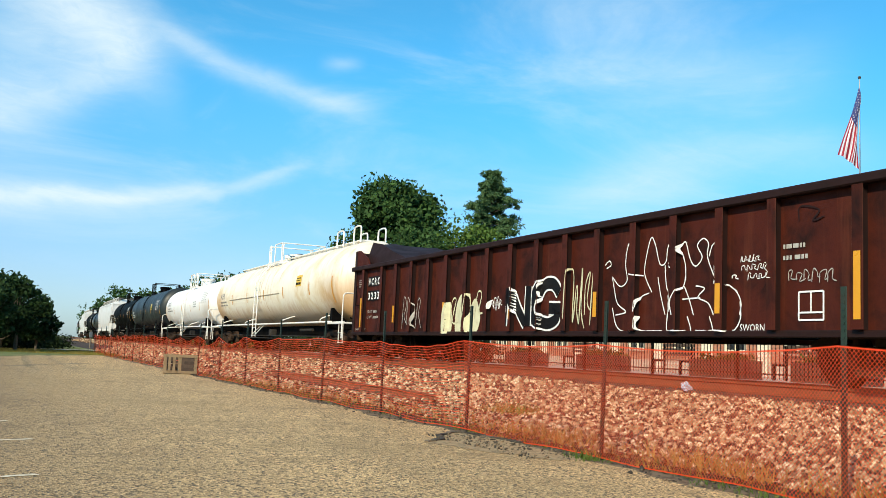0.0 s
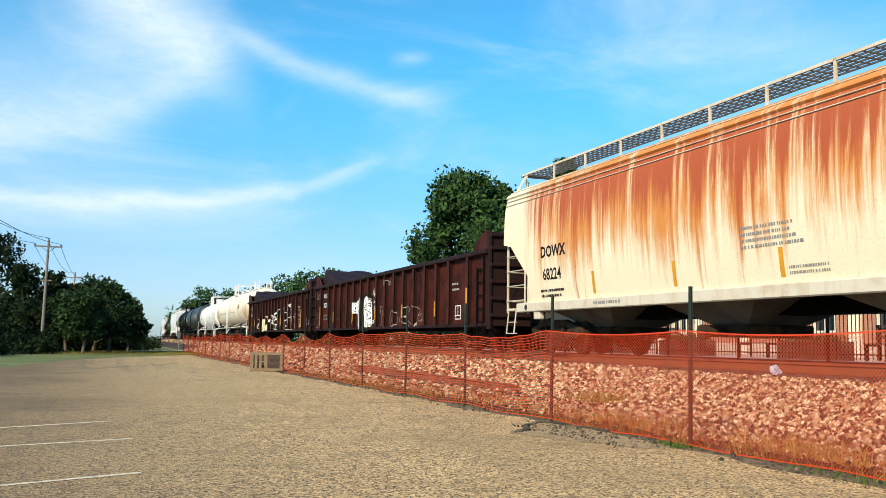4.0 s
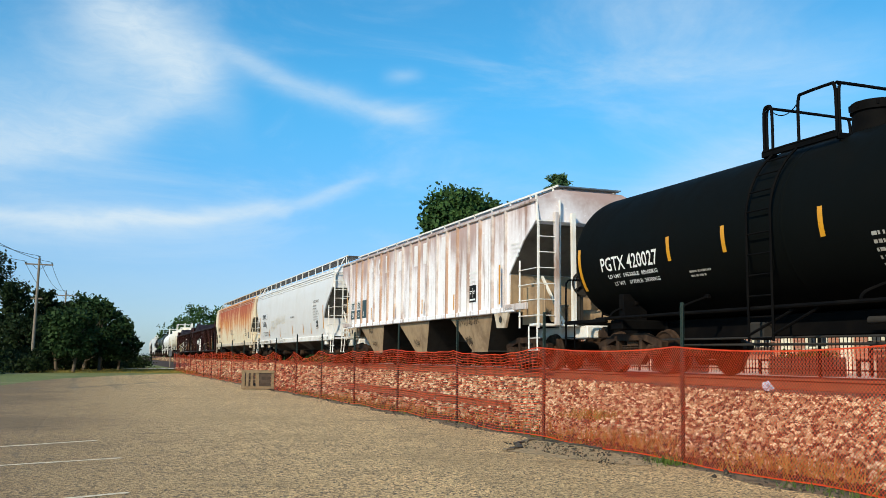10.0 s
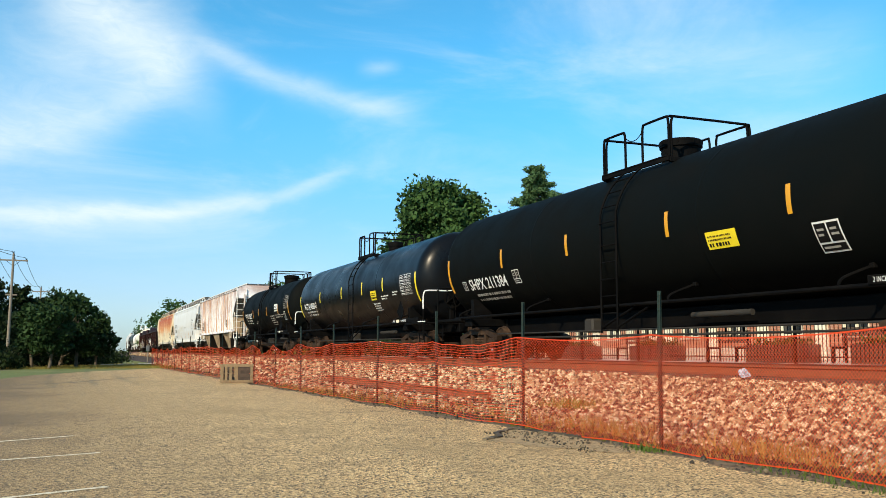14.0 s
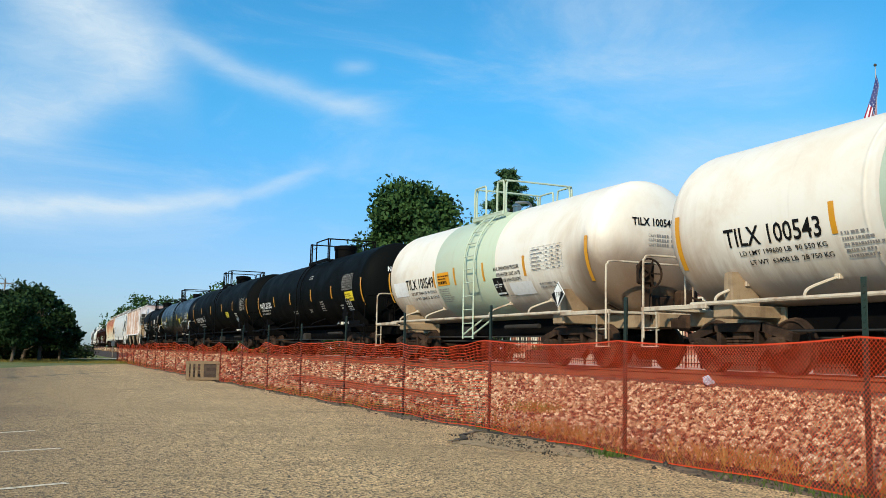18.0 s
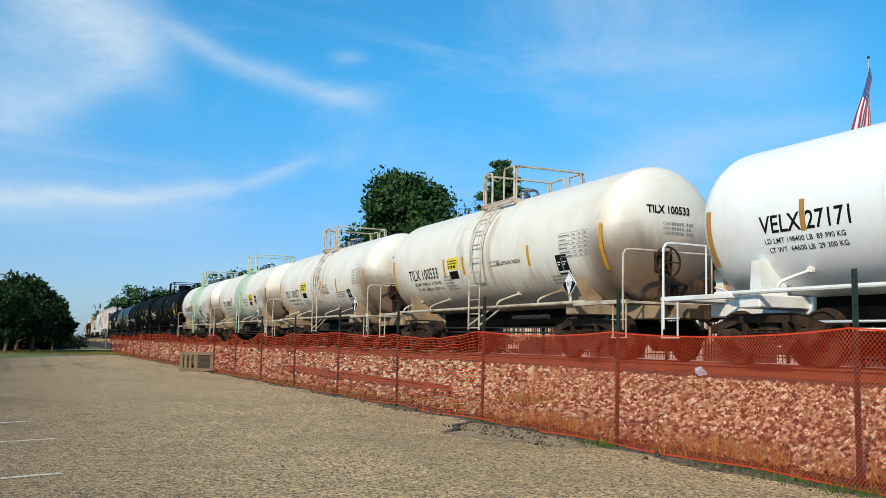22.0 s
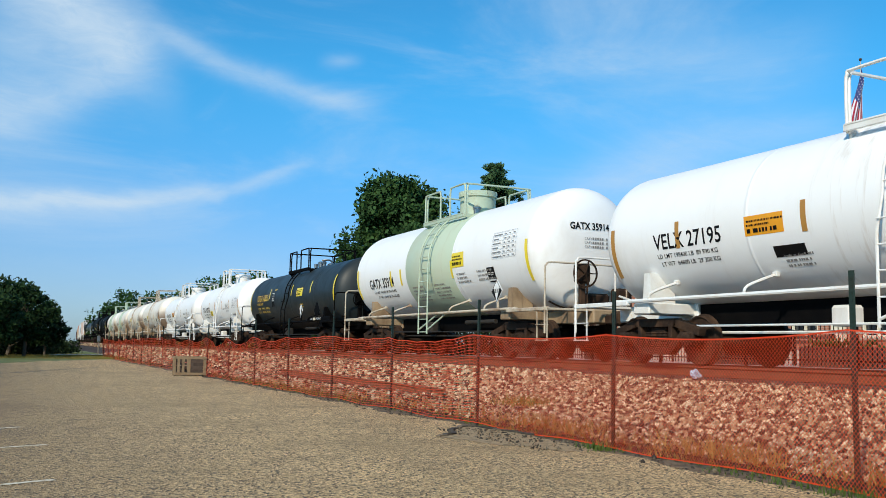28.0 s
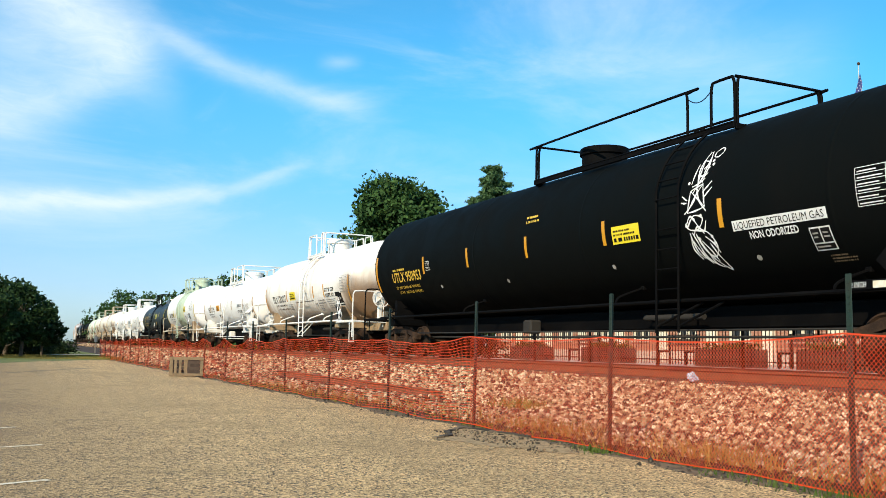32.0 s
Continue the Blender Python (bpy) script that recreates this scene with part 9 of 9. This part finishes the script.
def brick_wall_paint():
    mt, n, b = material("red_brick_wall")
    co = local(n, 0.0)
    sw = n.add("ShaderNodeSeparateXYZ")
    n.put(sw.inputs[0], co)
    cm = n.add("ShaderNodeCombineXYZ")
    n.put(cm.inputs[0], sw.outputs[1])
    n.put(cm.inputs[1], sw.outputs[2])
    t = n.add("ShaderNodeTexBrick")
    n.put(t.inputs["Vector"], cm.outputs[0])
    t.inputs["Scale"].default_value = 4.4
    for i, c in enumerate(((0.40, 0.15, 0.08), (0.30, 0.10, 0.06), (0.42, 0.33, 0.25))):
        t.inputs[i + 1].default_value = (*c, 1)
    n.put(b.inputs["Base Color"], t.outputs[0])
    b.inputs["Roughness"].default_value = 0.85
    return mt


station = thing("station_building", "low brick station building with cream pilasters and tall windows", "building", pose(26.0, 0, 0.70))
BRICKS = brick_wall_paint()
bay0, bay, count = 14.0, 3.1, 11
part("plinth", Geo().box((-0.06, bay0, 0), (0.2, bay0 + bay * count, 0.45), 0.02), CONCRETE, station)
for k in range(count):
    y = bay0 + bay * k
    part("wall", Geo().box((0, y + 0.28, 0.45), (0.25, y + 0.95, 3.6)), BRICKS, station)
    part("wall", Geo().box((0, y + bay - 0.95, 0.45), (0.25, y + bay - 0.28, 3.6)), BRICKS, station)
    part("wall", Geo().box((0, y + 0.95, 0.45), (0.25, y + bay - 0.95, 0.9)), BRICKS, station)
    part("wall", Geo().box((0, y + 0.95, 2.9), (0.25, y + bay - 0.95, 3.6)), BRICKS, station)
    part("pilaster", Geo().box((-0.12, y - 0.20, 0.0), (0.12, y + 0.28, 3.6), 0.02), TRIM, station, "cream pilaster")
    wn = part("window", Geo().box((0.10, y + 0.95, 0.9), (0.12, y + bay - 0.95, 2.9)), PANE, station, "dark tall window")
    fr = Geo()
    for a, c in ((0.95, 1.03), (bay - 1.03, bay - 0.95), (bay / 2 - 0.03, bay / 2 + 0.03)):
        fr.box((-0.02, y + a, 0.9), (0.10, y + c, 2.9))
    for z in (0.9, 1.9, 2.82):
        fr.box((-0.015, y + 0.95, z), (0.095, y + bay - 0.95, z + 0.07))
    part("window_frame", fr, TRIM, wn)
    part("window_sill", Geo().box((-0.10, y + 0.90, 0.82), (0.08, y + bay - 0.90, 0.895), 0.01), CONCRETE, wn)
part("roof", Geo().prism([(bay0 - 0.6, 3.6), (bay0 + bay * count + 0.6, 3.6), (bay0 + bay * count - 1.5, 4.6), (bay0 + 1.5, 4.6)], -0.8, 7.0), GONDOLA_DARK, station, "dark low hipped roof")
for y in (16.4, 20.2, 26.0, 31.0):
    pl = thing("planter", "dark wooden planter box with low plants on the platform", "planter", pose(18.4, y, 0.70), "planters")
    for x in (-0.3, 0.3):
        part("side_board", Geo().box((x - 0.03, -1.1, 0), (x + 0.03, 1.1, 0.50), 0.01), TIE_WOOD, pl)
    for q in (-1.1, 1.1):
        part("end_board", Geo().box((-0.3, q - 0.03, 0), (0.3, q + 0.03, 0.50), 0.01), TIE_WOOD, pl)
    part("soil", Geo().box((-0.27, -1.07, 0.3), (0.27, 1.07, 0.44)), TIE_WOOD, pl)
    v, f = leaf_cloud(np.array([(0, -0.8 + 0.4 * k, 0.5) for k in range(5)]), np.full(5, 0.28), 500, 0.12, np.random.default_rng(int(10 * y)), 0.7)
    part("planting", raw_mesh("planting", v, f, LEAF), None, pl)["kind"] = "stuff"
for y in (18.3, 23.4, 28.6):
    be = thing("bench", "dark slatted platform bench", "bench", pose(19.2, y, 0.70), "platform benches")
    for x in (-0.2, -0.05, 0.10):
        part("seat_slat", Geo().box((x - 0.05, -0.75, 0.43), (x + 0.05, 0.75, 0.46), 0.006), TIE_WOOD, be)
    for z in (0.58, 0.72, 0.86):
        part("back_slat", Geo().box((0.20, -0.75, z), (0.23, 0.75, z + 0.09), 0.006), TIE_WOOD, be)
    for q in (-0.65, 0.65):
        lg = Geo().box((-0.25, q - 0.03, 0), (-0.19, q + 0.03, 0.43), 0.005)
        lg.box((0.19, q - 0.03, 0), (0.24, q + 0.03, 0.95), 0.005)
        lg.box((-0.25, q - 0.03, 0.38), (0.22, q + 0.03, 0.43), 0.005)
        part("leg", lg, BLACK_STEEL, be)

# ---- far end: drive and signal cabinet ----
g = Geo()
drive = smooth_path([(-12, 74, 0.02), (-4, 71, 0.02), (2, 70.5, 0.02), (6, 73, 0.02), (8.5, 80, 0.02), (9.0, 96, 0.02)], 8)
g.sheet([[p + Vector((-0.6, 1.1, 0.05)), p + Vector((0.6, -1.1, 0.05))] for p in drive])
solid("gravel_drive", g, CONCRETE, "pale gravel drive past the end of the lot", "road", kind="structure")
cab = thing("signal_cabinet", "small grey steel signal box on a wooden post", "cabinet", pose(7.4, 86.0, 0.0))
part("post", Geo().tube([(0, 0, -0.1), (0, 0, 1.6)], 0.06, 8), POLE_WOOD, cab)
part("housing", Geo().box((-0.13, -0.13, 1.0), (0.13, 0.13, 1.45), 0.02), BRIGHT_STEEL, cab)
part("lid", Geo().box((-0.15, -0.15, 1.45), (0.15, 0.15, 1.48), 0.01), BRIGHT_STEEL, cab)


# ---- motion ----
def gone(t):
    """How far the train has come at t seconds, in metres along the track; it gathers speed very slowly."""
    return 0.006578 * t * t + 9.5165 * t - 210.77


def car_pose(s):
    x, y, a = track(s)
    return pose(x, y, RAIL_Z, 0, 0, -a)


def motions():
    for car, s in CARS:
        walk(car, [(t, car_pose(s + gone(t))) for t in range(33)])
    # wheels roll 0.62 m, which is 86 degrees, from row to row while their car is by the lot
    where = dict(CARS)
    for wheels, y, car in SPIN:
        near = [t / 16 for t in range(513) if -6 < where[car] + gone(t / 16) < 45]
        times = sorted({0.0, 32.0, *near})
        walk(wheels, [(t, pose(0, y, 0.42, -math.degrees(gone(min(max(t, near[0]), near[-1])) / 0.416) if near else 0, 0, 0)) for t in times])
    sway = ((0, -50), (1, -44), (2, -40), (5, -32), (9, -28), (13, -24), (16, -22), (17.5, -26), (19, -22), (21, -18), (23, -30), (25, -26), (26.5, -22), (28, -24), (29.5, -30), (30, -28), (31, -22), (32, -18))
    walk(flag, [(t, pose(*FLAG_AT, 0, 0, 0, a)) for t, a in sway])


motions()
